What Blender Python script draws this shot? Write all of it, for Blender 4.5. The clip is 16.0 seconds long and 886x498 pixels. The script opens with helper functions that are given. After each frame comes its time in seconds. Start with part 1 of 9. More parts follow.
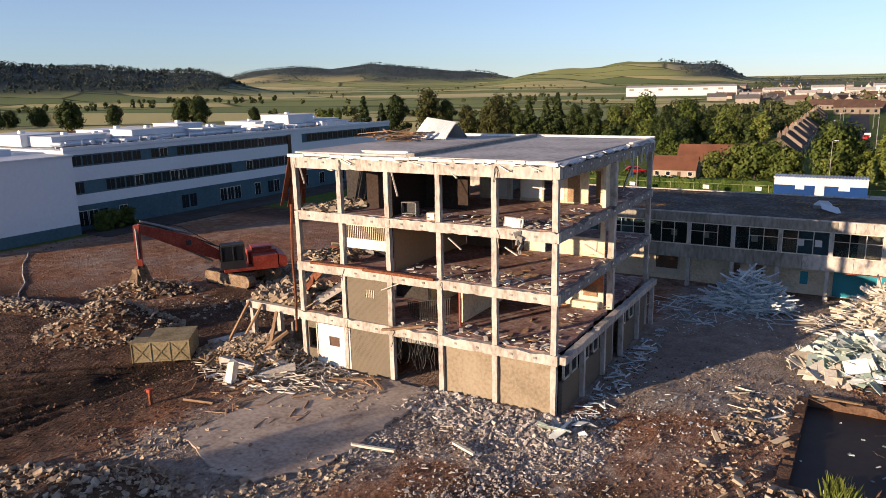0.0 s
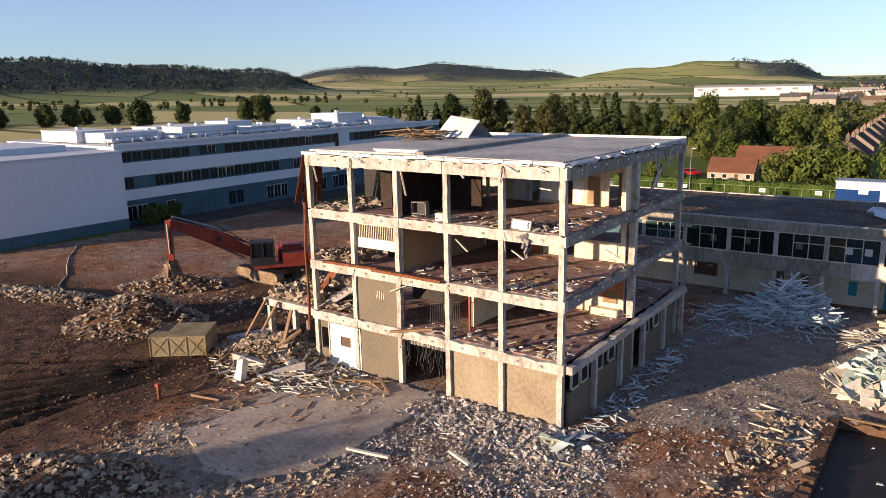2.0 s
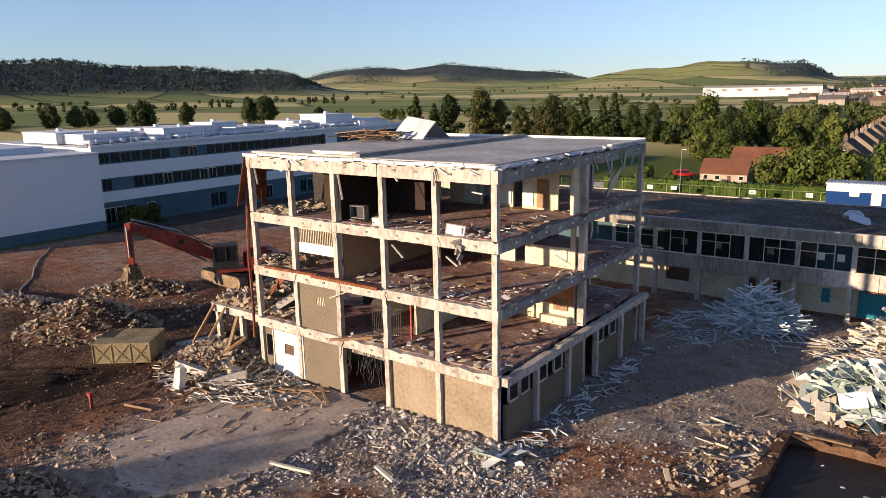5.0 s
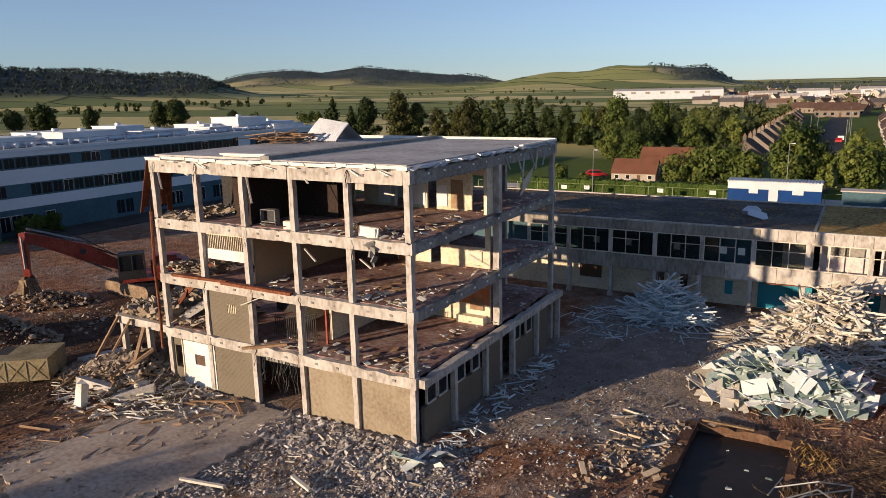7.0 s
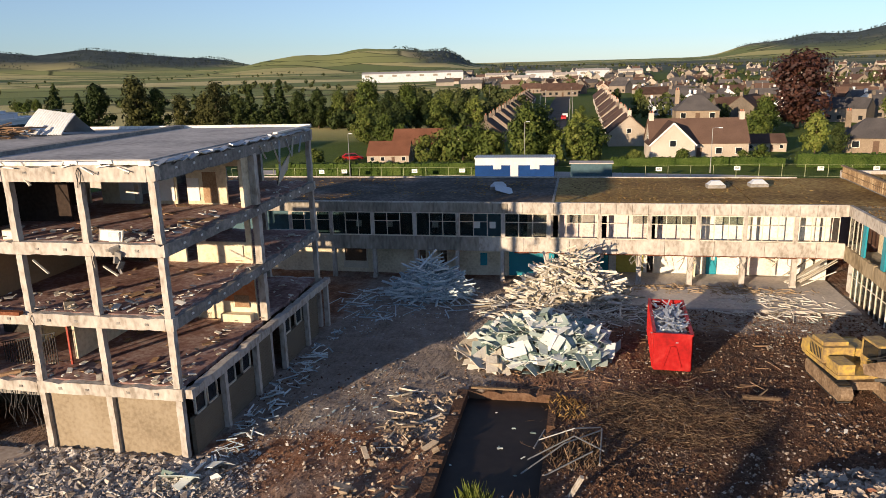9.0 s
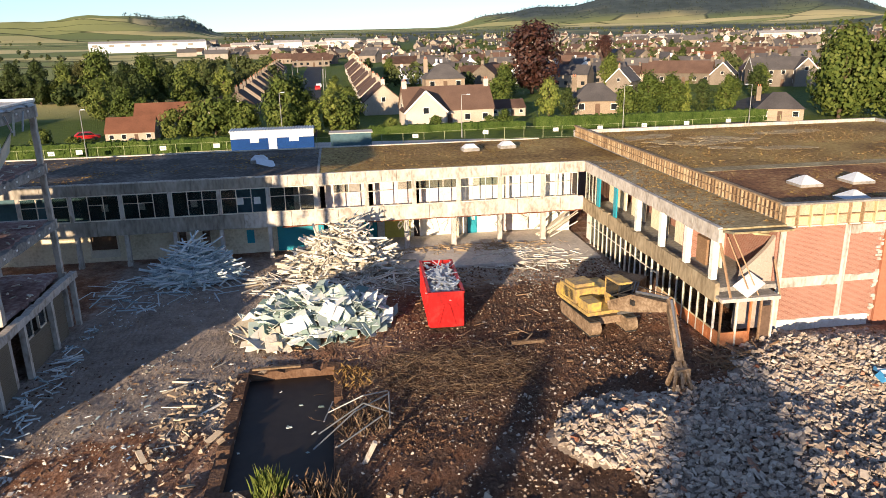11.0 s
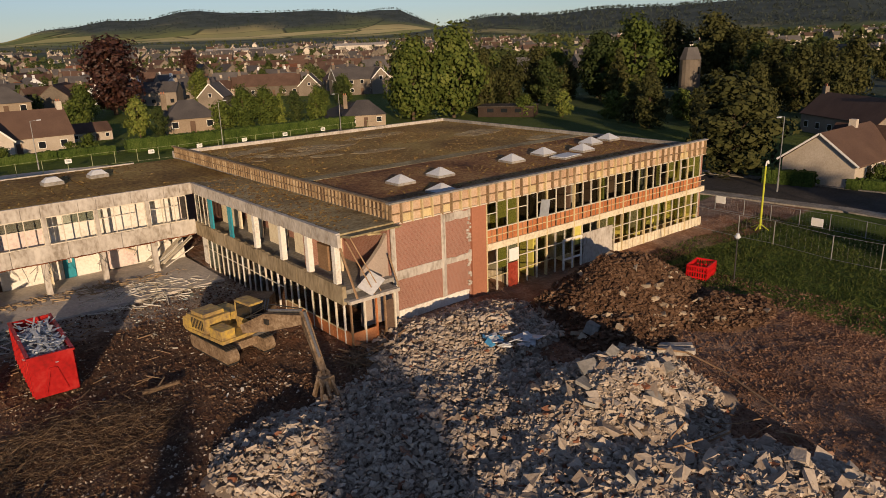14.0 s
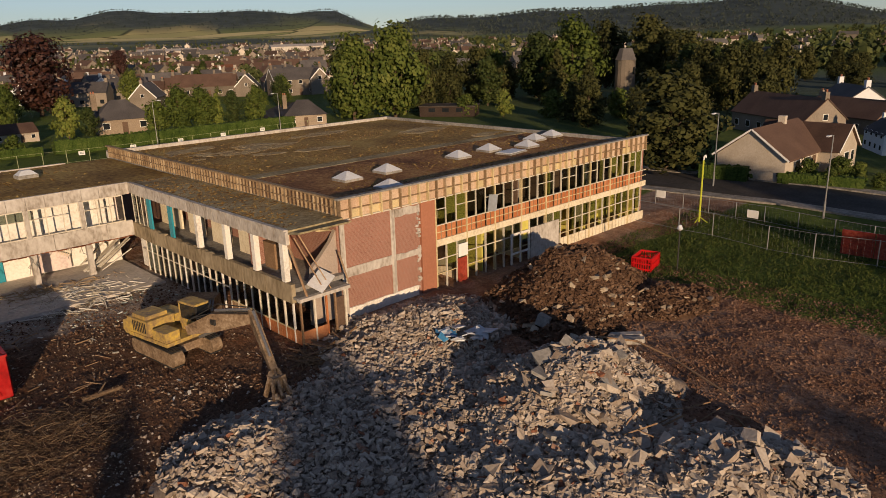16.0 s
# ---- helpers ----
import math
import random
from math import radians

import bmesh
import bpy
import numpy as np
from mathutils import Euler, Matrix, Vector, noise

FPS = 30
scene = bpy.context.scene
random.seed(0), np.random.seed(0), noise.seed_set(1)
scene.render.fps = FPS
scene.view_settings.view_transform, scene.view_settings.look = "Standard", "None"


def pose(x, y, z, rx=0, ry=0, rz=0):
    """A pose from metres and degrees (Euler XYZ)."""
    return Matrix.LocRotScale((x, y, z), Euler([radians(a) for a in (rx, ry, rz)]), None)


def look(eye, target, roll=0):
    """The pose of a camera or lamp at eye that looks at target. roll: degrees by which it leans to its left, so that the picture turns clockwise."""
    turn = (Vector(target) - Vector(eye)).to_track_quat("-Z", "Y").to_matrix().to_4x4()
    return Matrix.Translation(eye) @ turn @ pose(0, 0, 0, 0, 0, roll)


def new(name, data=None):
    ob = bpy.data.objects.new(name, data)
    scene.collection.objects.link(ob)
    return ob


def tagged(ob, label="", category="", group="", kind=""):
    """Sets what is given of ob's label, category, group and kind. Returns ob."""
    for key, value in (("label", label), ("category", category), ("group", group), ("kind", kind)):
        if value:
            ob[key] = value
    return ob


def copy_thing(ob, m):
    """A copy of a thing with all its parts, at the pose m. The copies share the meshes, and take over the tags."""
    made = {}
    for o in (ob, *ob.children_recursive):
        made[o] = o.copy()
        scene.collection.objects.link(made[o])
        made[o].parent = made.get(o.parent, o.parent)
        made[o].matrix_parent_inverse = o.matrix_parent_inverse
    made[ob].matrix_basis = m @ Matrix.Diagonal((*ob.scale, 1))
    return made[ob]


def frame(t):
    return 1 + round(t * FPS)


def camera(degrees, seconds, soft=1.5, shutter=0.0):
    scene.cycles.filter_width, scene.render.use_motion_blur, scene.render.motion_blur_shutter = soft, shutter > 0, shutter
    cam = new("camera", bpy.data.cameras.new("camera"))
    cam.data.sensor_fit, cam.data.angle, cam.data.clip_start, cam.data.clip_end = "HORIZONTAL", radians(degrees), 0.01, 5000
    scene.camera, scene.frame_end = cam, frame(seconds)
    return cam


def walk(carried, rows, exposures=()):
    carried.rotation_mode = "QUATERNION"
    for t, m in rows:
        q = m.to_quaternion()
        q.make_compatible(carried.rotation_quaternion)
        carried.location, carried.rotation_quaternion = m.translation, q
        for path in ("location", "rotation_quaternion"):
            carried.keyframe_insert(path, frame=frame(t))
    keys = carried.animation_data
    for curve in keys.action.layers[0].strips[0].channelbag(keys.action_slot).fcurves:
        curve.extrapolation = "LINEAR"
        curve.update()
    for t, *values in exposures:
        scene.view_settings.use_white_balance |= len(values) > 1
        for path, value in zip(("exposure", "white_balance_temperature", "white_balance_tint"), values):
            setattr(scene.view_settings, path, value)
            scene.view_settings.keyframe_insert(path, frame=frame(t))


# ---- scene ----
cam = camera(63.3, 16.0, 0.85)
PATH = [
    (0, (13.336, -33.649, 17.329), (12.33, -31.977, 16.893), -1.2),
    (0.5, (13.782, -33.002, 17.235), (12.732, -31.356, 16.801), -1.1),
    (1, (14.256, -32.372, 17.206), (13.162, -30.756, 16.771), -1.1),
    (1.5, (14.728, -31.774, 17.157), (13.594, -30.185, 16.723), -1.1),
    (2, (15.203, -31.069, 17.136), (14.054, -29.49, 16.702), -1.1),
    (2.5, (15.573, -30.326, 17.089), (14.415, -28.754, 16.656), -1.1),
    (3, (15.957, -29.618, 17.048), (14.792, -28.051, 16.617), -1.1),
    (3.5, (16.32, -28.977, 17.015), (15.15, -27.413, 16.583), -1.1),
    (4, (16.792, -28.328, 17.001), (15.617, -26.768, 16.57), -1.2),
    (6.5, (17.686, -27.295, 16.912), (16.575, -25.688, 16.483), -1.0),
    (7, (17.602, -27.172, 16.851), (16.612, -25.488, 16.424), -1.2),
    (7.5, (17.524, -26.993, 16.864), (16.752, -25.199, 16.436), -1.5),
    (8, (17.466, -26.885, 16.908), (16.873, -25.023, 16.481), -1.7),
    (8.2, (17.464, -26.839, 16.953), (16.922, -24.962, 16.525), -1.7),
    (10.3, (17.01, -26.723, 16.862), (16.967, -24.809, 16.282), -1.1),
    (10.5, (16.984, -26.711, 16.839), (17.022, -24.797, 16.261), -1.1),
    (11, (16.906, -26.347, 16.771), (17.17, -24.45, 16.195), -1.3),
    (11.5, (16.996, -26.118, 16.681), (17.435, -24.252, 16.112), -1.5),
    (12, (17.092, -25.878, 16.709), (17.7, -24.059, 16.141), -1.6),
    (12.5, (17.243, -25.759, 16.728), (18.039, -24.015, 16.161), -1.7),
    (13, (17.291, -25.613, 16.726), (18.237, -23.945, 16.159), -1.8),
    (13.5, (17.213, -25.501, 16.758), (18.295, -23.917, 16.191), -1.8),
    (14, (17.098, -25.303, 16.797), (18.302, -23.811, 16.228), -1.9),
    (14.5, (16.931, -25.097, 16.792), (18.208, -23.667, 16.224), -1.9),
    (15, (16.858, -24.996, 16.778), (18.161, -23.59, 16.21), -1.8),
    (15.5, (16.86, -24.893, 16.643), (18.178, -23.5, 16.074), -1.7),
    (16, (16.813, -24.822, 16.349), (18.139, -23.437, 15.78), -1.6),
]
walk(cam, [(t, look(eye, target, roll)) for t, eye, target, roll in PATH],
     exposures=[(0, 0.8, 6250, 20), (2, 0.92, 6250, 20), (4, 0.92, 6250, 20), (6.5, 0.58, 6200, 17), (8.0, 0.34, 6150, 16), (9.2, 0.75, 6200, 14), (10.5, 1.12, 6150, 13), (11.2, 1.14, 6100, 13), (12.0, 0.7, 6350, 14), (13.0, 0.25, 6600, 16), (14.5, -0.12, 6850, 18), (16, -0.12, 6850, 18)])

# ---- daylight: a low warm sun behind the site, clear sky ----
SUN_EL, SUN_AZ = radians(9.5), radians(208)
world = bpy.data.worlds.new("sky")
scene.world = world
world.use_nodes = True
wn = world.node_tree.nodes
sky = wn.new("ShaderNodeTexSky")
sky.sky_type = "NISHITA"
sky.sun_disc = False
sky.sun_elevation, sky.sun_rotation = SUN_EL, SUN_AZ
sky.air_density, sky.dust_density, sky.ozone_density = 0.85, 0.05, 4.0
hsv = wn.new("ShaderNodeHueSaturation")
hsv.inputs["Saturation"].default_value = 0.74
world.node_tree.links.new(sky.outputs[0], hsv.inputs["Color"])
world.node_tree.links.new(hsv.outputs[0], wn["Background"].inputs[0])
wn["Background"].inputs[1].default_value = 0.105
sun_data = bpy.data.lights.new("sun", "SUN")
sun_data.energy, sun_data.angle, sun_data.color = 5.0, radians(0.6), (1.0, 0.76, 0.48)
sun = new("sun", sun_data)
sun.matrix_world = look((100 * math.sin(SUN_AZ) * math.cos(SUN_EL), 100 * math.cos(SUN_AZ) * math.cos(SUN_EL), 100 * math.sin(SUN_EL)), (0, 0, 0))
SHADOW_DIR = Vector((-math.sin(SUN_AZ), -math.cos(SUN_AZ)))

# ---- materials ----
MATS = {}


def mat(name, cols, rough=0.85, s1=0.35, s2=6.0, bump=0.3, metal=0.0, island=0.0, rand=0.0, stretch=(1, 1, 1), dist=0.05):
    """A surface of three tones, mixed by a coarse and a fine noise, with fine relief."""
    m = bpy.data.materials.new(name)
    m.use_nodes = True
    nt = m.node_tree
    n, k = nt.nodes, nt.links.new
    bsdf = n["Principled BSDF"]
    geo = n.new("ShaderNodeNewGeometry")
    mp = n.new("ShaderNodeMapping")
    mp.inputs["Scale"].default_value = stretch
    k(geo.outputs["Position"], mp.inputs[0])
    a, b = n.new("ShaderNodeTexNoise"), n.new("ShaderNodeTexNoise")
    a.inputs["Scale"].default_value, a.inputs["Detail"].default_value = s1, 6
    b.inputs["Scale"].default_value, b.inputs["Detail"].default_value = s2, 5
    for t in (a, b):
        k(mp.outputs[0], t.inputs["Vector"])
    add = n.new("ShaderNodeMath")
    add.operation = "ADD"
    k(a.outputs[0], add.inputs[0])
    k(b.outputs[0], add.inputs[1])
    src = add.outputs[0]
    extra = 1.0
    for w, node, out in ((island, "ShaderNodeNewGeometry", "Random Per Island"), (rand, "ShaderNodeObjectInfo", "Random")):
        if w:
            g = n.new(node)
            mm = n.new("ShaderNodeMath")
            mm.operation = "MULTIPLY_ADD"
            k(g.outputs[out], mm.inputs[0])
            mm.inputs[1].default_value = w
            k(src, mm.inputs[2])
            src = mm.outputs[0]
            extra += w / 2
    sc = n.new("ShaderNodeMapRange")
    sc.inputs[1].default_value, sc.inputs[2].default_value = extra - 0.36 - (island + rand) / 2.4, extra + 0.36 + (island + rand) / 2.4
    k(src, sc.inputs[0])
    ramp = n.new("ShaderNodeValToRGB")
    e = ramp.color_ramp.elements
    e[0].position, e[1].position = 0.1, 0.9
    e[0].color, e[1].color = (*cols[0], 1), (*cols[2], 1)
    mid = ramp.color_ramp.elements.new(0.5)
    mid.color = (*cols[1], 1)
    k(sc.outputs[0], ramp.inputs[0])
    k(ramp.outputs[0], bsdf.inputs["Base Color"])
    bsdf.inputs["Roughness"].default_value, bsdf.inputs["Metallic"].default_value = rough, metal
    bsdf.inputs["Specular IOR Level"].default_value = 0.12 if rough > 0.6 else 0.35
    if bump:
        bp = n.new("ShaderNodeBump")
        bp.inputs["Strength"].default_value, bp.inputs["Distance"].default_value = bump, dist
        k(b.outputs[0], bp.inputs["Height"])
        k(bp.outputs[0], bsdf.inputs["Normal"])
    MATS[name] = m
    return m


def shade(c, f):
    return tuple(min(1, v * f) for v in c)


def plain(name, c, spread=0.18, **kw):
    return mat(name, [shade(c, 1 - spread), c, shade(c, 1 + spread)], **kw)


def glass(name, tint=(0.5, 0.55, 0.58), gloss=0.02, share=0.25):
    m = bpy.data.materials.new(name)
    m.use_nodes = True
    n, k = m.node_tree.nodes, m.node_tree.links.new
    n.remove(n["Principled BSDF"])
    tr, gl, mx, fr, pw_, ad = (n.new("ShaderNode" + s) for s in ("BsdfTransparent", "BsdfGlossy", "MixShader", "LayerWeight", "Math", "Math"))
    tr.inputs[0].default_value = (*tint, 1)
    gl.inputs["Roughness"].default_value = gloss
    fr.inputs[0].default_value = 0.5
    pw_.operation, ad.operation = "POWER", "MULTIPLY_ADD"
    pw_.inputs[1].default_value = 4.0
    ad.inputs[1].default_value, ad.inputs[2].default_value = 0.6, 0.04
    k(fr.outputs["Facing"], pw_.inputs[0])
    k(pw_.outputs[0], ad.inputs[0])
    k(ad.outputs[0], mx.inputs[0])
    k(tr.outputs[0], mx.inputs[1])
    k(gl.outputs[0], mx.inputs[2])
    k(mx.outputs[0], n["Material Output"].inputs[0])
    MATS[name] = m
    return m


def brick_mat(name, cols, mortar, bw=0.225, bh=0.075):
    """Brickwork too fine to model piece by piece: courses with joints, weathered."""
    m = plain(name, cols, 0.3, s1=0.5, s2=9, bump=0.2, rough=0.9)
    n, k = m.node_tree.nodes, m.node_tree.links.new
    geo = n.new("ShaderNodeNewGeometry")
    sep, com, ad = n.new("ShaderNodeSeparateXYZ"), n.new("ShaderNodeCombineXYZ"), n.new("ShaderNodeMath")
    k(geo.outputs["Position"], sep.inputs[0])
    k(sep.outputs[0], ad.inputs[0])
    k(sep.outputs[1], ad.inputs[1])
    k(ad.outputs[0], com.inputs[0])
    k(sep.outputs[2], com.inputs[1])
    br = n.new("ShaderNodeTexBrick")
    br.inputs["Scale"].default_value, br.inputs["Brick Width"].default_value, br.inputs["Row Height"].default_value = 1, bw, bh
    br.inputs["Mortar Size"].default_value = 0.012
    k(com.outputs[0], br.inputs["Vector"])
    ramp = [x for x in n if x.type == "VALTORGB"][0]
    hue = n.new("ShaderNodeMix")
    hue.data_type = "RGBA"
    br.inputs["Color1"].default_value, br.inputs["Color2"].default_value, br.inputs["Mortar"].default_value = (0, 0, 0, 1), (0.35, 0.35, 0.35, 1), (1, 1, 1, 1)
    k(br.outputs[0], hue.inputs[0])
    k(ramp.outputs[0], hue.inputs[6])
    hue.inputs[7].default_value = (*mortar, 1)
    k(hue.outputs[2], n["Principled BSDF"].inputs["Base Color"])
    return m


CONC = mat("weathered_concrete", [(0.27, 0.235, 0.195), (0.45, 0.415, 0.37), (0.56, 0.53, 0.485)], s1=0.9, s2=5, bump=0.35, stretch=(1, 1, 0.55))
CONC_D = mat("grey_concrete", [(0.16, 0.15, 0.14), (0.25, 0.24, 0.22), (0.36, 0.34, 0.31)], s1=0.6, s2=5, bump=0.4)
FLOOR = mat("dusty_vinyl_floor", [(0.17, 0.095, 0.082), (0.28, 0.175, 0.155), (0.43, 0.345, 0.315)], s1=0.7, s2=4, bump=0.2)
ROOFFELT = mat("grey_roof_felt", [(0.28, 0.27, 0.26), (0.42, 0.40, 0.38), (0.54, 0.52, 0.49)], s1=0.35, s2=3, bump=0.2)
ROOFMOSS = mat("gravelled_roof_with_moss", [(0.105, 0.058, 0.020), (0.27, 0.168, 0.052), (0.44, 0.325, 0.11)], s1=0.16, s2=3, bump=0.5)
ROOFRUST = mat("leaf_strewn_roof_felt", [(0.085, 0.038, 0.018), (0.24, 0.115, 0.047), (0.40, 0.245, 0.10)], s1=0.25, s2=4, bump=0.5)
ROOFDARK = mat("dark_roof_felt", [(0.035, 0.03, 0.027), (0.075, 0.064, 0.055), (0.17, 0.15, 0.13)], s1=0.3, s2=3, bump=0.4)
# stained concrete, darkened further for the wing's shaded end
STAINED_SHADED = mat("stained_shaded_concrete", [(0.16, 0.145, 0.12), (0.27, 0.245, 0.205), (0.38, 0.35, 0.30)], s1=0.6, s2=4, bump=0.3, stretch=(1, 1, 0.35))
ROOFMOSS2 = mat("mossy_grey_roof", [(0.13, 0.095, 0.05), (0.28, 0.225, 0.125), (0.44, 0.385, 0.235)], s1=0.3, s2=4, bump=0.5)
BRICK_GREY = brick_mat("grey_brown_brick", (0.145, 0.12, 0.085), (0.19, 0.165, 0.125))
BRICK_PALE = brick_mat("pale_pink_brick", (0.36, 0.29, 0.24), (0.37, 0.31, 0.265))
BRICK_RED = brick_mat("red_brick", (0.27, 0.12, 0.088), (0.35, 0.22, 0.17))
TERRA = plain("terracotta_render", (0.36, 0.155, 0.095), 0.12)
WHITE = mat("white_paint", [(0.55, 0.52, 0.46), (0.74, 0.72, 0.66), (0.82, 0.80, 0.75)], s1=0.5, s2=6, bump=0.1)
CREAM = mat("cream_wall_paint", [(0.50, 0.43, 0.30), (0.68, 0.60, 0.44), (0.76, 0.70, 0.54)], s1=0.6, s2=5, bump=0.1)
PINKW = mat("pale_pink_wall_paint", [(0.50, 0.40, 0.38), (0.68, 0.58, 0.55), (0.76, 0.68, 0.64)], s1=0.6, s2=5, bump=0.1)
TANRENDER = mat("tan_rendered_wall", [(0.20, 0.16, 0.11), (0.285, 0.235, 0.165), (0.33, 0.28, 0.205)], s1=0.5, s2=5, bump=0.15)
TAN = plain("tan_wall_paint", (0.33, 0.22, 0.13), 0.15)
BROWNW = plain("brown_wall_paint", (0.13, 0.085, 0.06), 0.25)
# near-black that stands in for the shade inside rooms and openings
DARKW = plain("interior_shade", (0.05, 0.045, 0.042), 0.4)
TIMBER = mat("bare_timber", [(0.15, 0.092, 0.053), (0.28, 0.178, 0.105), (0.42, 0.30, 0.19)], s1=1.5, s2=10, bump=0.3, island=0.5, rand=0.4)
ORANGEP = mat("orange_boards", [(0.34, 0.11, 0.04), (0.46, 0.17, 0.07), (0.54, 0.25, 0.12)], s1=1.0, s2=8, bump=0.2, rand=0.5)
PINKP = mat("faded_pink_boards", [(0.36, 0.23, 0.15), (0.51, 0.37, 0.26), (0.63, 0.51, 0.39)], s1=0.8, s2=8, bump=0.2, rand=0.4)
WEATHER = mat("weathered_grey_boards", [(0.15, 0.10, 0.06), (0.28, 0.20, 0.12), (0.42, 0.33, 0.22)], s1=1.0, s2=8, bump=0.3, rand=0.6)
FRAME_W = plain("off_white_frame", (0.62, 0.57, 0.47), 0.12, s1=1.5, s2=9, bump=0.1)
FRAME_Y = plain("yellowed_frame", (0.55, 0.45, 0.26), 0.2, s1=1.2, s2=9, bump=0.1)
BLUEP = plain("turquoise_panel", (0.02, 0.26, 0.34), 0.1, rough=0.5)
LINKBAND = mat("stained_tan_concrete", [(0.17, 0.135, 0.085), (0.29, 0.235, 0.155), (0.40, 0.335, 0.23)], s1=0.6, s2=4, bump=0.3, stretch=(1, 1, 0.4))
YELLOWW = plain("lime_yellow_paint", (0.56, 0.50, 0.12), 0.12, rough=0.7)
RUST = mat("rusty_steel", [(0.10, 0.035, 0.02), (0.17, 0.06, 0.03), (0.26, 0.11, 0.06)], s1=1.5, s2=8, bump=0.3, rough=0.8)
SHEETM = plain("galvanised_sheet", (0.50, 0.54, 0.58), 0.12, metal=0.5, rough=0.45, s1=0.6, s2=4)
STEEL = plain("dull_steel", (0.30, 0.30, 0.30), 0.3, metal=0.7, rough=0.5)
DARKM = plain("dark_machine_parts", (0.03, 0.03, 0.03), 0.4, rough=0.6)
REDM = mat("red_machine_paint", [(0.17, 0.03, 0.018), (0.30, 0.045, 0.026), (0.36, 0.09, 0.06)], s1=1.2, s2=6, rough=0.45, bump=0.1)
SKIPRED = mat("scuffed_red_paint", [(0.24, 0.006, 0.006), (0.36, 0.007, 0.007), (0.41, 0.026, 0.022)], s1=1.0, s2=5, rough=0.45, bump=0.1)
YELM = mat("dusty_yellow_paint", [(0.20, 0.14, 0.085), (0.40, 0.28, 0.10), (0.60, 0.42, 0.085)], s1=1.2, s2=5, rough=0.5, bump=0.1)
MUDM = mat("muddy_steel", [(0.11, 0.075, 0.05), (0.22, 0.155, 0.10), (0.34, 0.26, 0.18)], s1=1.2, s2=7, bump=0.4)
KHAKI = mat("khaki_tank_plates", [(0.16, 0.13, 0.07), (0.26, 0.21, 0.12), (0.34, 0.29, 0.18)], s1=1.0, s2=7, bump=0.2)
PLASTER = mat("white_and_pale_green_board", [(0.16, 0.23, 0.21), (0.40, 0.47, 0.44), (0.76, 0.78, 0.75)], s1=0.7, s2=3, bump=0.1, island=2.2)
PALEWOOD = mat("pale_painted_timber", [(0.30, 0.26, 0.19), (0.58, 0.54, 0.46), (0.72, 0.70, 0.64)], s1=1.0, s2=8, bump=0.2, island=1.6)
# pale timber with the blue of skylit shade put into its colour
SHADEWOOD = mat("shade_blue_pale_timber", [(0.24, 0.33, 0.36), (0.56, 0.63, 0.65), (0.74, 0.77, 0.76)], s1=1.0, s2=8, bump=0.2, island=1.6)
RUBBLE = mat("concrete_and_brick_rubble", [(0.22, 0.172, 0.135), (0.38, 0.318, 0.258), (0.53, 0.465, 0.39)], s1=0.4, s2=8, bump=0.5, island=1.0)
RUBBLE_PALE = mat("pale_plaster_rubble", [(0.20, 0.17, 0.145), (0.39, 0.35, 0.31), (0.57, 0.535, 0.49)], s1=0.4, s2=8, bump=0.5, island=1.2)
RUBBLE_TAN = mat("tan_stone_rubble", [(0.18, 0.135, 0.095), (0.32, 0.255, 0.185), (0.46, 0.39, 0.30)], s1=0.4, s2=8, bump=0.5, island=1.0)
RUBBLE_RED = mat("broken_brick", [(0.15, 0.06, 0.035), (0.26, 0.12, 0.075), (0.38, 0.24, 0.17)], s1=0.4, s2=8, bump=0.5, island=1.0)
EARTH = mat("dark_clod_earth", [(0.05, 0.028, 0.018), (0.115, 0.065, 0.040), (0.20, 0.128, 0.084)], s1=0.5, s2=7, bump=0.6, island=0.8, dist=0.12)
RED_EARTH = mat("red_brown_earth", [(0.07, 0.036, 0.023), (0.165, 0.090, 0.058), (0.29, 0.185, 0.13)], s1=0.5, s2=7, bump=0.6, island=0.8, dist=0.12)
GRASS = mat("rough_grass", [(0.022, 0.036, 0.008), (0.048, 0.068, 0.015), (0.095, 0.105, 0.03)], s1=0.25, s2=4, bump=0.6, island=0.8, dist=0.1)
WATER = plain("dark_wet_floor", (0.014, 0.010, 0.008), 0.4, rough=0.6, s1=0.5, s2=2, bump=0.05)
ASPHALT = mat("worn_asphalt", [(0.042, 0.038, 0.034), (0.062, 0.057, 0.052), (0.09, 0.083, 0.075)], s1=0.3, s2=5, bump=0.2)
PAVE = plain("pavement", (0.50, 0.455, 0.405), 0.22, s1=0.4, s2=5)
SLAB = mat("dusty_concrete_yard", [(0.26, 0.205, 0.165), (0.39, 0.325, 0.27), (0.49, 0.425, 0.36)], s1=0.5, s2=4, bump=0.15)
LEAF = mat("green_leaves", [(0.024, 0.040, 0.009), (0.066, 0.092, 0.018), (0.14, 0.155, 0.038)], s1=0.25, s2=1.5, bump=0, island=0.7, rand=0.5, rough=0.7)
LEAF_D = mat("dark_green_leaves", [(0.012, 0.022, 0.007), (0.034, 0.050, 0.014), (0.075, 0.092, 0.026)], s1=0.25, s2=1.5, bump=0, island=0.7, rand=0.5, rough=0.7)
LEAF_R = mat("copper_leaves", [(0.018, 0.007, 0.006), (0.040, 0.014, 0.010), (0.075, 0.030, 0.018)], s1=0.25, s2=1.5, bump=0, island=0.7, rough=0.6)
LEAF_W = mat("dark_wood_leaves", [(0.018, 0.022, 0.008), (0.046, 0.050, 0.016), (0.092, 0.090, 0.030)], s1=0.25, s2=1.5, bump=0, island=0.7, rand=0.5, rough=0.8)
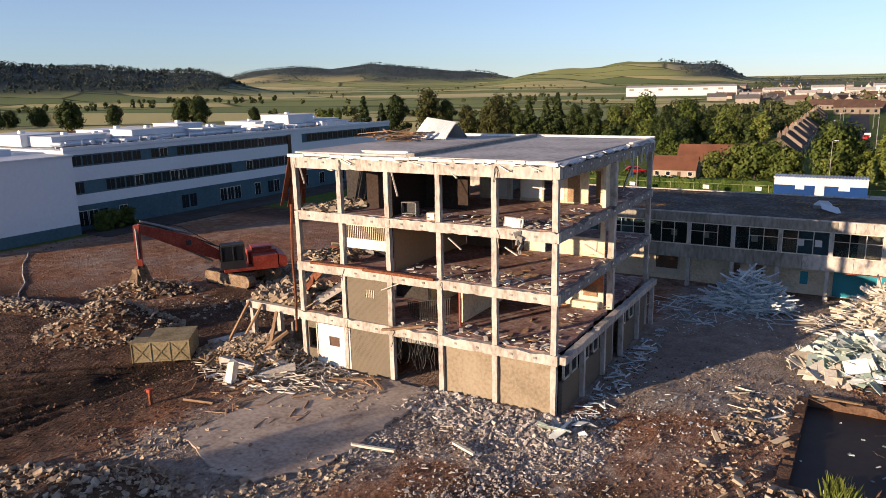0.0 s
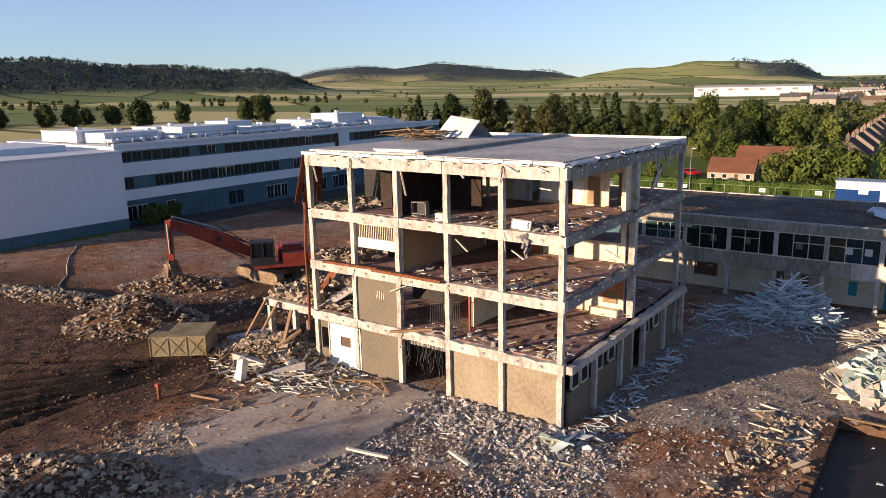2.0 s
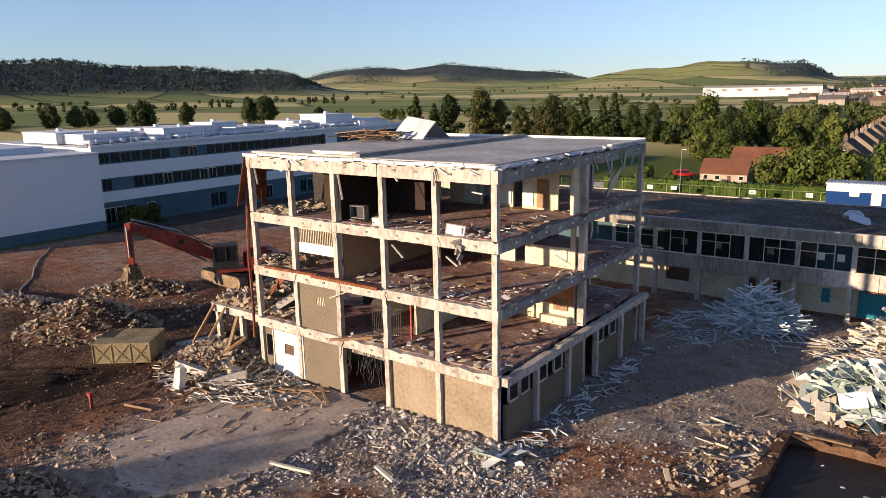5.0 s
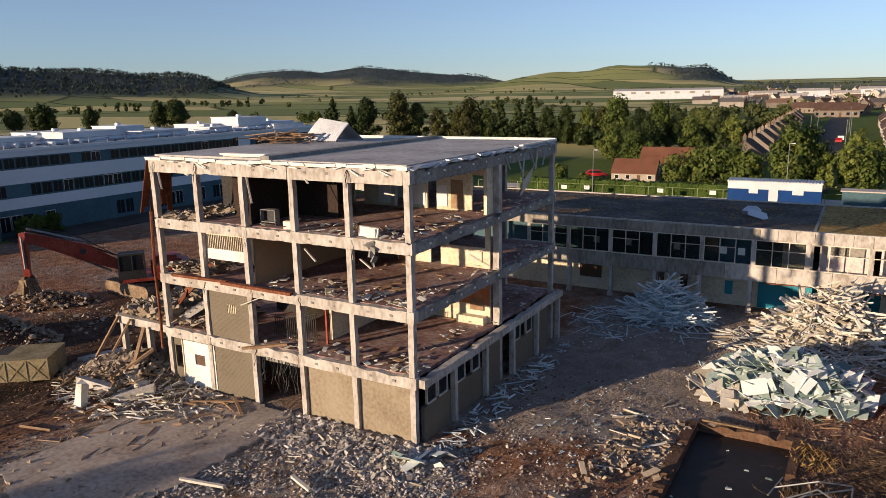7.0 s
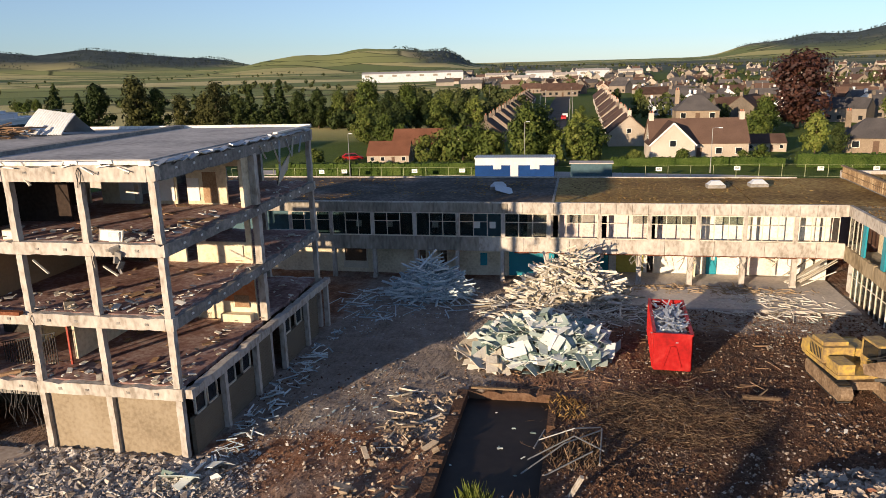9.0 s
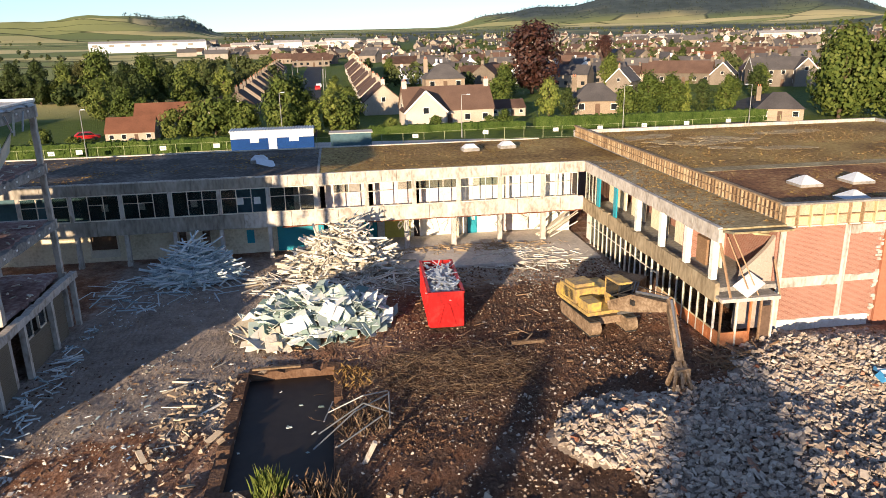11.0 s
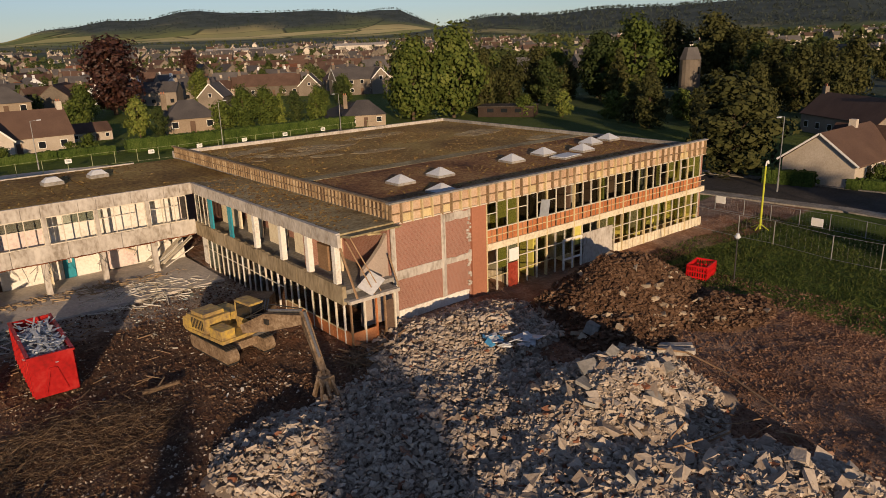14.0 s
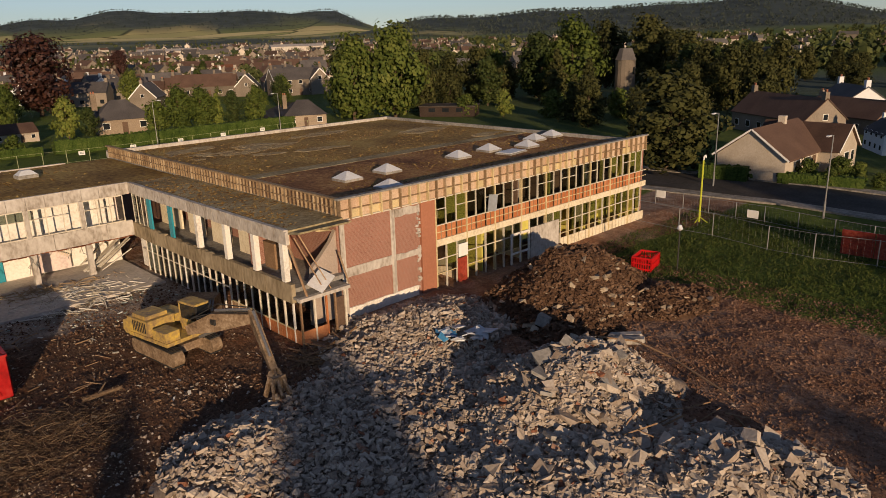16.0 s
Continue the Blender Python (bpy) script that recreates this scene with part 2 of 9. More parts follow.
# far woods: distance haze put into the leaf colour
LEAF_HAZE = mat("hazed_distant_leaves", [(0.026, 0.036, 0.032), (0.042, 0.056, 0.049), (0.064, 0.080, 0.066)], s1=0.02, s2=0.2, bump=0, island=0.5, rough=0.9)
LEAF_T = mat("town_tree_leaves", [(0.030, 0.040, 0.014), (0.060, 0.076, 0.026), (0.105, 0.115, 0.040)], s1=0.05, s2=0.5, bump=0, island=0.8, rough=0.9)
LEAF_Y = mat("bright_green_leaves", [(0.06, 0.085, 0.015), (0.12, 0.15, 0.03), (0.19, 0.20, 0.05)], s1=0.3, s2=1.5, bump=0, island=0.6, rough=0.7)
BARK = plain("bark", (0.09, 0.065, 0.045), 0.3)
TWIG = mat("dry_twigs", [(0.045, 0.029, 0.019), (0.115, 0.076, 0.048), (0.26, 0.19, 0.125)], s1=1, s2=6, bump=0, island=1.2)
HARL = mat("cream_harling", [(0.30, 0.25, 0.195), (0.44, 0.385, 0.315), (0.60, 0.545, 0.47)], s1=0.3, s2=8, bump=0.2, rand=0.8)
SANDW = mat("buff_sandstone", [(0.16, 0.125, 0.09), (0.26, 0.205, 0.15), (0.37, 0.30, 0.225)], s1=0.3, s2=6, bump=0.3, rand=0.6)
STONEW = mat("sandstone_walls", [(0.11, 0.092, 0.074), (0.19, 0.16, 0.128), (0.29, 0.245, 0.20)], s1=0.3, s2=6, bump=0.3, rand=0.8)
ROOFT = mat("brown_roof_tiles", [(0.055, 0.035, 0.028), (0.10, 0.062, 0.048), (0.15, 0.095, 0.07)], s1=0.4, s2=8, bump=0.4, rand=0.7)
ROOFS = mat("grey_slates", [(0.05, 0.048, 0.05), (0.085, 0.08, 0.082), (0.13, 0.12, 0.118)], s1=0.4, s2=8, bump=0.4, rand=0.7)
ROOFRED = plain("red_brown_roof_tiles", (0.17, 0.075, 0.045), 0.25, s1=0.5, s2=8, bump=0.4)
WINDARK = plain("dark_window_glass", (0.015, 0.018, 0.022), 0.3, rough=0.08)
GLASS = glass("clear_dusty_glass", (0.66, 0.69, 0.66))
SCHOOLW = plain("white_cladding", (0.66, 0.68, 0.70), 0.05, s1=0.1, s2=2, bump=0.03)
SCHOOLG = plain("teal_grey_band", (0.07, 0.125, 0.15), 0.2, s1=0.3, s2=3)
CABBLUE = plain("blue_cabin_paint", (0.010, 0.045, 0.17), 0.2, rough=0.8)
CABWHITE = plain("white_cabin_paint", (0.55, 0.58, 0.62), 0.12, rough=0.6)
HEDGE = mat("clipped_hedge", [(0.02, 0.04, 0.008), (0.045, 0.075, 0.014), (0.085, 0.115, 0.028)], s1=0.5, s2=5, bump=0.8, dist=0.2)
DRYMOSS = mat("dried_pale_moss", [(0.16, 0.11, 0.055), (0.33, 0.25, 0.13), (0.46, 0.38, 0.22)], s1=0.6, s2=3, bump=0.4)
REDPLASTIC = plain("red_plastic", (0.55, 0.012, 0.014), 0.1, rough=0.4)
FENCEM = plain("galvanised_fence", (0.24, 0.245, 0.245), 0.15, metal=0.4, rough=0.5)
SIGNW = plain("white_sign", (0.75, 0.75, 0.72), 0.06)
FENCEG = plain("pale_green_grey_fence", (0.30, 0.32, 0.18), 0.15)
LAMPY = plain("yellow_green_post", (0.42, 0.45, 0.05), 0.1)
TARP = plain("blue_plastic_sheet", (0.05, 0.22, 0.42), 0.2, rough=0.4)

# ---- mesh helpers ----
rng = np.random.default_rng(7)
CUBE = np.array([[x, y, z] for z in (-0.5, 0.5) for y in (-0.5, 0.5) for x in (-0.5, 0.5)])
CUBE_F = [(0, 2, 3, 1), (4, 5, 7, 6), (0, 1, 5, 4), (2, 6, 7, 3), (0, 4, 6, 2), (1, 3, 7, 5)]


def turn_z(a):
    c, s = math.cos(a), math.sin(a)
    return np.array([[c, -s, 0], [s, c, 0], [0, 0, 1]])


def rand_rot(g, tilt=1.0):
    q = Euler((g.uniform(-tilt, tilt), g.uniform(-tilt, tilt), g.uniform(-math.pi, math.pi))).to_matrix()
    return np.array(q)


class MB:
    """Collects simple solids and makes one mesh object of them."""

    def __init__(self):
        self.v, self.f, self.n = [], [], 0

    def add(self, verts, faces):
        self.v.append(np.asarray(verts, float))
        self.f.extend(tuple(i + self.n for i in f) for f in faces)
        self.n += len(verts)
        return self

    def bx(self, x0, x1, y0, y1, z0, z1):
        return self.add(CUBE * (x1 - x0, y1 - y0, z1 - z0) + ((x0 + x1) / 2, (y0 + y1) / 2, (z0 + z1) / 2), CUBE_F)

    def rbox(self, c, s, rot, jit=0.0, g=None):
        v = CUBE.copy()
        if jit:
            v = v + (g or rng).uniform(-jit, jit, v.shape)
        return self.add((v * s) @ np.asarray(rot).T + c, CUBE_F)

    def beam(self, p, q, w, h, roll=0.0):
        p, q = np.array(p, float), np.array(q, float)
        d = q - p
        m = np.array((Vector(d).to_track_quat("X", "Z") @ Euler((roll, 0, 0)).to_quaternion()).to_matrix())
        return self.rbox((p + q) / 2, (np.linalg.norm(d), w, h), m)

    def cyl(self, p, q, r, r2=None, n=8, cap=True):
        r2 = r if r2 is None else r2
        p, q = Vector(p), Vector(q)
        m = np.array((q - p).to_track_quat("Z", "Y").to_matrix())
        a = np.arange(n) * 2 * math.pi / n
        ring = np.stack([np.cos(a), np.sin(a), 0 * a], 1)
        v = np.concatenate([(ring * r) @ m.T + p, (ring * r2) @ m.T + q])
        f = [(i, (i + 1) % n, n + (i + 1) % n, n + i) for i in range(n)]
        if cap:
            f += [tuple(range(n - 1, -1, -1)), tuple(range(n, 2 * n))]
        return self.add(v, f)

    def tube(self, pts, r, n=6):
        for a, b in zip(pts[:-1], pts[1:]):
            self.cyl(a, b, r, n=n)
        return self

    def prism(self, pts, z0, z1):
        """An upright solid over a plan polygon given anticlockwise."""
        n = len(pts)
        v = [(x, y, z0) for x, y in pts] + [(x, y, z1) for x, y in pts]
        f = [(i, (i + 1) % n, n + (i + 1) % n, n + i) for i in range(n)] + [tuple(range(n - 1, -1, -1)), tuple(range(n, 2 * n))]
        return self.add(v, f)

    def side(self, pts, axis, a0, a1):
        """A solid from a profile in the upright plane across an axis ('x': profile in y,z; 'y': in x,z)."""
        n = len(pts)
        put = (lambda p, a: (a, p[0], p[1])) if axis == "x" else (lambda p, a: (p[0], a, p[1]))
        v = [put(p, a0) for p in pts] + [put(p, a1) for p in pts]
        f = [(i, (i + 1) % n, n + (i + 1) % n, n + i) for i in range(n)] + [tuple(range(n - 1, -1, -1)), tuple(range(n, 2 * n))]
        return self.add(v, f)

    def ob(self, name, material, parent=None, label="", smooth=False):
        me = bpy.data.meshes.new(name)
        me.from_pydata(np.concatenate(self.v).tolist(), [], self.f)
        bm = bmesh.new()
        bm.from_mesh(me)
        if len(self.f) < 3000:
            bmesh.ops.recalc_face_normals(bm, faces=bm.faces)
            bm.to_mesh(me)
        bm.free()
        me.materials.append(material)
        if smooth:
            me.shade_smooth()
        o = new(name, me)
        if parent is not None:
            o.parent = parent
        if label:
            o["label"] = label
        return o


def thing(name, label, category, m=None, group="", kind=""):
    e = new(name)
    e.empty_display_size = 0.3
    if m is not None:
        e.matrix_basis = m
    return tagged(e, label, category, group, kind)


def part(name, x0, x1, y0, y1, z0, z1, material, parent, label=""):
    return MB().bx(x0, x1, y0, y1, z0, z1).ob(name, material, parent, label)


# ---- ground: one sheet from the site to the hills ----
def hashed(ix, iy, seed):
    h = np.sin(ix * 127.1 + iy * 311.7 + seed * 74.7) * 43758.5453
    return h - np.floor(h)


def vnoise(x, y, seed=0):
    ix, iy = np.floor(x), np.floor(y)
    fx, fy = x - ix, y - iy
    fx, fy = fx * fx * (3 - 2 * fx), fy * fy * (3 - 2 * fy)
    a, b = hashed(ix, iy, seed), hashed(ix + 1, iy, seed)
    c, d = hashed(ix, iy + 1, seed), hashed(ix + 1, iy + 1, seed)
    return a + (b - a) * fx + (c - a) * fy + (a - b - c + d) * fx * fy


def fbm(x, y, octaves=4, seed=0):
    s, w = 0, 0.5
    for o in range(octaves):
        s = s + w * vnoise(x * 2**o, y * 2**o, seed + o)
        w /= 2
    return s


def inside(x, y, x0, x1, y0, y1, soft):
    """1 within a rectangle, falling to 0 over the given width."""
    d = np.maximum(np.maximum(x0 - x, x - x1), np.maximum(y0 - y, y - y1))
    return np.clip(0.5 - d / soft, 0, 1)


POOL = (11.4, 15.9, -1.6, 8.8)
# ranges of hills: reach, depth, then yaw from north (degrees, to the left), height and width in degrees of each top
RANGES = [(2200, 360, [(72, 89, 6), (63, 78, 5.5), (55, 60, 4.5), (49, 50, 3)]),
          (4200, 600, [(45, 82, 3.2), (41, 85, 2.6), (36.3, 108, 2.4), (32.5, 81, 2.6), (28, 64, 2.6)]),
          (3000, 480, [(24.8, 26, 2.0), (21.5, 58, 2.6), (17, 75, 2.4), (13.6, 66, 2.0), (10.6, 60, 1.6)]),
          (4200, 600, [(-11.5, 48, 2), (-15.5, 94, 2.8), (-20.5, 118, 3), (-25.5, 106, 3.8), (-31, 112, 3.8), (-36.0, 104, 2.6)]),
          (2700, 500, [(-43, 52, 4.4), (-51, 58, 5), (-59, 60, 5.5), (-68, 88, 6)])]
HEAPS = [  # x, y, half-length, half-width, height, turn
    (41.4, -7.5, 5.2, 4.0, 2.5, 20), (36.5, -11.5, 6.0, 4.5, 1.3, 0), (28.6, 0.2, 3.0, 2.6, 0.9, 30), (42.6, 4.0, 5.6, 3.8, 1.1, 0),
    (35.5, -3.0, 7.0, 6.0, 0.5, 0), (40.0, -15.5, 4.2, 4.2, 1.6, -15), (33.0, -16.5, 6.0, 4.5, 1.2, 0)]
MOUNDS = [(53.0, 1.0, 5.4, 3.8, 3.4, -12), (56.5, -3.2, 3.6, 2.6, 1.1, -20), (49.5, -1.5, 3.5, 2.6, 1.1, 0)]
LEFT_HEAPS = [(-35.0, -2.4, 4.2, 2.9, 2.3, 35), (-47.5, -2.0, 7.5, 1.5, 0.6, 12), (-42.0, 6.0, 4.2, 1.7, 1.1, 35), (-36.8, 15.5, 4.2, 3.6, 0.2, 0), (-21.2, -0.5, 3.6, 2.0, 1.3, 12), (-16.5, -17.0, 4.2, 1.8, 0.5, 25)]


def lumps(x, y, some):
    z = 0 * x
    for cx, cy, a, b, h, turn in some:
        c, s = math.cos(radians(turn)), math.sin(radians(turn))
        u, v = ((x - cx) * c + (y - cy) * s) / a, (-(x - cx) * s + (y - cy) * c) / b
        r = np.sqrt(u * u + v * v) + 0.55 * (fbm(x * 0.4, y * 0.4, 3, 5) - 0.5)
        z = np.maximum(z, h * np.clip(1.25 - r, 0, 1) ** 1.05 * (r < 1.25))
    return z


def range_z(x, y, some):
    """Height of one range of hills over the plain."""
    reach, deep, tops = some
    r = np.hypot(x - 16, y + 27)
    yaw = np.degrees(np.arctan2(-(x - 16), y + 27))
    z = 0 * r
    for a, h, wide in tops:
        z = z + h * np.exp(-(((yaw - a) / wide) ** 2)) * np.exp(-(((r - reach) / deep) ** 2))
    return z


def far_rise(x, y):
    r = np.hypot(x - 16, y + 27)
    z = np.clip((r - 650) / 3900, 0, 1) ** 1.25 * 48
    for some in RANGES:
        z = z + range_z(x, y, some)
    return z + np.clip((r - 700) / 1500, 0, 1) * 9 * (fbm(x / 500, y / 500, 4, 3) - 0.5)


def wooded(x, y):
    """Share of woodland on the far hills, where the haze colour is laid on."""
    yaw = np.degrees(np.arctan2(-(x - 16), y + 27))
    spots = 0.8 * (fbm(x / 260, y / 260, 4, 41) - 0.5)
    part_ = [np.clip(range_z(x, y, RANGES[0]) / 16 - 0.35 + spots, 0, 1),
             np.clip((range_z(x, y, RANGES[1]) / 110 - 0.16 + 0.9 * spots) * 5, 0, 1),
             np.clip((range_z(x, y, RANGES[2]) / 70 - 0.12 + 0.8 * spots) * 5, 0, 1) * np.clip((14.5 - yaw) / 2 + 5 * spots, 0, 1),
             np.clip((range_z(x, y, RANGES[3]) / 110 - 0.24 + 0.8 * spots) * 5, 0, 1),
             np.clip((range_z(x, y, RANGES[4]) / 60 + 0.05 + spots) * 4, 0, 1) * np.clip((-39 - yaw) / 3, 0, 1)]
    r = np.hypot(x - 16, y + 27)
    part_.append(np.clip((r - 1000) / 600, 0, 1) * np.clip((9 - yaw) / 3, 0, 1) * np.clip((yaw + 46) / 4, 0, 1) * np.clip(0.8 + 2 * spots, 0, 1) * np.clip((3100 - r) / 400, 0, 1))
    return np.maximum.reduce(part_)


def ruts(x, y):
    """Deep wheel tracks sweeping up to the tank: minus one in the troughs, banks between them."""
    s = np.clip(-4.2 - y, 0, 30)
    wander = 0.7 * (fbm(x * 0.12, y * 0.12, 3, 4) - 0.5)
    z = 0 * x
    for k, w in ((-1.35, 0.42), (-1.05, 0.36), (-0.84, 0.5), (-0.66, 0.5), (-0.50, 0.36), (-0.37, 0.52), (-0.24, 0.5), (-0.10, 0.36)):
        z = z - np.exp(-(((x + 23.6 - k * (s + 1.2) + wander) / w) ** 2))
    fade = np.clip((s + 0.4) / 1.5, 0, 1) * np.clip((16 - s) / 6, 0, 1)
    return np.maximum(z, -1.2) * fade * np.clip(2.6 * fbm(x * 0.22, y * 0.16, 3, 15) - 0.25, 0.25, 1)



def ground_z(x, y):
    x, y = np.asarray(x, float), np.asarray(y, float)
    r = np.hypot(x - 16, y + 10)
    near = np.clip(1.4 - r / 90, 0, 1)
    z = near * (0.38 * (fbm(x * 0.18, y * 0.18, 3, 1) - 0.5) + 0.22 * (fbm(x * 1.3, y * 1.3, 3, 2) - 0.5) + 0.12 * np.clip(fbm(x * 0.35, y * 0.35, 2, 6) - 0.3, 0, 1) * (hashed(np.floor(x / 0.28), np.floor(y / 0.28), 3) - 0.5) - 0.03)
    # wheel tracks
    tr = ruts(x, y)
    z = z + 0.5 * tr * (0.4 + fbm(x * 0.3, y * 0.3, 2, 8)) + 0.05 * np.sin((x * 0.8 - y * 0.6) * 9) * inside(x, y, 14, 34, -14, 10, 8)
    z = z - 0.35 * np.clip((x - 45) / 12, 0, 1)
    flat = np.maximum.reduce([inside(x, y, -8, 37.5, 26, 46, 4), inside(x, y, -18.5, 1.5, -0.5, 19, 2), inside(x, y, -18.0, -6.5, -14, 0.5, 2), inside(x, y, 36, 80, 8, 46, 2)])
    z = z * (1 - 0.75 * flat) - 0.06 * flat
    x0, x1, y0, y1 = POOL
    z = np.where((x > x0) & (x < x1) & (y > y0) & (y < y1), -1.0, z)
    return z + far_rise(x, y)


def axis_lines(a, b, fine, far):
    """Grid lines: fine steps between a and b, growing steps out to the distance."""
    mid = np.arange(a, b + 1e-6, fine)
    step, out, p = fine, [], 0.0
    while p < far:
        step *= 1.065
        p += step
        out.append(p)
    out = np.array(out)
    return np.concatenate([(a - out)[::-1], mid, b + out])


gx, gy = axis_lines(-56, 64, 0.33, 4700), axis_lines(-24, 31, 0.33, 4700)
XX, YY = np.meshgrid(gx, gy)
ZZ = ground_z(XX, YY)
nx, ny = len(gx), len(gy)
me = bpy.data.meshes.new("ground")
idx = np.arange(nx * ny).reshape(ny, nx)
quads = np.stack([idx[:-1, :-1], idx[:-1, 1:], idx[1:, 1:], idx[1:, :-1]], -1).reshape(-1, 4)
me.from_pydata(np.stack([XX, YY, ZZ], -1).reshape(-1, 3), [], quads.tolist())
RR = np.hypot(XX - 16, YY + 27)
YAW = np.degrees(np.arctan2(-(XX - 16), YY + 27))
wob = 5 * (fbm(XX * 0.15, YY * 0.15, 3, 9) - 0.5)
grey = np.maximum.reduce([inside(XX + wob, YY + wob, -1, 12.5, 3, 30, 5), 0.9 * inside(XX + wob, YY, -9, 3, -7, 1, 4), inside(XX, YY, 12, 37, 20, 32, 5), 0.8 * inside(XX + wob, YY + wob, -19, -6, -15.5, 0, 4)])
site = inside(XX + 0.5 * wob, YY, -72, 60, -62, 32, 2.5)
grass = 1 - np.maximum.reduce([site, inside(XX, YY, -72, 80, 32, 47, 2), inside(XX + 0.4 * wob, YY + 0.4 * wob, 58, 88, 4.5, 14, 2)])
# darker soil; the patch by the red excavator has shade painted in too
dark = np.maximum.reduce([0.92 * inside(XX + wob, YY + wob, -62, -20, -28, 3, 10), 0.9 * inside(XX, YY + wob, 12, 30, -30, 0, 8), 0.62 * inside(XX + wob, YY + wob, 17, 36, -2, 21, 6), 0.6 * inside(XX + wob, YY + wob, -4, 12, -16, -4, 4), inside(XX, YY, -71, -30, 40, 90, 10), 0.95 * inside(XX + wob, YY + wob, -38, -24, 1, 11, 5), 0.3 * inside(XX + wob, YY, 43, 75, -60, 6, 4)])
col = me.attributes.new("zone", "FLOAT_COLOR", "POINT")
col.data.foreach_set("color", np.stack([grey, grass, dark, np.maximum(np.clip((RR - 170) / 60, 0, 1) * np.clip((YAW - 7) / 4, 0, 1), np.clip((RR - 1500) / 500, 0, 1))], -1).reshape(-1).astype(np.float32))
wet = me.attributes.new("rut", "FLOAT", "POINT")
wet.data.foreach_set("value", np.clip(-1.9 * ruts(XX, YY) + 0.5 * (fbm(XX * 0.5, YY * 0.5, 3, 14) - 0.5), 0, 1).reshape(-1).astype(np.float32))
hazed_wood = me.attributes.new("hazed_wood", "FLOAT", "POINT")
hazed_wood.data.foreach_set("value", wooded(XX, YY).reshape(-1).astype(np.float32))
me.shade_smooth()


def ground_material():
    m = bpy.data.materials.new("ground_soil_grass_and_fields")
    m.use_nodes = True
    nt = m.node_tree
    n, k = nt.nodes, nt.links.new
    geo, att = n.new("ShaderNodeNewGeometry"), n.new("ShaderNodeAttribute")
    att.attribute_name = "zone"
    sep = n.new("ShaderNodeSeparateColor")
    k(att.outputs["Color"], sep.inputs[0])

    def noise_tex(scale, detail=6, rough=0.6):
        t = n.new("ShaderNodeTexNoise")
        t.inputs["Scale"].default_value, t.inputs["Detail"].default_value, t.inputs["Roughness"].default_value = scale, detail, rough
        k(geo.outputs["Position"], t.inputs["Vector"])
        return t.outputs[0]

    def ramp(src, stops, constant=False):
        r = n.new("ShaderNodeValToRGB")
        e = r.color_ramp.elements
        r.color_ramp.interpolation = "CONSTANT" if constant else "LINEAR"
        e[0].position, e[0].color = stops[0][0], (*stops[0][1], 1)
        e[1].position, e[1].color = stops[-1][0], (*stops[-1][1], 1)
        for p, c in stops[1:-1]:
            e.new(p).color = (*c, 1)
        k(src, r.inputs[0])
        return r.outputs[0]

    def mixed(f, a, b):
        x = n.new("ShaderNodeMix")
        x.data_type = "RGBA"
        k(f, x.inputs[0])
        k(a, x.inputs[6])
        k(b, x.inputs[7])
        return x.outputs[2]

    def math2(op, a, b):
        x = n.new("ShaderNodeMath")
        x.operation, x.use_clamp = op, True
        for i, v in enumerate((a, b)):
            if isinstance(v, (int, float)):
                x.inputs[i].default_value = v
            else:
                k(v, x.inputs[i])
        return x.outputs[0]

    big, mid, fine = noise_tex(0.12), noise_tex(0.8), noise_tex(5, 8, 0.7)
    both = n.new("ShaderNodeMath")
    both.operation = "MULTIPLY_ADD"
    both.inputs[1].default_value = 0.5
    k(mid, both.inputs[0])
    half = n.new("ShaderNodeMath")
    half.operation = "MULTIPLY"
    half.inputs[1].default_value = 0.5
    k(fine, half.inputs[0])
    k(half.outputs[0], both.inputs[2])
    tone = both.outputs[0]
    earth = ramp(tone, [(0.30, (0.085, 0.034, 0.018)), (0.5, (0.25, 0.122, 0.068)), (0.66, (0.46, 0.29, 0.195))])
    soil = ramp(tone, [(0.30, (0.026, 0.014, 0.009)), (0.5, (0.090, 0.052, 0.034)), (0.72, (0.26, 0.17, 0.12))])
    dust = ramp(tone, [(0.30, (0.14, 0.11, 0.09)), (0.5, (0.30, 0.25, 0.21)), (0.72, (0.48, 0.42, 0.365))])
    turf = ramp(tone, [(0.30, (0.04, 0.064, 0.010)), (0.5, (0.088, 0.128, 0.022)), (0.72, (0.155, 0.18, 0.040))])
    # fields: long plots of grass, stubble and barley
    mp = n.new("ShaderNodeMapping")
    mp.inputs["Rotation"].default_value, mp.inputs["Scale"].default_value = (0, 0, radians(-38)), (1 / 380, 1 / 170, 0)
    k(geo.outputs["Position"], mp.inputs[0])
    vor = n.new("ShaderNodeTexVoronoi")
    vor.inputs["Scale"].default_value = 1
    k(mp.outputs[0], vor.inputs["Vector"])
    vs = n.new("ShaderNodeSeparateColor")
    k(vor.outputs["Color"], vs.inputs[0])
    plots = ramp(vs.outputs[0], [(0, (0.23, 0.255, 0.085)), (0.26, (0.52, 0.45, 0.19)), (0.42, (0.31, 0.32, 0.11)), (0.60, (0.60, 0.51, 0.24)), (0.70, (0.18, 0.215, 0.07)), (0.88, (0.43, 0.395, 0.16))], True)
    edge = n.new("ShaderNodeTexVoronoi")
    edge.feature = "DISTANCE_TO_EDGE"
    edge.inputs["Scale"].default_value = 1
    k(mp.outputs[0], edge.inputs["Vector"])
    hedge = ramp(edge.outputs[0], [(0.0, (0.16, 0.18, 0.12)), (0.012, (0.3, 0.32, 0.25)), (0.03, (1, 1, 1))])
    mul = n.new("ShaderNodeMix")
    mul.data_type, mul.blend_type = "RGBA", "MULTIPLY"
    mul.inputs[0].default_value = 1
    k(plots, mul.inputs[6])
    k(hedge, mul.inputs[7])

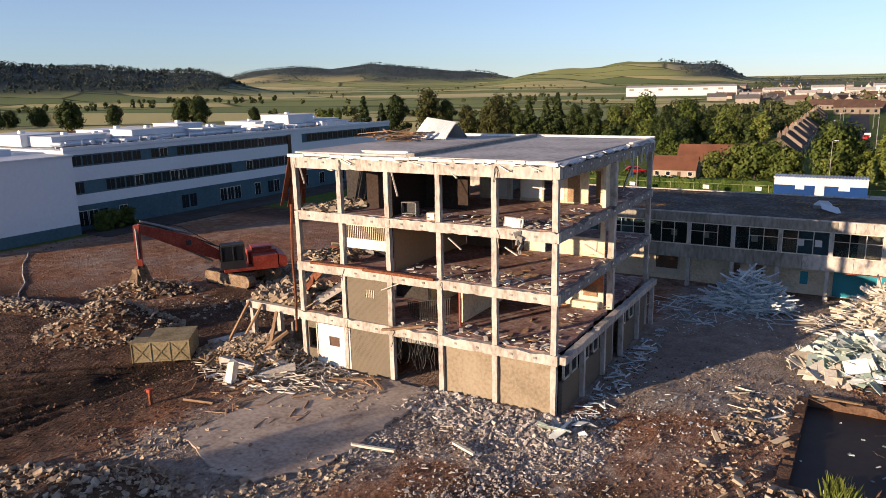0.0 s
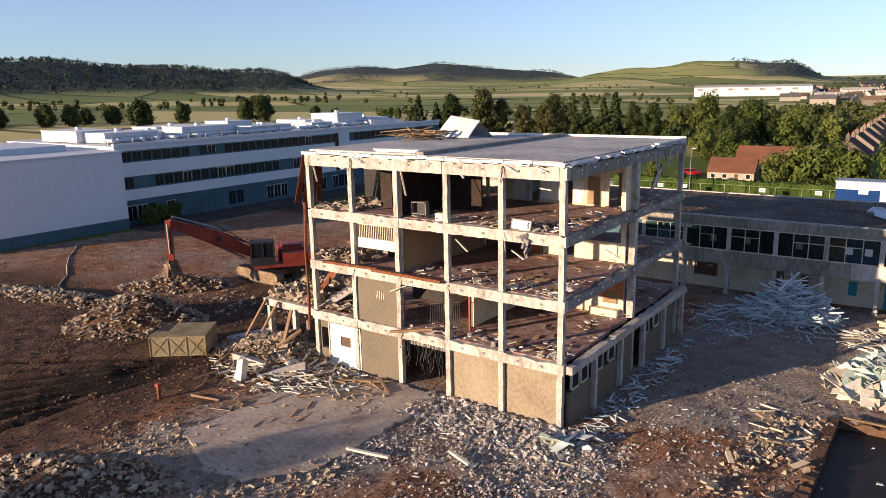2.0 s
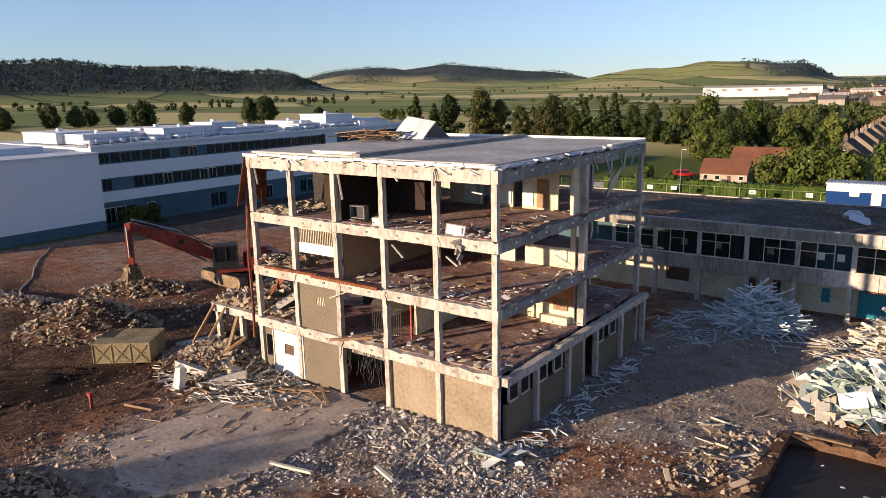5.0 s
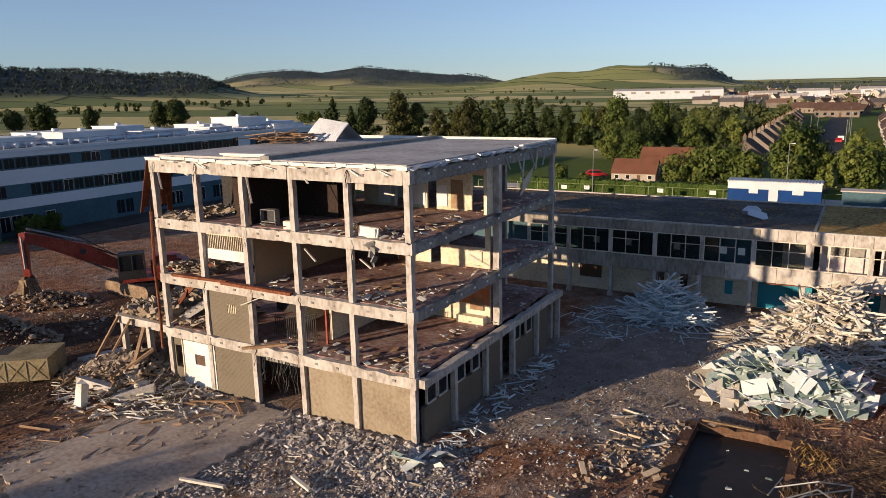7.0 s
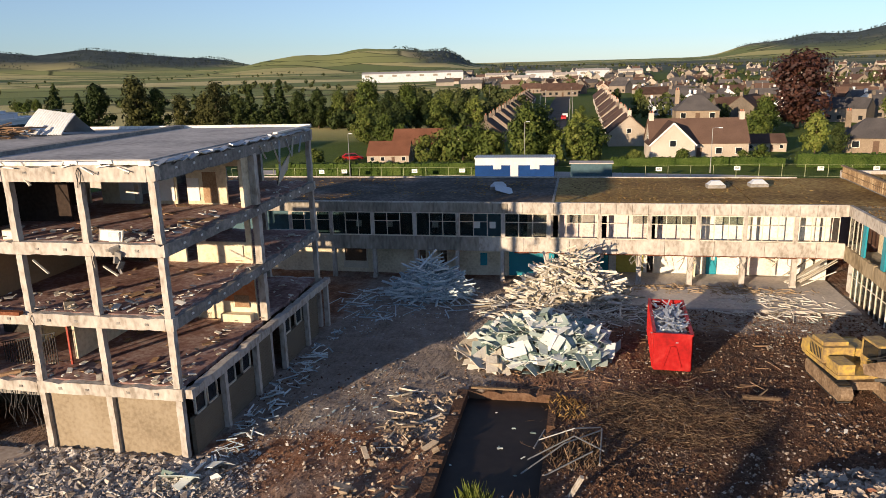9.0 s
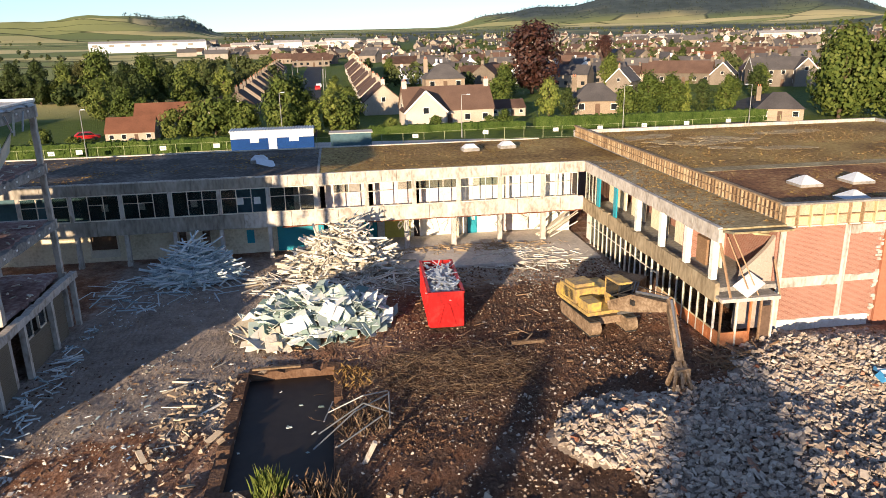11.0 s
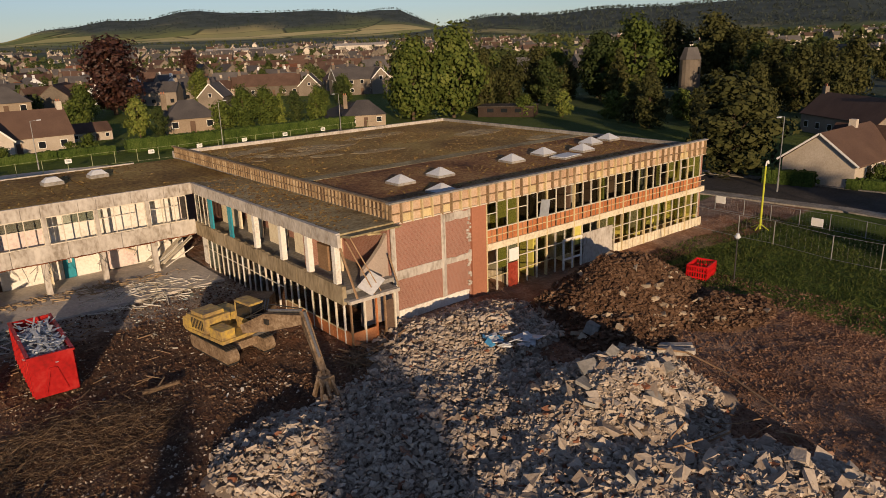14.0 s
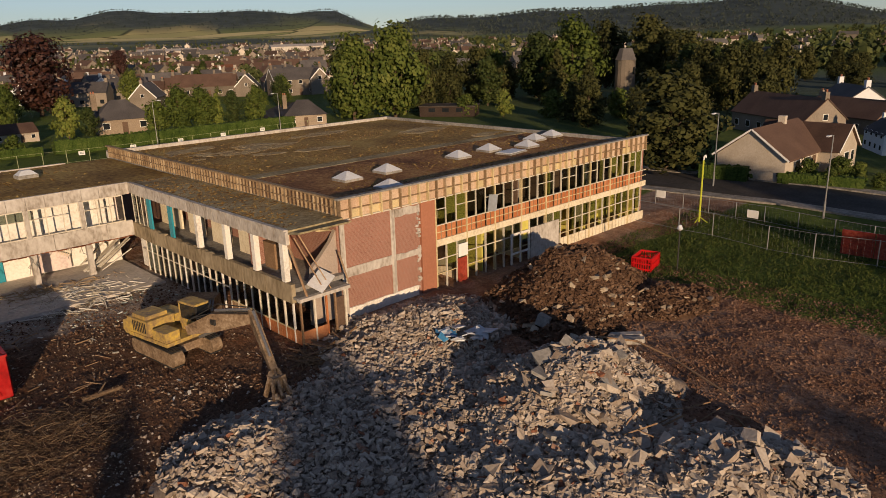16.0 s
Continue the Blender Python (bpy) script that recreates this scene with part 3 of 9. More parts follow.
    def ragged(ch, amount=0.9):
        x = n.new("ShaderNodeMath")
        x.operation = "MULTIPLY_ADD"
        k(mid, x.inputs[0])
        x.inputs[1].default_value = amount
        k(ch, x.inputs[2])
        y = n.new("ShaderNodeMapRange")
        y.inputs[1].default_value, y.inputs[2].default_value = 0.35 + amount * 0.5, 0.65 + amount * 0.5
        k(x.outputs[0], y.inputs[0])
        return y.outputs[0]

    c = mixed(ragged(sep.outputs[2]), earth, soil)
    c = mixed(ragged(sep.outputs[0]), c, dust)
    patch = n.new("ShaderNodeMapRange")
    patch.inputs[1].default_value, patch.inputs[2].default_value, patch.inputs[4].default_value = 0.44, 0.62, 0.62
    k(big, patch.inputs[0])
    clear = n.new("ShaderNodeMath")
    clear.operation, clear.use_clamp = "MULTIPLY_ADD", True
    k(sep.outputs[2], clear.inputs[0])
    clear.inputs[1].default_value, clear.inputs[2].default_value = -1.5, 1.0
    c = mixed(math2("MULTIPLY", patch.outputs[0], clear.outputs[0]), c, dust)
    wetness = n.new("ShaderNodeAttribute")
    wetness.attribute_name = "rut"
    mud = ramp(tone, [(0.30, (0.010, 0.006, 0.004)), (0.5, (0.020, 0.013, 0.009)), (0.72, (0.05, 0.034, 0.025))])
    c = mixed(wetness.outputs["Fac"], c, mud)
    c = mixed(ragged(sep.outputs[1], 0.5), c, turf)
    c = mixed(att.outputs["Alpha"], c, mul.outputs[2])
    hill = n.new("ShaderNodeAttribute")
    hill.attribute_name = "hazed_wood"
    # blue-grey haze painted over the wooded far hills
    haze_tone = ramp(noise_tex(0.012), [(0.3, (0.036, 0.050, 0.050)), (0.5, (0.056, 0.074, 0.073)), (0.72, (0.085, 0.106, 0.098))])
    c = mixed(hill.outputs["Fac"], c, haze_tone)
    bsdf = n["Principled BSDF"]
    k(c, bsdf.inputs["Base Color"])
    bsdf.inputs["Roughness"].default_value = 0.95
    bsdf.inputs["Specular IOR Level"].default_value = 0.15
    bp = n.new("ShaderNodeBump")
    bp.inputs["Strength"].default_value, bp.inputs["Distance"].default_value = 1.0, 0.2
    k(fine, bp.inputs["Height"])
    # prints of crawler tracks
    wave = n.new("ShaderNodeTexWave")
    wave.inputs["Scale"].default_value, wave.inputs["Distortion"].default_value = 0.8, 14.0
    wave.inputs["Detail"].default_value, wave.inputs["Detail Scale"].default_value = 3.0, 0.6
    k(geo.outputs["Position"], wave.inputs["Vector"])
    bp2 = n.new("ShaderNodeBump")
    bp2.inputs["Strength"].default_value, bp2.inputs["Distance"].default_value = 0.6, 0.06
    k(wave.outputs["Fac"], bp2.inputs["Height"])
    k(bp.outputs[0], bp2.inputs["Normal"])
    k(bp2.outputs[0], bsdf.inputs["Normal"])
    return m


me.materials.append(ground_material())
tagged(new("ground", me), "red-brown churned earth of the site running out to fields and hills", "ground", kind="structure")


def on_ground(x, y):
    return float(ground_z(x, y))


# ---- heaps of rubble and earth ----
def heap_mesh(name, some, material, label, step=0.3, rough=0.5, base=0.0):
    x0, x1 = min(h[0] - 1.4 * h[2] for h in some), max(h[0] + 1.4 * h[2] for h in some)
    y0, y1 = min(h[1] - 1.4 * max(h[2], h[3]) for h in some), max(h[1] + 1.4 * max(h[2], h[3]) for h in some)
    xs, ys = np.arange(x0, x1, step), np.arange(y0, y1, step)
    X, Y = np.meshgrid(xs, ys)
    L = lumps(X, Y, some)
    Z = ground_z(X, Y) - 0.12 + L + rough * np.clip(L * 2, 0, 1) * (fbm(X * 1.1, Y * 1.1, 4, 12) - 0.5)
    mask = L > 0.01
    i = np.arange(X.size).reshape(X.shape)
    q = np.stack([i[:-1, :-1], i[:-1, 1:], i[1:, 1:], i[1:, :-1]], -1).reshape(-1, 4)
    keep = (mask[:-1, :-1] | mask[1:, 1:] | mask[:-1, 1:] | mask[1:, :-1]).reshape(-1)
    m = bpy.data.meshes.new(name)
    m.from_pydata(np.stack([X, Y, Z], -1).reshape(-1, 3), [], q[keep].tolist())
    bm = bmesh.new()
    bm.from_mesh(m)
    bmesh.ops.delete(bm, geom=[v for v in bm.verts if not v.link_faces], context="VERTS")
    bm.to_mesh(m)
    bm.free()
    m.materials.append(material)
    m.shade_smooth()
    return tagged(new(name, m), label, "heap", kind="stuff")


def surface(x, y, some):
    L = lumps(x, y, some)
    return ground_z(x, y) + L + 0.5 * np.clip(L * 2, 0, 1) * (fbm(x * 1.1, y * 1.1, 4, 12) - 0.5)


def chunks(name, xs, ys, zs, sizes, material, label, seed, flat=0.6, jit=0.30, sink=0.2):
    """Broken angular pieces lying where they fell."""
    g = np.random.default_rng(seed)
    n = len(xs)
    v = np.repeat(CUBE[None], n, 0) + g.uniform(-jit, jit, (n, 8, 3))
    s = np.stack([sizes * g.uniform(0.7, 1.5, n), sizes * g.uniform(0.6, 1.1, n), sizes * g.uniform(flat * 0.5, flat * 1.2, n)], -1)
    v = v * s[:, None, :]
    a, b, c = g.uniform(-0.7, 0.7, n), g.uniform(-0.7, 0.7, n), g.uniform(0, 2 * math.pi, n)
    ca, sa, cb, sb, cc, sc = np.cos(a), np.sin(a), np.cos(b), np.sin(b), np.cos(c), np.sin(c)
    R = np.empty((n, 3, 3))
    R[:, 0] = np.stack([cc * cb, cc * sb * sa - sc * ca, cc * sb * ca + sc * sa], -1)
    R[:, 1] = np.stack([sc * cb, sc * sb * sa + cc * ca, sc * sb * ca - cc * sa], -1)
    R[:, 2] = np.stack([-sb, cb * sa, cb * ca], -1)
    v = np.einsum("nij,nkj->nki", R, v) + np.stack([xs, ys, zs + sizes * (0.35 - sink)], -1)[:, None, :]
    f = (np.array(CUBE_F[1:])[None] + 8 * np.arange(n)[:, None, None]).reshape(-1, 4)
    m = bpy.data.meshes.new(name)
    m.from_pydata(v.reshape(-1, 3), [], f.tolist())
    m.materials.append(material)
    return tagged(new(name, m), label, "rubble", kind="stuff")


def scatter_heap(name, some, n, material, label, seed, smin, smax, power=2.2, grow=1.15, base=None, flat=0.6):
    g = np.random.default_rng(seed)
    area = np.array([h[2] * h[3] for h in some])
    pick = g.choice(len(some), n, p=area / area.sum())
    h = np.array(some)[pick]
    r, t = np.sqrt(g.uniform(0, 1, n)) * grow, g.uniform(0, 2 * math.pi, n)
    u, v = r * np.cos(t) * h[:, 2], r * np.sin(t) * h[:, 3]
    c, s = np.cos(np.radians(h[:, 5])), np.sin(np.radians(h[:, 5]))
    x, y = h[:, 0] + u * c - v * s, h[:, 1] + u * s + v * c
    sizes = smin + (smax - smin) * g.uniform(0, 1, n) ** (power * 2)
    return chunks(name, x, y, surface(x, y, base or some), sizes, material, label, seed + 1, flat)


def scatter_field(name, x0, x1, y0, y1, n, material, label, seed, smin, smax, clump=0.0, thresh=0.5):
    g = np.random.default_rng(seed)
    x, y = g.uniform(x0, x1, n), g.uniform(y0, y1, n)
    if clump:
        fade = np.clip(np.minimum.reduce([x - x0, x1 - x, y - y0, y1 - y]) / (0.3 * min(x1 - x0, y1 - y0)), 0, 1)
        keep = fbm(x * clump, y * clump, 3, seed) + g.uniform(-0.16, 0.16, n) > thresh + 0.32 * (1 - fade)
        x, y = x[keep], y[keep]
    px0, px1, py0, py1 = POOL
    free = ~((x > px0 - 0.2) & (x < px1 + 0.2) & (y > py0 - 0.2) & (y < py1 + 0.2)) & ~((x > -18) & (x < 0.3) & (y > 0) & (y < 18))
    x, y = x[free], y[free]
    sizes = smin + (smax - smin) * g.uniform(0, 1, len(x)) ** 5
    return chunks(name, x, y, ground_z(x, y), sizes, material, label, seed + 1)


heap_mesh("rubble_heap", HEAPS, RUBBLE, "grey heap of crushed concrete rubble on the site")
scatter_heap("rubble", HEAPS, 56000, RUBBLE, "broken grey concrete and brick pieces on the heap", 31, 0.045, 0.27, 2.0)
scatter_heap("slab_rubble", [HEAPS[0], HEAPS[5], HEAPS[1]], 560, RUBBLE, "broken concrete slabs on the crest of the heap", 39, 0.16, 0.62, 1.7, 1.0, HEAPS, 0.5)
scatter_heap("brick_rubble", HEAPS, 1700, RUBBLE_RED, "broken red bricks among the grey rubble", 33, 0.07, 0.3)
heap_mesh("earth_mound", MOUNDS, EARTH, "dark brown mound of earth and clods beside the hall")
scatter_heap("earth_clods", MOUNDS, 15000, EARTH, "clods and stones on the earth mound", 35, 0.035, 0.26, 2.6)
scatter_heap("mound_stones", MOUNDS, 260, RUBBLE_TAN, "pale stones in the earth mound", 36, 0.06, 0.5, 2.2)
heap_mesh("stone_heap", LEFT_HEAPS, EARTH, "tan heap of broken stone near the red excavator")
scatter_heap("stone_rubble", LEFT_HEAPS, 10000, RUBBLE_TAN, "tan broken stones on the heap", 37, 0.045, 0.34, 2.4, 1.3)
scatter_field("yard_rubble", -10, 5.5, -11, 2.0, 30000, RUBBLE_PALE, "pale grey rubble strewn in front of the frame", 41, 0.02, 0.16, 0.4, 0.40)
scatter_field("wall_foot_rubble", -8.5, 1.6, -3.4, 0.4, 4600, RUBBLE_PALE, "broken bricks and plaster heaped at the wall's foot", 42, 0.04, 0.30)
scatter_field("front_rubble", -21, -4, -21, -6, 11000, RUBBLE_TAN, "scattered stones and rubble on dark soil", 43, 0.025, 0.28, 0.3, 0.5)
scatter_field("soil_clods", -44, -18, -24, -2, 4200, EARTH, "clods on the dark rutted soil", 55, 0.03, 0.2, 0.3, 0.46)
scatter_field("yard_edge_rubble", -24, -8, -6, 1, 4000, RUBBLE_TAN, "rubble along the edge of the yard slab", 57, 0.03, 0.3, 0.4, 0.5)
scatter_field("court_rubble", 1, 36, -6, 24.5, 7000, RUBBLE_TAN, "small stones and debris on the courtyard", 45, 0.02, 0.11, 0.35, 0.42)
scatter_field("far_yard_rubble", -50, -18, -4, 12, 3800, RUBBLE_TAN, "stones on the red earth by the school", 47, 0.05, 0.35, 0.15, 0.56)
scatter_field("gravel", 44, 62, -22, 2, 9000, RED_EARTH, "coarse brown clods on the graded ground", 49, 0.03, 0.16, 0.4, 0.4)
scatter_field("edge_rubble", 5, 28, -14, 0, 4000, RUBBLE_TAN, "rubble and clods near the basement pit", 51, 0.03, 0.28, 0.3, 0.5)
scatter_field("pit_rubble", 6.8, 12.0, -4.5, 9.5, 4200, RUBBLE_TAN, "brown broken slabs and stones beside the pit", 53, 0.03, 0.26, 0.4, 0.4)


def grit(name, x0, x1, y0, y1, n, material, label, seed, lo, hi, clump=0.3, thresh=0.42):
    """Fine broken bits lying on the ground: small four-sided lumps."""
    g = np.random.default_rng(seed)
    x, y = g.uniform(x0, x1, n), g.uniform(y0, y1, n)
    keep = fbm(x * clump, y * clump, 4, seed) + g.uniform(-0.2, 0.2, n) > thresh
    keep &= ~((x > POOL[0]) & (x < POOL[1]) & (y > POOL[2]) & (y < POOL[3])) & ~((x > -18) & (x < 0.3) & (y > 0) & (y < 18))
    x, y = x[keep], y[keep]
    n = len(x)
    z = ground_z(x, y) - 0.01
    s, a = lo + (hi - lo) * g.uniform(0, 1, n) ** 4, g.uniform(0, 6.28, n)
    v = np.empty((n, 5, 3))
    for i in range(4):
        w = s * g.uniform(0.6, 1.3, n)
        v[:, i] = np.stack([x + w * np.cos(a + 1.57 * i), y + w * np.sin(a + 1.57 * i), z], -1)
    v[:, 4] = np.stack([x + s * g.uniform(-0.5, 0.5, n), y + s * g.uniform(-0.5, 0.5, n), z + s * g.uniform(0.5, 1.1, n)], -1)
    f = (np.array([(0, 1, 4), (1, 2, 4), (2, 3, 4), (3, 0, 4)])[None] + 5 * np.arange(n)[:, None, None]).reshape(-1, 3)
    m = bpy.data.meshes.new(name)
    m.from_pydata(v.reshape(-1, 3), [], f.tolist())
    m.materials.append(material)
    return tagged(new(name, m), label, "grit", kind="stuff")


grit("grey_grit", -19, 36, -20, 4, 30000, RUBBLE, "fine grey bits trodden into the earth", 701, 0.02, 0.12)
grit("brown_grit", -46, 40, -22, 12, 46000, EARTH, "fine brown clods on the earth", 702, 0.02, 0.14, 0.2, 0.40)
grit("court_soil", 14, 37, 0, 24, 24000, EARTH, "fine brown clods on the courtyard", 706, 0.03, 0.14, 0.3, 0.36)
grit("court_grit", 2, 37, 2, 24, 12000, RUBBLE_TAN, "fine brown bits on the courtyard", 703, 0.02, 0.10)
grit("graded_grit", 43, 64, -26, 4, 52000, RED_EARTH, "fine clods on the graded ground", 704, 0.025, 0.12, 0.3, 0.30)
grit("red_grit", -72, -18, -6, 26, 16000, EARTH, "clods on the red earth by the school", 705, 0.03, 0.16, 0.2, 0.5)
scatter_heap("annex_rubble", [LEFT_HEAPS[4]], 3600, RUBBLE_TAN, "pale rubble heaped against the broken annex", 59, 0.04, 0.36, 2.0, 1.35, LEFT_HEAPS)
scatter_field("slab_edge_rubble", -20, -6, -14, 0, 2600, RUBBLE_TAN, "small rubble creeping over the yard slab", 61, 0.03, 0.22, 0.5, 0.52)
scatter_field("heap_skirt", 22, 49, -22, 9, 16000, RUBBLE, "loose grey stones round the rubble heap", 63, 0.03, 0.17, 0.3, 0.44)


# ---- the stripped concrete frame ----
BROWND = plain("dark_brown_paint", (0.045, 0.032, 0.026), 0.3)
COLS = [-0.25, -3.73, -7.21, -10.69, -14.17, -17.65]
FL = [3.42, 6.74, 10.06, 13.42]
frame_ob = thing("concrete_frame_building", "half-demolished four-storey concrete frame with its walls torn away", "building")
g = np.random.default_rng(3)


def sections(mb, rings):
    """One solid skinned over a row of four-cornered sections."""
    v = [p for r in rings for p in r]
    f = [(3, 2, 1, 0)]
    for i in range(len(rings) - 1):
        o = 4 * i
        f += [(o + j, o + (j + 1) % 4, o + 4 + (j + 1) % 4, o + 4 + j) for j in range(4)]
    o = 4 * (len(rings) - 1)
    f.append((o, o + 1, o + 2, o + 3))
    return mb.add(v, f)


def worn_column(x, y, z0, z1, w=0.30, name="column"):
    rings = []
    for i in range(7):
        z = z0 + (z1 - z0) * i / 6
        j = g.uniform(-0.014, 0.014, 4)
        rings.append([(x - w / 2 + j[0], y + j[2], z), (x + w / 2 + j[1], y + j[2], z), (x + w / 2 + j[1], y + w + j[3], z), (x - w / 2 + j[0], y + w + j[3], z)])
    return sections(MB(), rings).ob(name, CONC, frame_ob)


def worn_edge(mb, x0, x1, y0, y1, z0, z1, along="x", bite=0.10):
    """A beam whose edges are chipped here and there."""
    a0, a1 = (x0, x1) if along == "x" else (y0, y1)
    n = max(4, int((a1 - a0) / 0.35))
    rings = []
    for i in range(n + 1):
        p = a0 + (a1 - a0) * i / n
        top = z1 - (g.uniform(0.3, 1) * bite if g.random() < 0.22 else g.uniform(0, 0.012))
        low = z0 + (g.uniform(0, bite * 0.6) if g.random() < 0.2 else 0)
        d = g.uniform(-0.012, 0.012) + (g.uniform(0, 0.05) if g.random() < 0.12 else 0)
        if along == "x":
            rings.append([(p, y0 + d, low), (p, y1, low), (p, y1, top), (p, y0 + d, top)])
        else:
            rings.append([(x1 - d, p, low), (x0, p, low), (x0, p, top), (x1 - d, p, top)])
    return sections(mb, rings)


def holed_wall(x0, x1, y0, y1, z0, z1, holes):
    """One solid wall along x with rectangular openings (x0, x1, z0, z1) through it."""
    xs = sorted({x0, x1, *[min(max(h[i], x0), x1) for h in holes for i in (0, 1)]})
    zs = sorted({z0, z1, *[min(max(h[i], z0), z1) for h in holes for i in (2, 3)]})
    nx_, nz_ = len(xs) - 1, len(zs) - 1

    def solid(i, k):
        if not (0 <= i < nx_ and 0 <= k < nz_):
            return False
        cx, cz = (xs[i] + xs[i + 1]) / 2, (zs[k] + zs[k + 1]) / 2
        return not any(h[0] < cx < h[1] and h[2] < cz < h[3] for h in holes)

    v, f, seen = [], [], {}

    def vid(i, k, side):
        key = (i, k, side)
        if key not in seen:
            seen[key] = len(v)
            v.append((xs[i], (y0, y1)[side], zs[k]))
        return seen[key]

    for i in range(nx_):
        for k in range(nz_):
            if not solid(i, k):
                continue
            a = [vid(i, k, 0), vid(i + 1, k, 0), vid(i + 1, k + 1, 0), vid(i, k + 1, 0)]
            b = [vid(i, k, 1), vid(i + 1, k, 1), vid(i + 1, k + 1, 1), vid(i, k + 1, 1)]
            f += [tuple(a), tuple(b[::-1])]
            for (di, dk), (p, q) in (((0, -1), (0, 1)), ((1, 0), (1, 2)), ((0, 1), (2, 3)), ((-1, 0), (3, 0))):
                if not solid(i + di, k + dk):
                    f.append((a[q], a[p], b[p], b[q]))
    return MB().add(v, f)


# columns: five rows deep
for z0, z1 in zip([-0.1] + FL[:-1], [f - 0.6 for f in FL]):
    for i, x in enumerate(COLS):
        worn_column(x, 0.0, z0, z1)
        worn_column(x, 17.5, z0, z1)
    worn_column(-0.2, 9.1, z0, z1, 0.4)
    for x in (-7.21, -14.17):
        worn_column(x, 9.1, z0, z1)
# beams along the front and back, with fixings left in them
for k_, z in enumerate(FL):
    h = 0.70 if k_ == 3 else 0.58
    for a, b in zip(COLS[1:], COLS[:-1]):
        mb = worn_edge(MB(), a - 0.17, b - 0.17 if b > -0.3 else b - 0.17, -0.05, 0.32, z - h, z)
        o = mb.ob("beam", CONC, frame_ob)
        for j in range(2):
            xx = a + (b - a) * (0.3 + 0.4 * j)
            MB().bx(xx - 0.09, xx + 0.09, -0.075, -0.04, z - 0.36, z - 0.25).bx(xx - 0.05, xx + 0.05, -0.09, -0.07, z - 0.33, z - 0.28).ob("fixing_plate", CONC_D, o)
    worn_edge(MB(), -0.60, -0.0, -0.06, 0.33, z - h, z + 0.002).ob("beam", CONC, frame_ob)
    worn_edge(MB(), -17.9, 0.0, 17.6, 17.85, z - h, z).ob("beam", CONC, frame_ob)
    if k_:
        # side beams take a darker concrete than front and back
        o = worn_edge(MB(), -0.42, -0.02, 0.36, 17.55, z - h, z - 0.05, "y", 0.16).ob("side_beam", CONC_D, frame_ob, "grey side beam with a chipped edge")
        for j in range(11):
            yy = 1.6 + 1.5 * j
            MB().bx(-0.03, 0.01, yy - 0.08, yy + 0.08, z - 0.34, z - 0.24).ob("fixing_plate", SIGNW, o)
    for y in (6.0, 9.2, 13.4):
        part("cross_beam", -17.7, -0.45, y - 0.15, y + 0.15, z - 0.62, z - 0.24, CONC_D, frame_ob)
# slabs with ragged side edges
for k_, z in enumerate(FL):
    pts = [(-17.8, 0.34), (-0.45, 0.34)]
    y = 0.34
    while y < 17.3:
        pts.append((-0.30 + g.uniform(-0.16, 0.16), y))
        y += g.uniform(0.3, 0.8)
    pts += [(-0.4, 17.55), (-12.5 if k_ in (1, 2) else -17.8, 17.55)]
    if k_ in (1, 2):
        pts += [(-12.6, 13.0), (-14.3, 9.5), (-14.2, 2.2), (-17.8, 2.0)]
    MB().prism(pts, z - 0.22, z + (0.0 if k_ < 3 else 0.02)).ob("floor_slab" if k_ < 3 else "roof_slab", FLOOR if k_ < 3 else CONC_D, frame_ob,
                                                    "dusty dark red vinyl floor slab" if k_ < 3 else "concrete roof slab")
# roof covering: two felt decks with a low step and kerbs between them
roof = MB()
roof.bx(-18.1, -0.1, 0.15, 17.9, 13.45, 13.55)
roof.ob("roof_deck", ROOFFELT, frame_ob, "grey felt roof deck")
MB().bx(-18.0, -9.6, 0.6, 12.9, 13.552, 13.66).ob("roof_deck", ROOFFELT, frame_ob)
MB().bx(-9.5, -8.9, 0.4, 17.6, 13.555, 13.80).ob("roof_kerb", CONC_D, frame_ob)
MB().bx(-8.8, -0.5, 0.5, 17.5, 13.552, 13.60).ob("roof_deck", ROOFFELT, frame_ob)
for a in [(-18.1, -0.05, 17.7, 17.95, 13.56, 13.74), (-0.3, -0.02, 12.5, 17.7, 13.58, 13.68)]:
    part("roof_upstand", *a, WHITE, frame_ob)
# peeling edge trim along the front eaves
trim = MB()
x = -18.05
while x < -0.1:
    w = g.uniform(0.5, 1.3)
    lift = g.uniform(-0.05, 0.06)
    trim.rbox((min(x + w / 2, -0.4), 0.02 + g.uniform(-0.05, 0.03), 13.5 + lift), (w, 0.14, 0.16), turn_z(g.uniform(-0.06, 0.06)), 0.08, g)
    x += w
trim.ob("eaves_trim", WHITE, frame_ob, "torn white eaves trim")
flap = MB()
for i in range(14):
    x, w = g.uniform(-17, -1), g.uniform(0.3, 1.0)
    a = g.uniform(-0.9, 0.5)
    flap.beam((x, -0.12, 13.36), (x + w, -0.16 - g.uniform(0, 0.1), 13.36 + a * 0.35), 0.06, 0.05)
flap.ob("torn_trim", WHITE, frame_ob)["kind"] = "stuff"
MB().rbox((-11.3, 1.1, 13.78), (3.2, 0.5, 0.1), turn_z(0.05), 0.02, g).rbox((-11.3, 1.1, 13.66), (2.9, 0.3, 0.12), turn_z(0.05)).ob("roof_board", WHITE, frame_ob, "loose white board on the roof edge")

# partition walls and infill, storey by storey
def wall(x0, x1, y0, y1, z0, z1, material, label=""):
    return part("partition_wall", x0, x1, y0, y1, z0, z1, material, frame_ob, label)


def wall_x(x0, x1, y, z0, z1, holes, material, label="", t=0.14, name="partition_wall"):
    return holed_wall(x0, x1, y, y + t, z0, z1, holes).ob(name, material, frame_ob, label)


c1, c2, c3 = FL[0] - 0.6, FL[1] - 0.6, FL[2] - 0.6
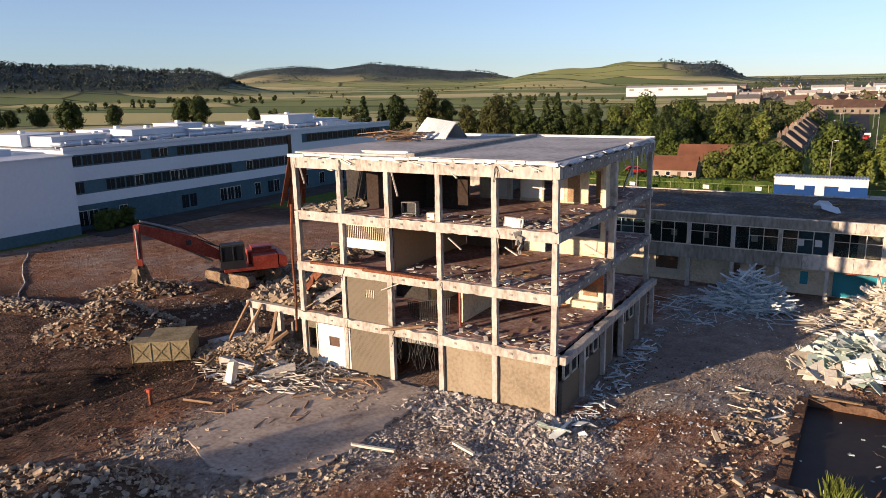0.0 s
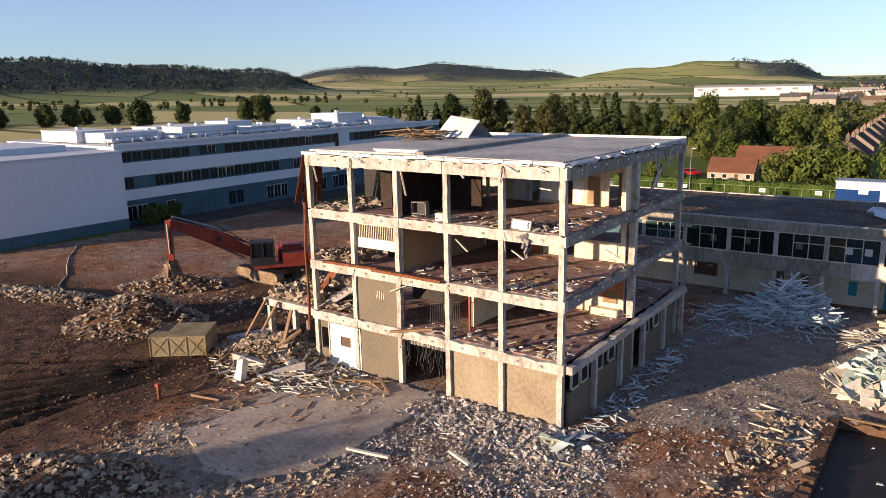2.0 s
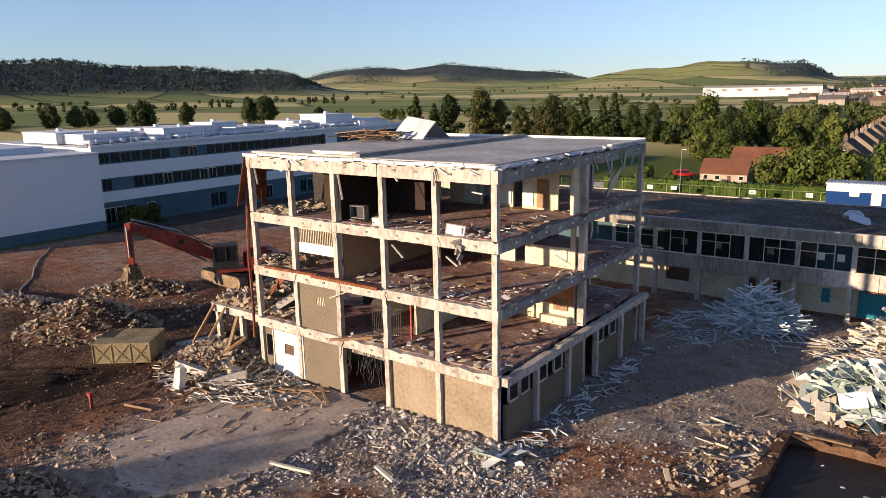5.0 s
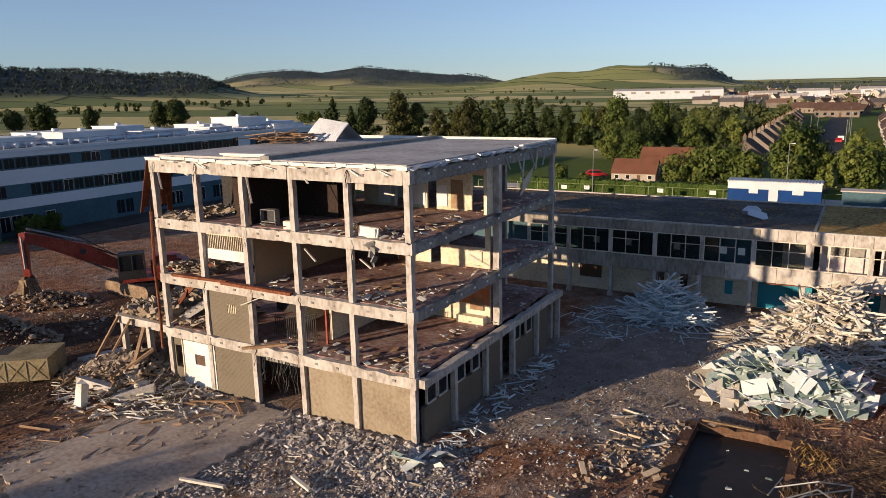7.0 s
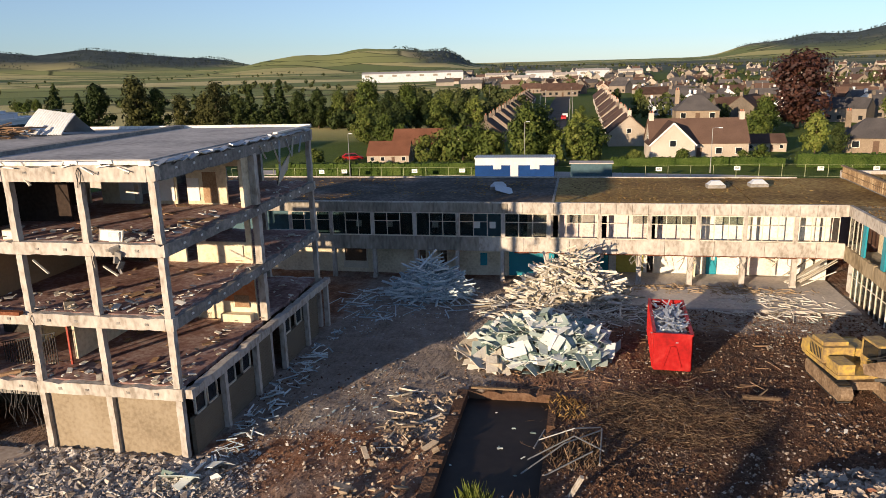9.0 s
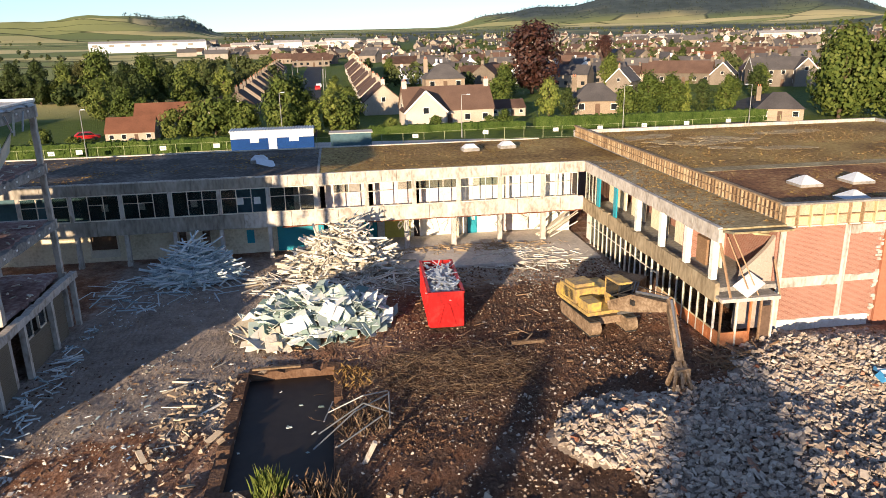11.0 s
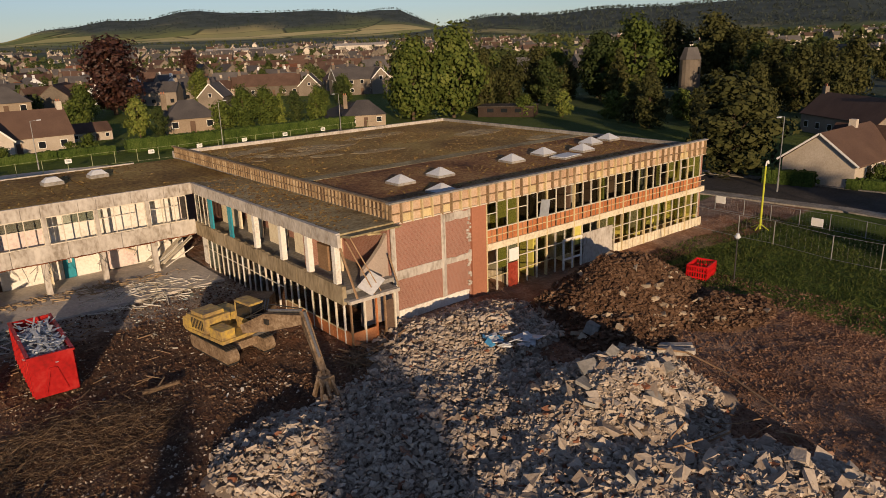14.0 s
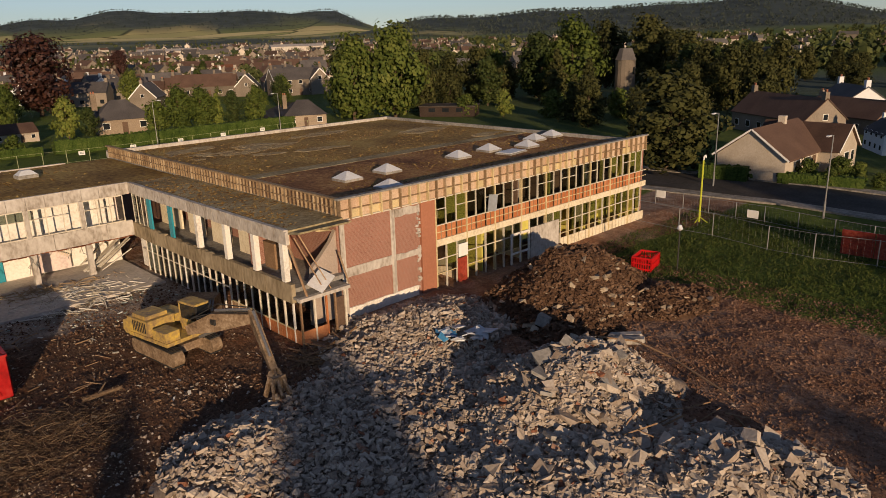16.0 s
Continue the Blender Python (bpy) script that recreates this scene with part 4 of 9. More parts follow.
# ground floor front: tan rendered panels, dark brick panel, white boarded panel, open doorway
for a, b in ((-7.04, -3.9), (-3.56, -0.42)):
    part("wall_panel", a, b, 0.22, 0.42, -0.1, c1, TANRENDER, frame_ob, "tan rendered wall panel")
part("brick_panel", -13.9, -10.86, 0.10, 0.32, -0.1, c1, BRICK_GREY, frame_ob, "grey-brown brick panel")
o = wall_x(-16.6, -13.9, 0.06, 0.0, 2.75, [(-15.6, -14.75, 1.35, 2.0)], WHITE, "white boarded front with a small window", 0.12, "white_panel")
part("pane", -15.6, -14.75, 0.12, 0.14, 1.35, 2.0, BROWNW, o, "boarded brown window opening")
for xx in (-16.6, -14.2):
    part("batten", xx, xx + 0.06, 0.0, 0.055, 0.0, 2.75, CREAM, o)
wall_x(-17.5, -16.62, 0.15, -0.1, c1, [(-17.35, -16.75, 0.9, 2.3)], BRICK_GREY, "", 0.2, "brick_panel")
part("beam", -10.5, -7.3, 0.5, 0.8, 2.4, 2.7, CONC_D, frame_ob)
wall(-17.6, -10.6, 4.0, 4.2, -0.1, c1, BRICK_GREY)
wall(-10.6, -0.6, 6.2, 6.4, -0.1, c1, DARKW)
wall(-7.3, -7.1, 0.5, 6.2, -0.1, c1, BRICK_GREY)
# ground floor side: brick panels, posts and small windows under a pale fascia
fascia = worn_edge(MB(), 0.02, 0.42, 0.1, 18.3, 2.92, 3.36, "y", 0.1).ob("fascia", CONC, frame_ob, "pale concrete fascia over the ground floor")
for y in (3.3, 6.9, 10.5, 14.2, 17.9):
    part("post", 0.05, 0.34, y - 0.14, y + 0.14, -0.1, 2.9, CONC, frame_ob)
for a, b, win in ((0.5, 3.1, 1), (3.5, 6.7, 1), (7.1, 10.3, 0), (10.7, 14.0, 1), (14.4, 17.7, 0)):
    if win:
        part("brick_panel", -0.12, 0.1, a, b, -0.1, 1.75, BRICK_GREY, frame_ob)
        w = thing("window", "", "")
        w.parent = frame_ob
        for y0 in np.linspace(a + 0.3, b - 1.2, 2):
            part("window_frame", -0.05, 0.08, y0, y0 + 0.06, 1.75, 2.9, FRAME_W, w)
            part("window_frame", -0.05, 0.08, y0 + 0.9, y0 + 0.96, 1.75, 2.9, FRAME_W, w)
            part("window_frame", -0.05, 0.08, y0, y0 + 0.96, 1.75, 1.83, FRAME_W, w)
            part("pane", 0.0, 0.012, y0 + 0.06, y0 + 0.9, 1.83, 2.9, WINDARK, w)
    else:
        part("brick_panel", -0.12, 0.1, a, b - 1.3, -0.1, 2.9, BRICK_GREY, frame_ob)
wall(-17.6, -0.6, 17.3, 17.5, -0.1, c1, BRICK_GREY)
# first floor
z0, z1 = FL[0], c2
o = wall_x(-14.0, -10.86, 0.12, z0, z1, [(-12.6, -11.9, 4.95, 5.45)], BRICK_GREY, "grey-brown brick infill with a broken grille", 0.22, "brick_panel")
for i in range(5):
    part("grille_bar", -12.55 + 0.14 * i, -12.5 + 0.14 * i, 0.12, 0.2, 4.95, 5.45, CREAM, o)
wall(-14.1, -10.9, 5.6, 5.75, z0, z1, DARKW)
wall_x(-7.2, -0.6, 9.12, z0, z1 + 0.38, [(-5.6, -4.6, z0, z0 + 2.0)], CREAM, "cream classroom wall")
part("wall_board", -2.6, -0.62, 9.07, 9.11, z0 + 1.1, z1 + 0.35, ORANGEP, frame_ob, "orange-brown timber wall panel")
part("wall_board", -1.9, -1.0, 9.03, 9.065, z0 + 0.75, z0 + 1.45, TIMBER, frame_ob)
part("cupboard", -2.6, -0.8, 8.6, 9.05, z0, z0 + 0.45, CREAM, frame_ob, "low cream cupboard")
wall(-10.75, -10.6, 4.5, 9.1, z0, z1, CREAM)
wall(-7.3, -7.16, 2.6, 9.1, z0, z1, CREAM)
part("pipe", -7.05, -6.95, 1.9, 2.0, z0, z1, REDM, frame_ob, "red riser pipe")
stair = thing("stair_rail", "", "")
stair.parent = frame_ob
for i in range(22):
    x = -10.45 + 0.14 * i
    part("baluster", x, x + 0.03, 1.6, 1.63, z0 + 0.1, z0 + 1.1 + 0.028 * i, DARKM, stair)
MB().beam((-10.5, 1.615, z0 + 1.1), (-7.4, 1.615, z0 + 1.75), 0.06, 0.05).ob("handrail", DARKM, stair)
# second floor
z0, z1 = FL[1], c3
o = thing("landing_front", "", "")
o.parent = frame_ob
part("spandrel", -13.95, -10.9, 0.25, 0.37, 7.95, 8.55, WHITE, o, "white landing upstand")
for i in range(22):
    x = -13.95 + 0.14 * i
    part("baluster", x, x + 0.035, 0.28, 0.32, 8.55, 9.35, CREAM, o)
part("handrail", -13.95, -10.9, 0.26, 0.34, 9.35, 9.42, CREAM, o)
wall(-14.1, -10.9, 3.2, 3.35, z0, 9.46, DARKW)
wall(-10.62, -10.5, 0.5, 9.1, z0, z1 + 0.3, TAN, "tan painted stair wall")
wall_x(-10.4, -0.6, 9.12, z0, z1 + 0.38, [(-6.9, -6.1, z0, z0 + 2.05), (-4.6, -3.9, z0, z0 + 2.05), (-9.8, -7.6, z0 + 1.1, z0 + 1.3), (-3.4, -0.9, z0 + 1.2, z0 + 2.4)], CREAM, "cream classroom wall with a high window band")
part("door", -6.85, -6.12, 8.95, 9.0, z0, z0 + 2.0, ORANGEP, frame_ob, "varnished timber door")
part("dado", -10.4, -7.0, 9.05, 9.1, z0, z0 + 1.05, BROWNW, frame_ob)
part("wall_board", -2.0, -1.1, 9.05, 9.1, z0 + 0.35, z0 + 1.0, FRAME_W, frame_ob)
# third floor
z0, z1 = FL[2], FL[3] - 0.25
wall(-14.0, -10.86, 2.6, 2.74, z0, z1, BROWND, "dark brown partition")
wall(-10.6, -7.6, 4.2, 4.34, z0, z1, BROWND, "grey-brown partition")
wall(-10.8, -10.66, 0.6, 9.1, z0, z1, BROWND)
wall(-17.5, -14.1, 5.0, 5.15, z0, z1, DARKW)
wall_x(-10.4, -0.6, 9.12, z0, z1, [(-10.2, -9.4, z0, z0 + 2.1), (-7.3, -6.4, z0, z0 + 2.1), (-4.75, -4.1, z0, z0 + 2.1), (-1.75, -0.95, z0, z0 + 2.1)], CREAM, "cream classroom wall with door openings")
for a, b in ((-8.25, -7.35), (-6.3, -4.85), (-4.05, -3.35)):
    part("wall_board", a, b, 9.07, 9.11, z0 + 0.2, z0 + 1.45, SIGNW, frame_ob, "white wall board")
part("wall_board", -3.1, -2.3, 9.07, 9.11, z0 + 0.1, z0 + 1.8, TIMBER, frame_ob)
wall(-1.75, -0.9, 10.6, 10.7, z0, z1, TAN)
part("partition_wall", -0.55, -0.35, 8.3, 9.1, z0, z1, CREAM, frame_ob, "cream wall stub beside the side column")
# back rooms, seen through the open side
for z0, z1 in zip(FL[:3], FL[1:]):
    wall(-9.0, -8.85, 9.4, 17.4, z0, z1 - 0.6, CONC_D)
    wall_x(-17.5, -6.0, 17.3, z0, z0 + 0.9, [], CONC_D)
board = thing("hanging_panel", "", "")
board.parent = frame_ob
MB().rbox((-1.2, 15.6, 11.1), (0.08, 2.0, 1.1), np.array(Euler((0.35, 0.3, 0.2)).to_matrix())).ob("panel", DARKM, board)
MB().rbox((-1.15, 15.6, 11.1), (0.05, 2.2, 1.25), np.array(Euler((0.35, 0.3, 0.2)).to_matrix())).ob("panel_frame", FRAME_W, board)
# dangling strips under the roof's side edge
for i, (y, l) in enumerate([(11.5, 1.3), (12.6, 1.7), (14.6, 1.1), (15.9, 1.0), (9.9, 0.8), (13.5, 0.9)]):
    MB().beam((0.02, y, 13.2), (0.08 + 0.1 * g.random(), y + g.uniform(-0.7, 0.7), 13.2 - l), 0.10, 0.03).ob("hanging_strip", SHEETM if i % 2 else FRAME_W, frame_ob)
edge = MB()
for i in range(26):
    y = 0.4 + i * 0.67
    edge.rbox((-0.02 + g.uniform(-0.05, 0.1), y, 13.50 + g.uniform(-0.08, 0.05)), (0.22, 0.75, 0.05), np.array(Euler((g.uniform(-0.25, 0.25), g.uniform(0, 0.6), g.uniform(-0.1, 0.1))).to_matrix()))
edge.ob("torn_roof_edge", SHEETM, frame_ob, "torn metal roof edging")
# the torn brown sheet hanging at the left end
curtain = MB()
for i in range(6):
    y = 0.1 + i * 0.28
    curtain.beam((-18.0, y, 13.35), (-18.75 - 0.1 * math.sin(i), y - 0.2 + 0.1 * i, 10.3 + 0.3 * math.sin(2 * i)), 0.32, 0.03)
curtain.ob("hanging_cladding", RUST, frame_ob, "torn brown cladding hanging from the roof")
MB().tube([(-17.95, -0.1, 10.4), (-18.1, -0.15, 7), (-17.98, -0.2, 4.2), (-18.2, -0.1, 2.0)], 0.09).ob("drainpipe", RUST, frame_ob, "rusty downpipe")
# corrugated sheet and rafters thrown up on the roof
tent = thing("corrugated_roof_sheet", "bent corrugated metal sheet propped on the roof", "metal sheet", pose(-15.1, 12.6, 13.66))
SHEETP = plain("pale_weathered_sheet", (0.62, 0.63, 0.64), 0.15, rough=0.55, s1=0.8, s2=5)
v, f = [], []
NC = 30
for side in (0, 1):
    for row in range(5):
        t = row / 4
        for i in range(NC + 1):
            a = i / NC
            v.append((-1.35 + 2.9 * a + 0.55 * t - 0.35 * t * a, -0.9 + 1.3 * t + 0.05 * side, 0.06 + (1.75 - 0.35 * a) * t - 0.25 * t * t + (0.04 if i % 2 else 0) - 0.03 * side))
n1 = NC + 1
for side in (0, 1):
    o = side * 5 * n1
    for row in range(4):
        for i in range(NC):
            q = (o + row * n1 + i, o + row * n1 + i + 1, o + (row + 1) * n1 + i + 1, o + (row + 1) * n1 + i)
            f.append(q if side == 0 else q[::-1])
MB().add(v, f).ob("sheet", SHEETP, tent)
MB().add([(-0.75, 0.42, 1.5), (1.7, 0.42, 1.15), (2.1, 1.6, 0.0), (-0.8, 1.9, 0.0), (-0.75, 0.46, 1.46), (1.7, 0.46, 1.11), (2.1, 1.64, -0.02), (-0.8, 1.94, -0.02)], [(0, 1, 2, 3), (7, 6, 5, 4), (0, 4, 5, 1), (2, 6, 7, 3)]).ob("back_sheet", SHEETM, tent)
mb = MB()
for i in range(46):
    a = g.uniform(0, math.pi)
    c = np.array([-17.0 + g.normal(0, 0.9), 11.2 + g.normal(0, 1.4), 13.75 + g.uniform(0, 0.5)])
    d = np.array([math.cos(a), math.sin(a), g.uniform(-0.2, 0.25)]) * g.uniform(0.5, 1.4)
    mb.beam(c - d, c + d, g.uniform(0.06, 0.3), 0.06)
tagged(mb.ob("roof_timbers", TIMBER), "heap of splintered roof timbers on the felt roof", "timber heap", kind="stuff")

# debris on the floors
def debris(name, x0, x1, y0, y1, z, n, material, label, seed, long=0.8, thick=0.05, tilt=0.25, pile=0.15):
    gg = np.random.default_rng(seed)
    mb = MB()
    for _ in range(n):
        l = gg.uniform(0.15, long)
        x, y = gg.uniform(x0, x1), y0 + (y1 - y0) * gg.uniform(0, 1) ** 1.6
        mb.rbox((x, y, z + thick + gg.uniform(0, pile)), (l, l * gg.uniform(0.08, 0.7), thick * gg.uniform(0.5, 1.6)), rand_rot(gg, tilt), 0.1, gg)
    return tagged(mb.ob(name, material), label, "debris", kind="stuff")


for f, z in enumerate(FL[:3]):
    debris("floor_debris", -10.3, -0.6, 0.3, 2.6, z, 50, PALEWOOD, "splintered boards and plaster along the floor's edge", 60 + f, 0.5, 0.035)
    debris("side_debris", -1.9, -0.25, 0.4, 17.0, z, 55, PALEWOOD, "broken boards and plaster at the open side", 64 + f, 0.45, 0.03)
    debris("floor_boards", -7.0, -0.6, 1.0, 9.0, z, 22, TIMBER, "brown boards lying on the floor", 68 + f, 0.9, 0.03, 0.1, 0.03)
    debris("corner_debris", -17.4, -14.3, 0.3, 4.5, z, 130, RUBBLE_TAN, "rubble and broken timber in the end bay", 72 + f, 0.9, 0.07, 0.5, 0.5 if f < 2 else 0.1)
debris("torn_sheets", -7.0, -0.6, 0.4, 3.2, FL[1] + 0.02, 26, PALEWOOD, "crumpled pale sheets on the second floor", 80, 0.7, 0.04, 0.35, 0.1)
for x, z, c in ((-7.9, FL[2], CREAM), (-2.6, FL[2], WHITE)):
    t_ = thing("cupboard", "white metal cabinet standing at the floor's edge", "cabinet", pose(x, 0.5, z, 0, 0, 8))
    MB().bx(-0.25, 0.25, -0.18, 0.18, 0, 0.42).ob("body", c, t_)
    MB().bx(-0.23, 0.23, -0.2, -0.182, 0.03, 0.39).ob("door", WHITE, t_)
t_ = thing("white_board", "leaning white board at the torn floor edge", "board", pose(-2.75, 0.35, FL[2], -12, 4, 6))
MB().bx(-0.5, 0.5, -0.03, 0.03, 0.02, 0.48).ob("panel", SIGNW, t_)
for b in ((-0.55, -0.5, -0.04, 0.04, 0, 0.53), (0.5, 0.55, -0.04, 0.04, 0, 0.53), (-0.5, 0.5, -0.04, 0.04, 0.48, 0.53)):
    part("frame", *b, CONC_D, t_)
t_ = thing("dark_frame", "dark empty cabinet frame standing on the third floor", "frame", pose(-9.7, 1.0, FL[2], 0, 0, 5))
for b in ((-0.5, -0.45, -0.2, 0.2, 0, 0.85), (0.45, 0.5, -0.2, 0.2, 0, 0.85), (-0.5, 0.5, -0.2, 0.2, 0.80, 0.85), (-0.5, 0.5, -0.2, 0.2, 0.15, 0.2)):
    part("rail", *b, CONC_D, t_)
part("panel", -0.45, 0.45, 0.1, 0.14, 0.2, 0.8, DARKM, t_)
rag = MB()
for i in range(5):
    rag.rbox((-2.15 + g.uniform(-0.15, 0.15), -0.15, FL[2] - 0.25 - 0.22 * i), (0.35 - 0.03 * i, 0.1, 0.3), rand_rot(g, 0.4), 0.15, g)
tagged(rag.ob("hanging_cloth", CONC_D), "dirty grey membrane hanging from the floor edge", "cloth")
# loose bars and cables off the front
mb = MB()
for x, z, dx, dz in ((-17.3, 13.0, 0.7, -1.2), (-10.3, 12.7, 0.6, -1.3), (-6.4, 12.9, 0.6, -0.3), (-1.5, 12.3, 0.8, 0.0), (-9.9, 6.2, -1.2, -0.5), (-3.1, 9.0, 0.9, -0.3), (-15.0, 12.7, 0.7, -0.02), (-6.6, 9.2, 1.0, -0.5)):
    mb.beam((x, 0.1, z), (x + dx, -0.25, z + dz), 0.09, 0.05)
tagged(mb.ob("loose_bars", FRAME_W, frame_ob), "")
mb = MB()
for i in range(16):
    x = g.uniform(-10.5, -7.4)
    z = 2.9
    pts = [(x, 0.15, z)]
    for j in range(4):
        pts.append((pts[-1][0] + g.uniform(-0.18, 0.18), 0.15 + g.uniform(-0.1, 0.1), pts[-1][2] - g.uniform(0.3, 0.6)))
    mb.tube(pts, 0.018, 4)
mb.ob("cable", DARKM, frame_ob, "dangling black cables")['kind'] = 'stuff'
for i in range(14):
    a = g.choice([(-10.7, 10.0), (-7.2, 3.3), (-10.5, 6.7), (-0.3, 13.3)])
    x = COLS[int(g.integers(1, 6))]
    z = FL[int(g.integers(0, 4))] - 0.1
    pts = [(x + 0.2, -0.08, z)]
    for j in range(4):
        pts.append((pts[-1][0] + g.uniform(-0.15, 0.15), -0.1 + g.uniform(-0.08, 0.05), pts[-1][2] - g.uniform(0.1, 0.35)))
    MB().tube(pts, 0.02, 4).ob("cable", DARKM if i % 2 else FRAME_W, frame_ob)
board = MB().beam((-12.3, -0.35, 6.85), (-7.4, -0.22, 6.78), 0.28, 0.16).beam((-16.5, -0.2, 6.8), (-12.0, -0.25, 6.9), 0.2, 0.14)
board.ob("edge_timber", RUST, frame_ob, "rotten brown edge timber along the second floor")
MB().beam((-11.0, -0.5, 3.3), (-8.6, 0.5, 3.62), 0.22, 0.12).ob("fallen_beam", TIMBER, frame_ob)

# low annex at the left end
annex = thing("annex_frame", "stump of a one-storey concrete annex heaped with rubble", "building", pose(-23.2, 0.6, 0))
for x, y in ((0.1, 0), (2.6, 0), (0.1, 4.5), (4.9, 4.5)):
    part("column", x, x + 0.32, y, y + 0.32, -0.1, 2.75, CONC, annex)
part("slab", 0, 5.3, -0.1, 5.2, 2.9, 3.2, CONC_D, annex)
part("beam", -0.05, 5.3, -0.15, 0.25, 2.75, 3.24, CONC, annex)
part("beam", -0.08, 0.32, 0.26, 5.2, 2.75, 3.24, CONC, annex)
part("partition_wall", 1.2, 4.8, 3.2, 3.35, -0.1, 2.74, WHITE, annex)
part("partition_wall", 3.4, 3.55, 0.5, 3.2, -0.1, 2.0, CONC_D, annex)
debris("annex_rubble", -23.0, -18.2, 0.7, 5.4, 3.2, 260, RUBBLE_TAN, "rubble piled on the annex slab", 90, 0.8, 0.2, 0.8, 0.5)
for p, q, w_, h_ in (((-22.9, 0.4, 3.2), (-23.6, -1.6, 0.1), 0.22, 0.14), ((-21.6, 0.3, 3.2), (-22.7, -1.2, 0.2), 0.3, 0.12), ((-20.2, 0.2, 2.9), (-19.2, -2.0, 0.1), 0.2, 0.2), ((-18.8, -0.3, 1.9), (-20.6, -2.4, 0.15), 0.26, 0.16)):
    tagged(MB().beam(p, q, w_, h_).ob("leaning_beam", TIMBER), "splintered beam leaning on the broken annex", "beam")
flight = thing("fallen_stair", "fallen concrete stair flight tilted in the end bay", "stair", pose(-17.4, 1.0, FL[0] + 0.05))
MB().beam((0, 0, 0.2), (2.8, 1.6, 2.15), 1.5, 0.2).ob("slab", CONC, flight)
for i in range(9):
    a = (i + 0.5) / 9
    MB().rbox((2.8 * a, 1.6 * a, 0.37 + 1.95 * a), (0.3, 1.4, 0.16), turn_z(0.5)).ob("step", CONC, flight)
plate = MB()
for i in range(5):
    plate.rbox((-19.6 + 0.35 * i, 2.0 + 0.5 * i, 3.6 + 0.7 * i), (1.1, 0.9, 0.05), np.array(Euler((0.5, -0.8, 0.3 * i)).to_matrix()))
tagged(plate.ob("rusty_plate", RUST), "buckled rust-red steel plates on the annex", "steel plate")


# ---- two-storey wing across the courtyard ----
WY = 29.73
wing = thing("classroom_wing", "stripped two-storey classroom wing with a flat mossy roof", "building", pose(0, WY, 0))
posts = [-7.1, -3.45, 0.17, 3.78, 7.4, 11.1, 14.75, 18.7, 22.5, 26.1, 29.5, 33.1, 36.2]
MB().bx(-20, 36.62, 0.25, 14.0, 6.05, 6.3).ob("roof_slab", CONC_D, wing)
# the two left bays have a darker covering
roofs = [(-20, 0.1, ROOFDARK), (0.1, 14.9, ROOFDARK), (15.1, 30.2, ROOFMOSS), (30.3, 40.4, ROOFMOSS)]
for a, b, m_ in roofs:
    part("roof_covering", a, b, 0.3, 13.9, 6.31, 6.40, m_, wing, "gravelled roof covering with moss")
part("roof_joint", 14.9, 15.1, 0.3, 13.9, 6.31, 6.44, CONC_D, wing)
part("roof_edge", -20, 36.55, 13.85, 14.1, 6.2, 6.5, CONC, wing)
part("roof_edge", -20, 36.62, 0.02, 0.26, 6.40, 6.50, CONC, wing, "pale roof edge trim")
# fascia panels: left of x 11 stained, with shade put into the colour
x = -20.0
while x < 36.5:
    w = min(1.21, 36.6 - x)
    part("fascia_panel", x + 0.012, x + w - 0.012, 0.0, 0.2, 5.62 + g.uniform(-0.01, 0.02), 6.40, STAINED_SHADED if x < 11 else CONC, wing)
    x += 1.21
# concrete band under the windows, its left part stained and painted with shade
x = -20.0
while x < 36.5:
    w = min(3.64, 36.55 - x)
    worn_edge(MB(), x + 0.015, x + w - 0.015, -0.05, 0.2, 2.45, 3.62, "x", 0.06).ob("band_panel", STAINED_SHADED if x < 9 else CONC, wing)
    x += 3.64
part("floor_slab", -20, 36.5, 0.2, 13.9, 2.75, 3.0, CONC_D, wing)
# corridor wall behind the upper windows
xs_open = [(15.0, 15.4), (18.9, 19.3), (22.7, 23.1), (26.3, 26.7), (31.0, 31.4)]
holed_wall(12.9, 36.5, 1.9, 2.05, 3.0, 6.0, [(p, q, 2.9, 5.1) for p, q in xs_open]).ob("corridor_wall", PINKW, wing, "pale pink corridor wall")
part("corridor_wall", -20, 12.88, 2.4, 2.5, 3.0, 6.0, SCHOOLG, wing, "dark blue-grey corridor wall")
part("corridor_wall", -20, 36.5, 6.0, 6.1, 3.0, 6.0, DARKW, wing)
part("corridor_wall", 26.4, 36.0, 1.84, 1.89, 3.0, 5.9, WHITE, wing, "white painted corridor wall")
# upper windows
def wing_window(x0, x1, n, glazed, lower=True, material=FRAME_W):
    w = thing("window", "", "")
    w.parent = wing
    step = (x1 - x0) / n
    part("window_sill", x0, x1, -0.07, 0.16, 3.625, 3.69, material, w)
    part("window_frame", x0, x1, 0.02, 0.10, 5.54, 5.615, material, w)
    for i in range(n + 1):
        x = x0 + i * step
        part("mullion", x - 0.03, x + 0.03, 0.02, 0.10, 3.69, 5.54, material, w)
    for i in range(n):
        a, b = x0 + i * step + 0.03, x0 + (i + 1) * step - 0.03
        if g.random() < 0.75:
            part("transom", a, b, 0.03, 0.09, 4.85, 4.90, material, w)
        if glazed and g.random() < 0.85:
            part("pane", a, b, 0.055, 0.062, 3.70, 5.53, GLASS, w)
        elif not glazed and g.random() < 0.4:
            part("pane", a, b, 0.055, 0.062, 4.9, 5.53, GLASS, w)
    return w


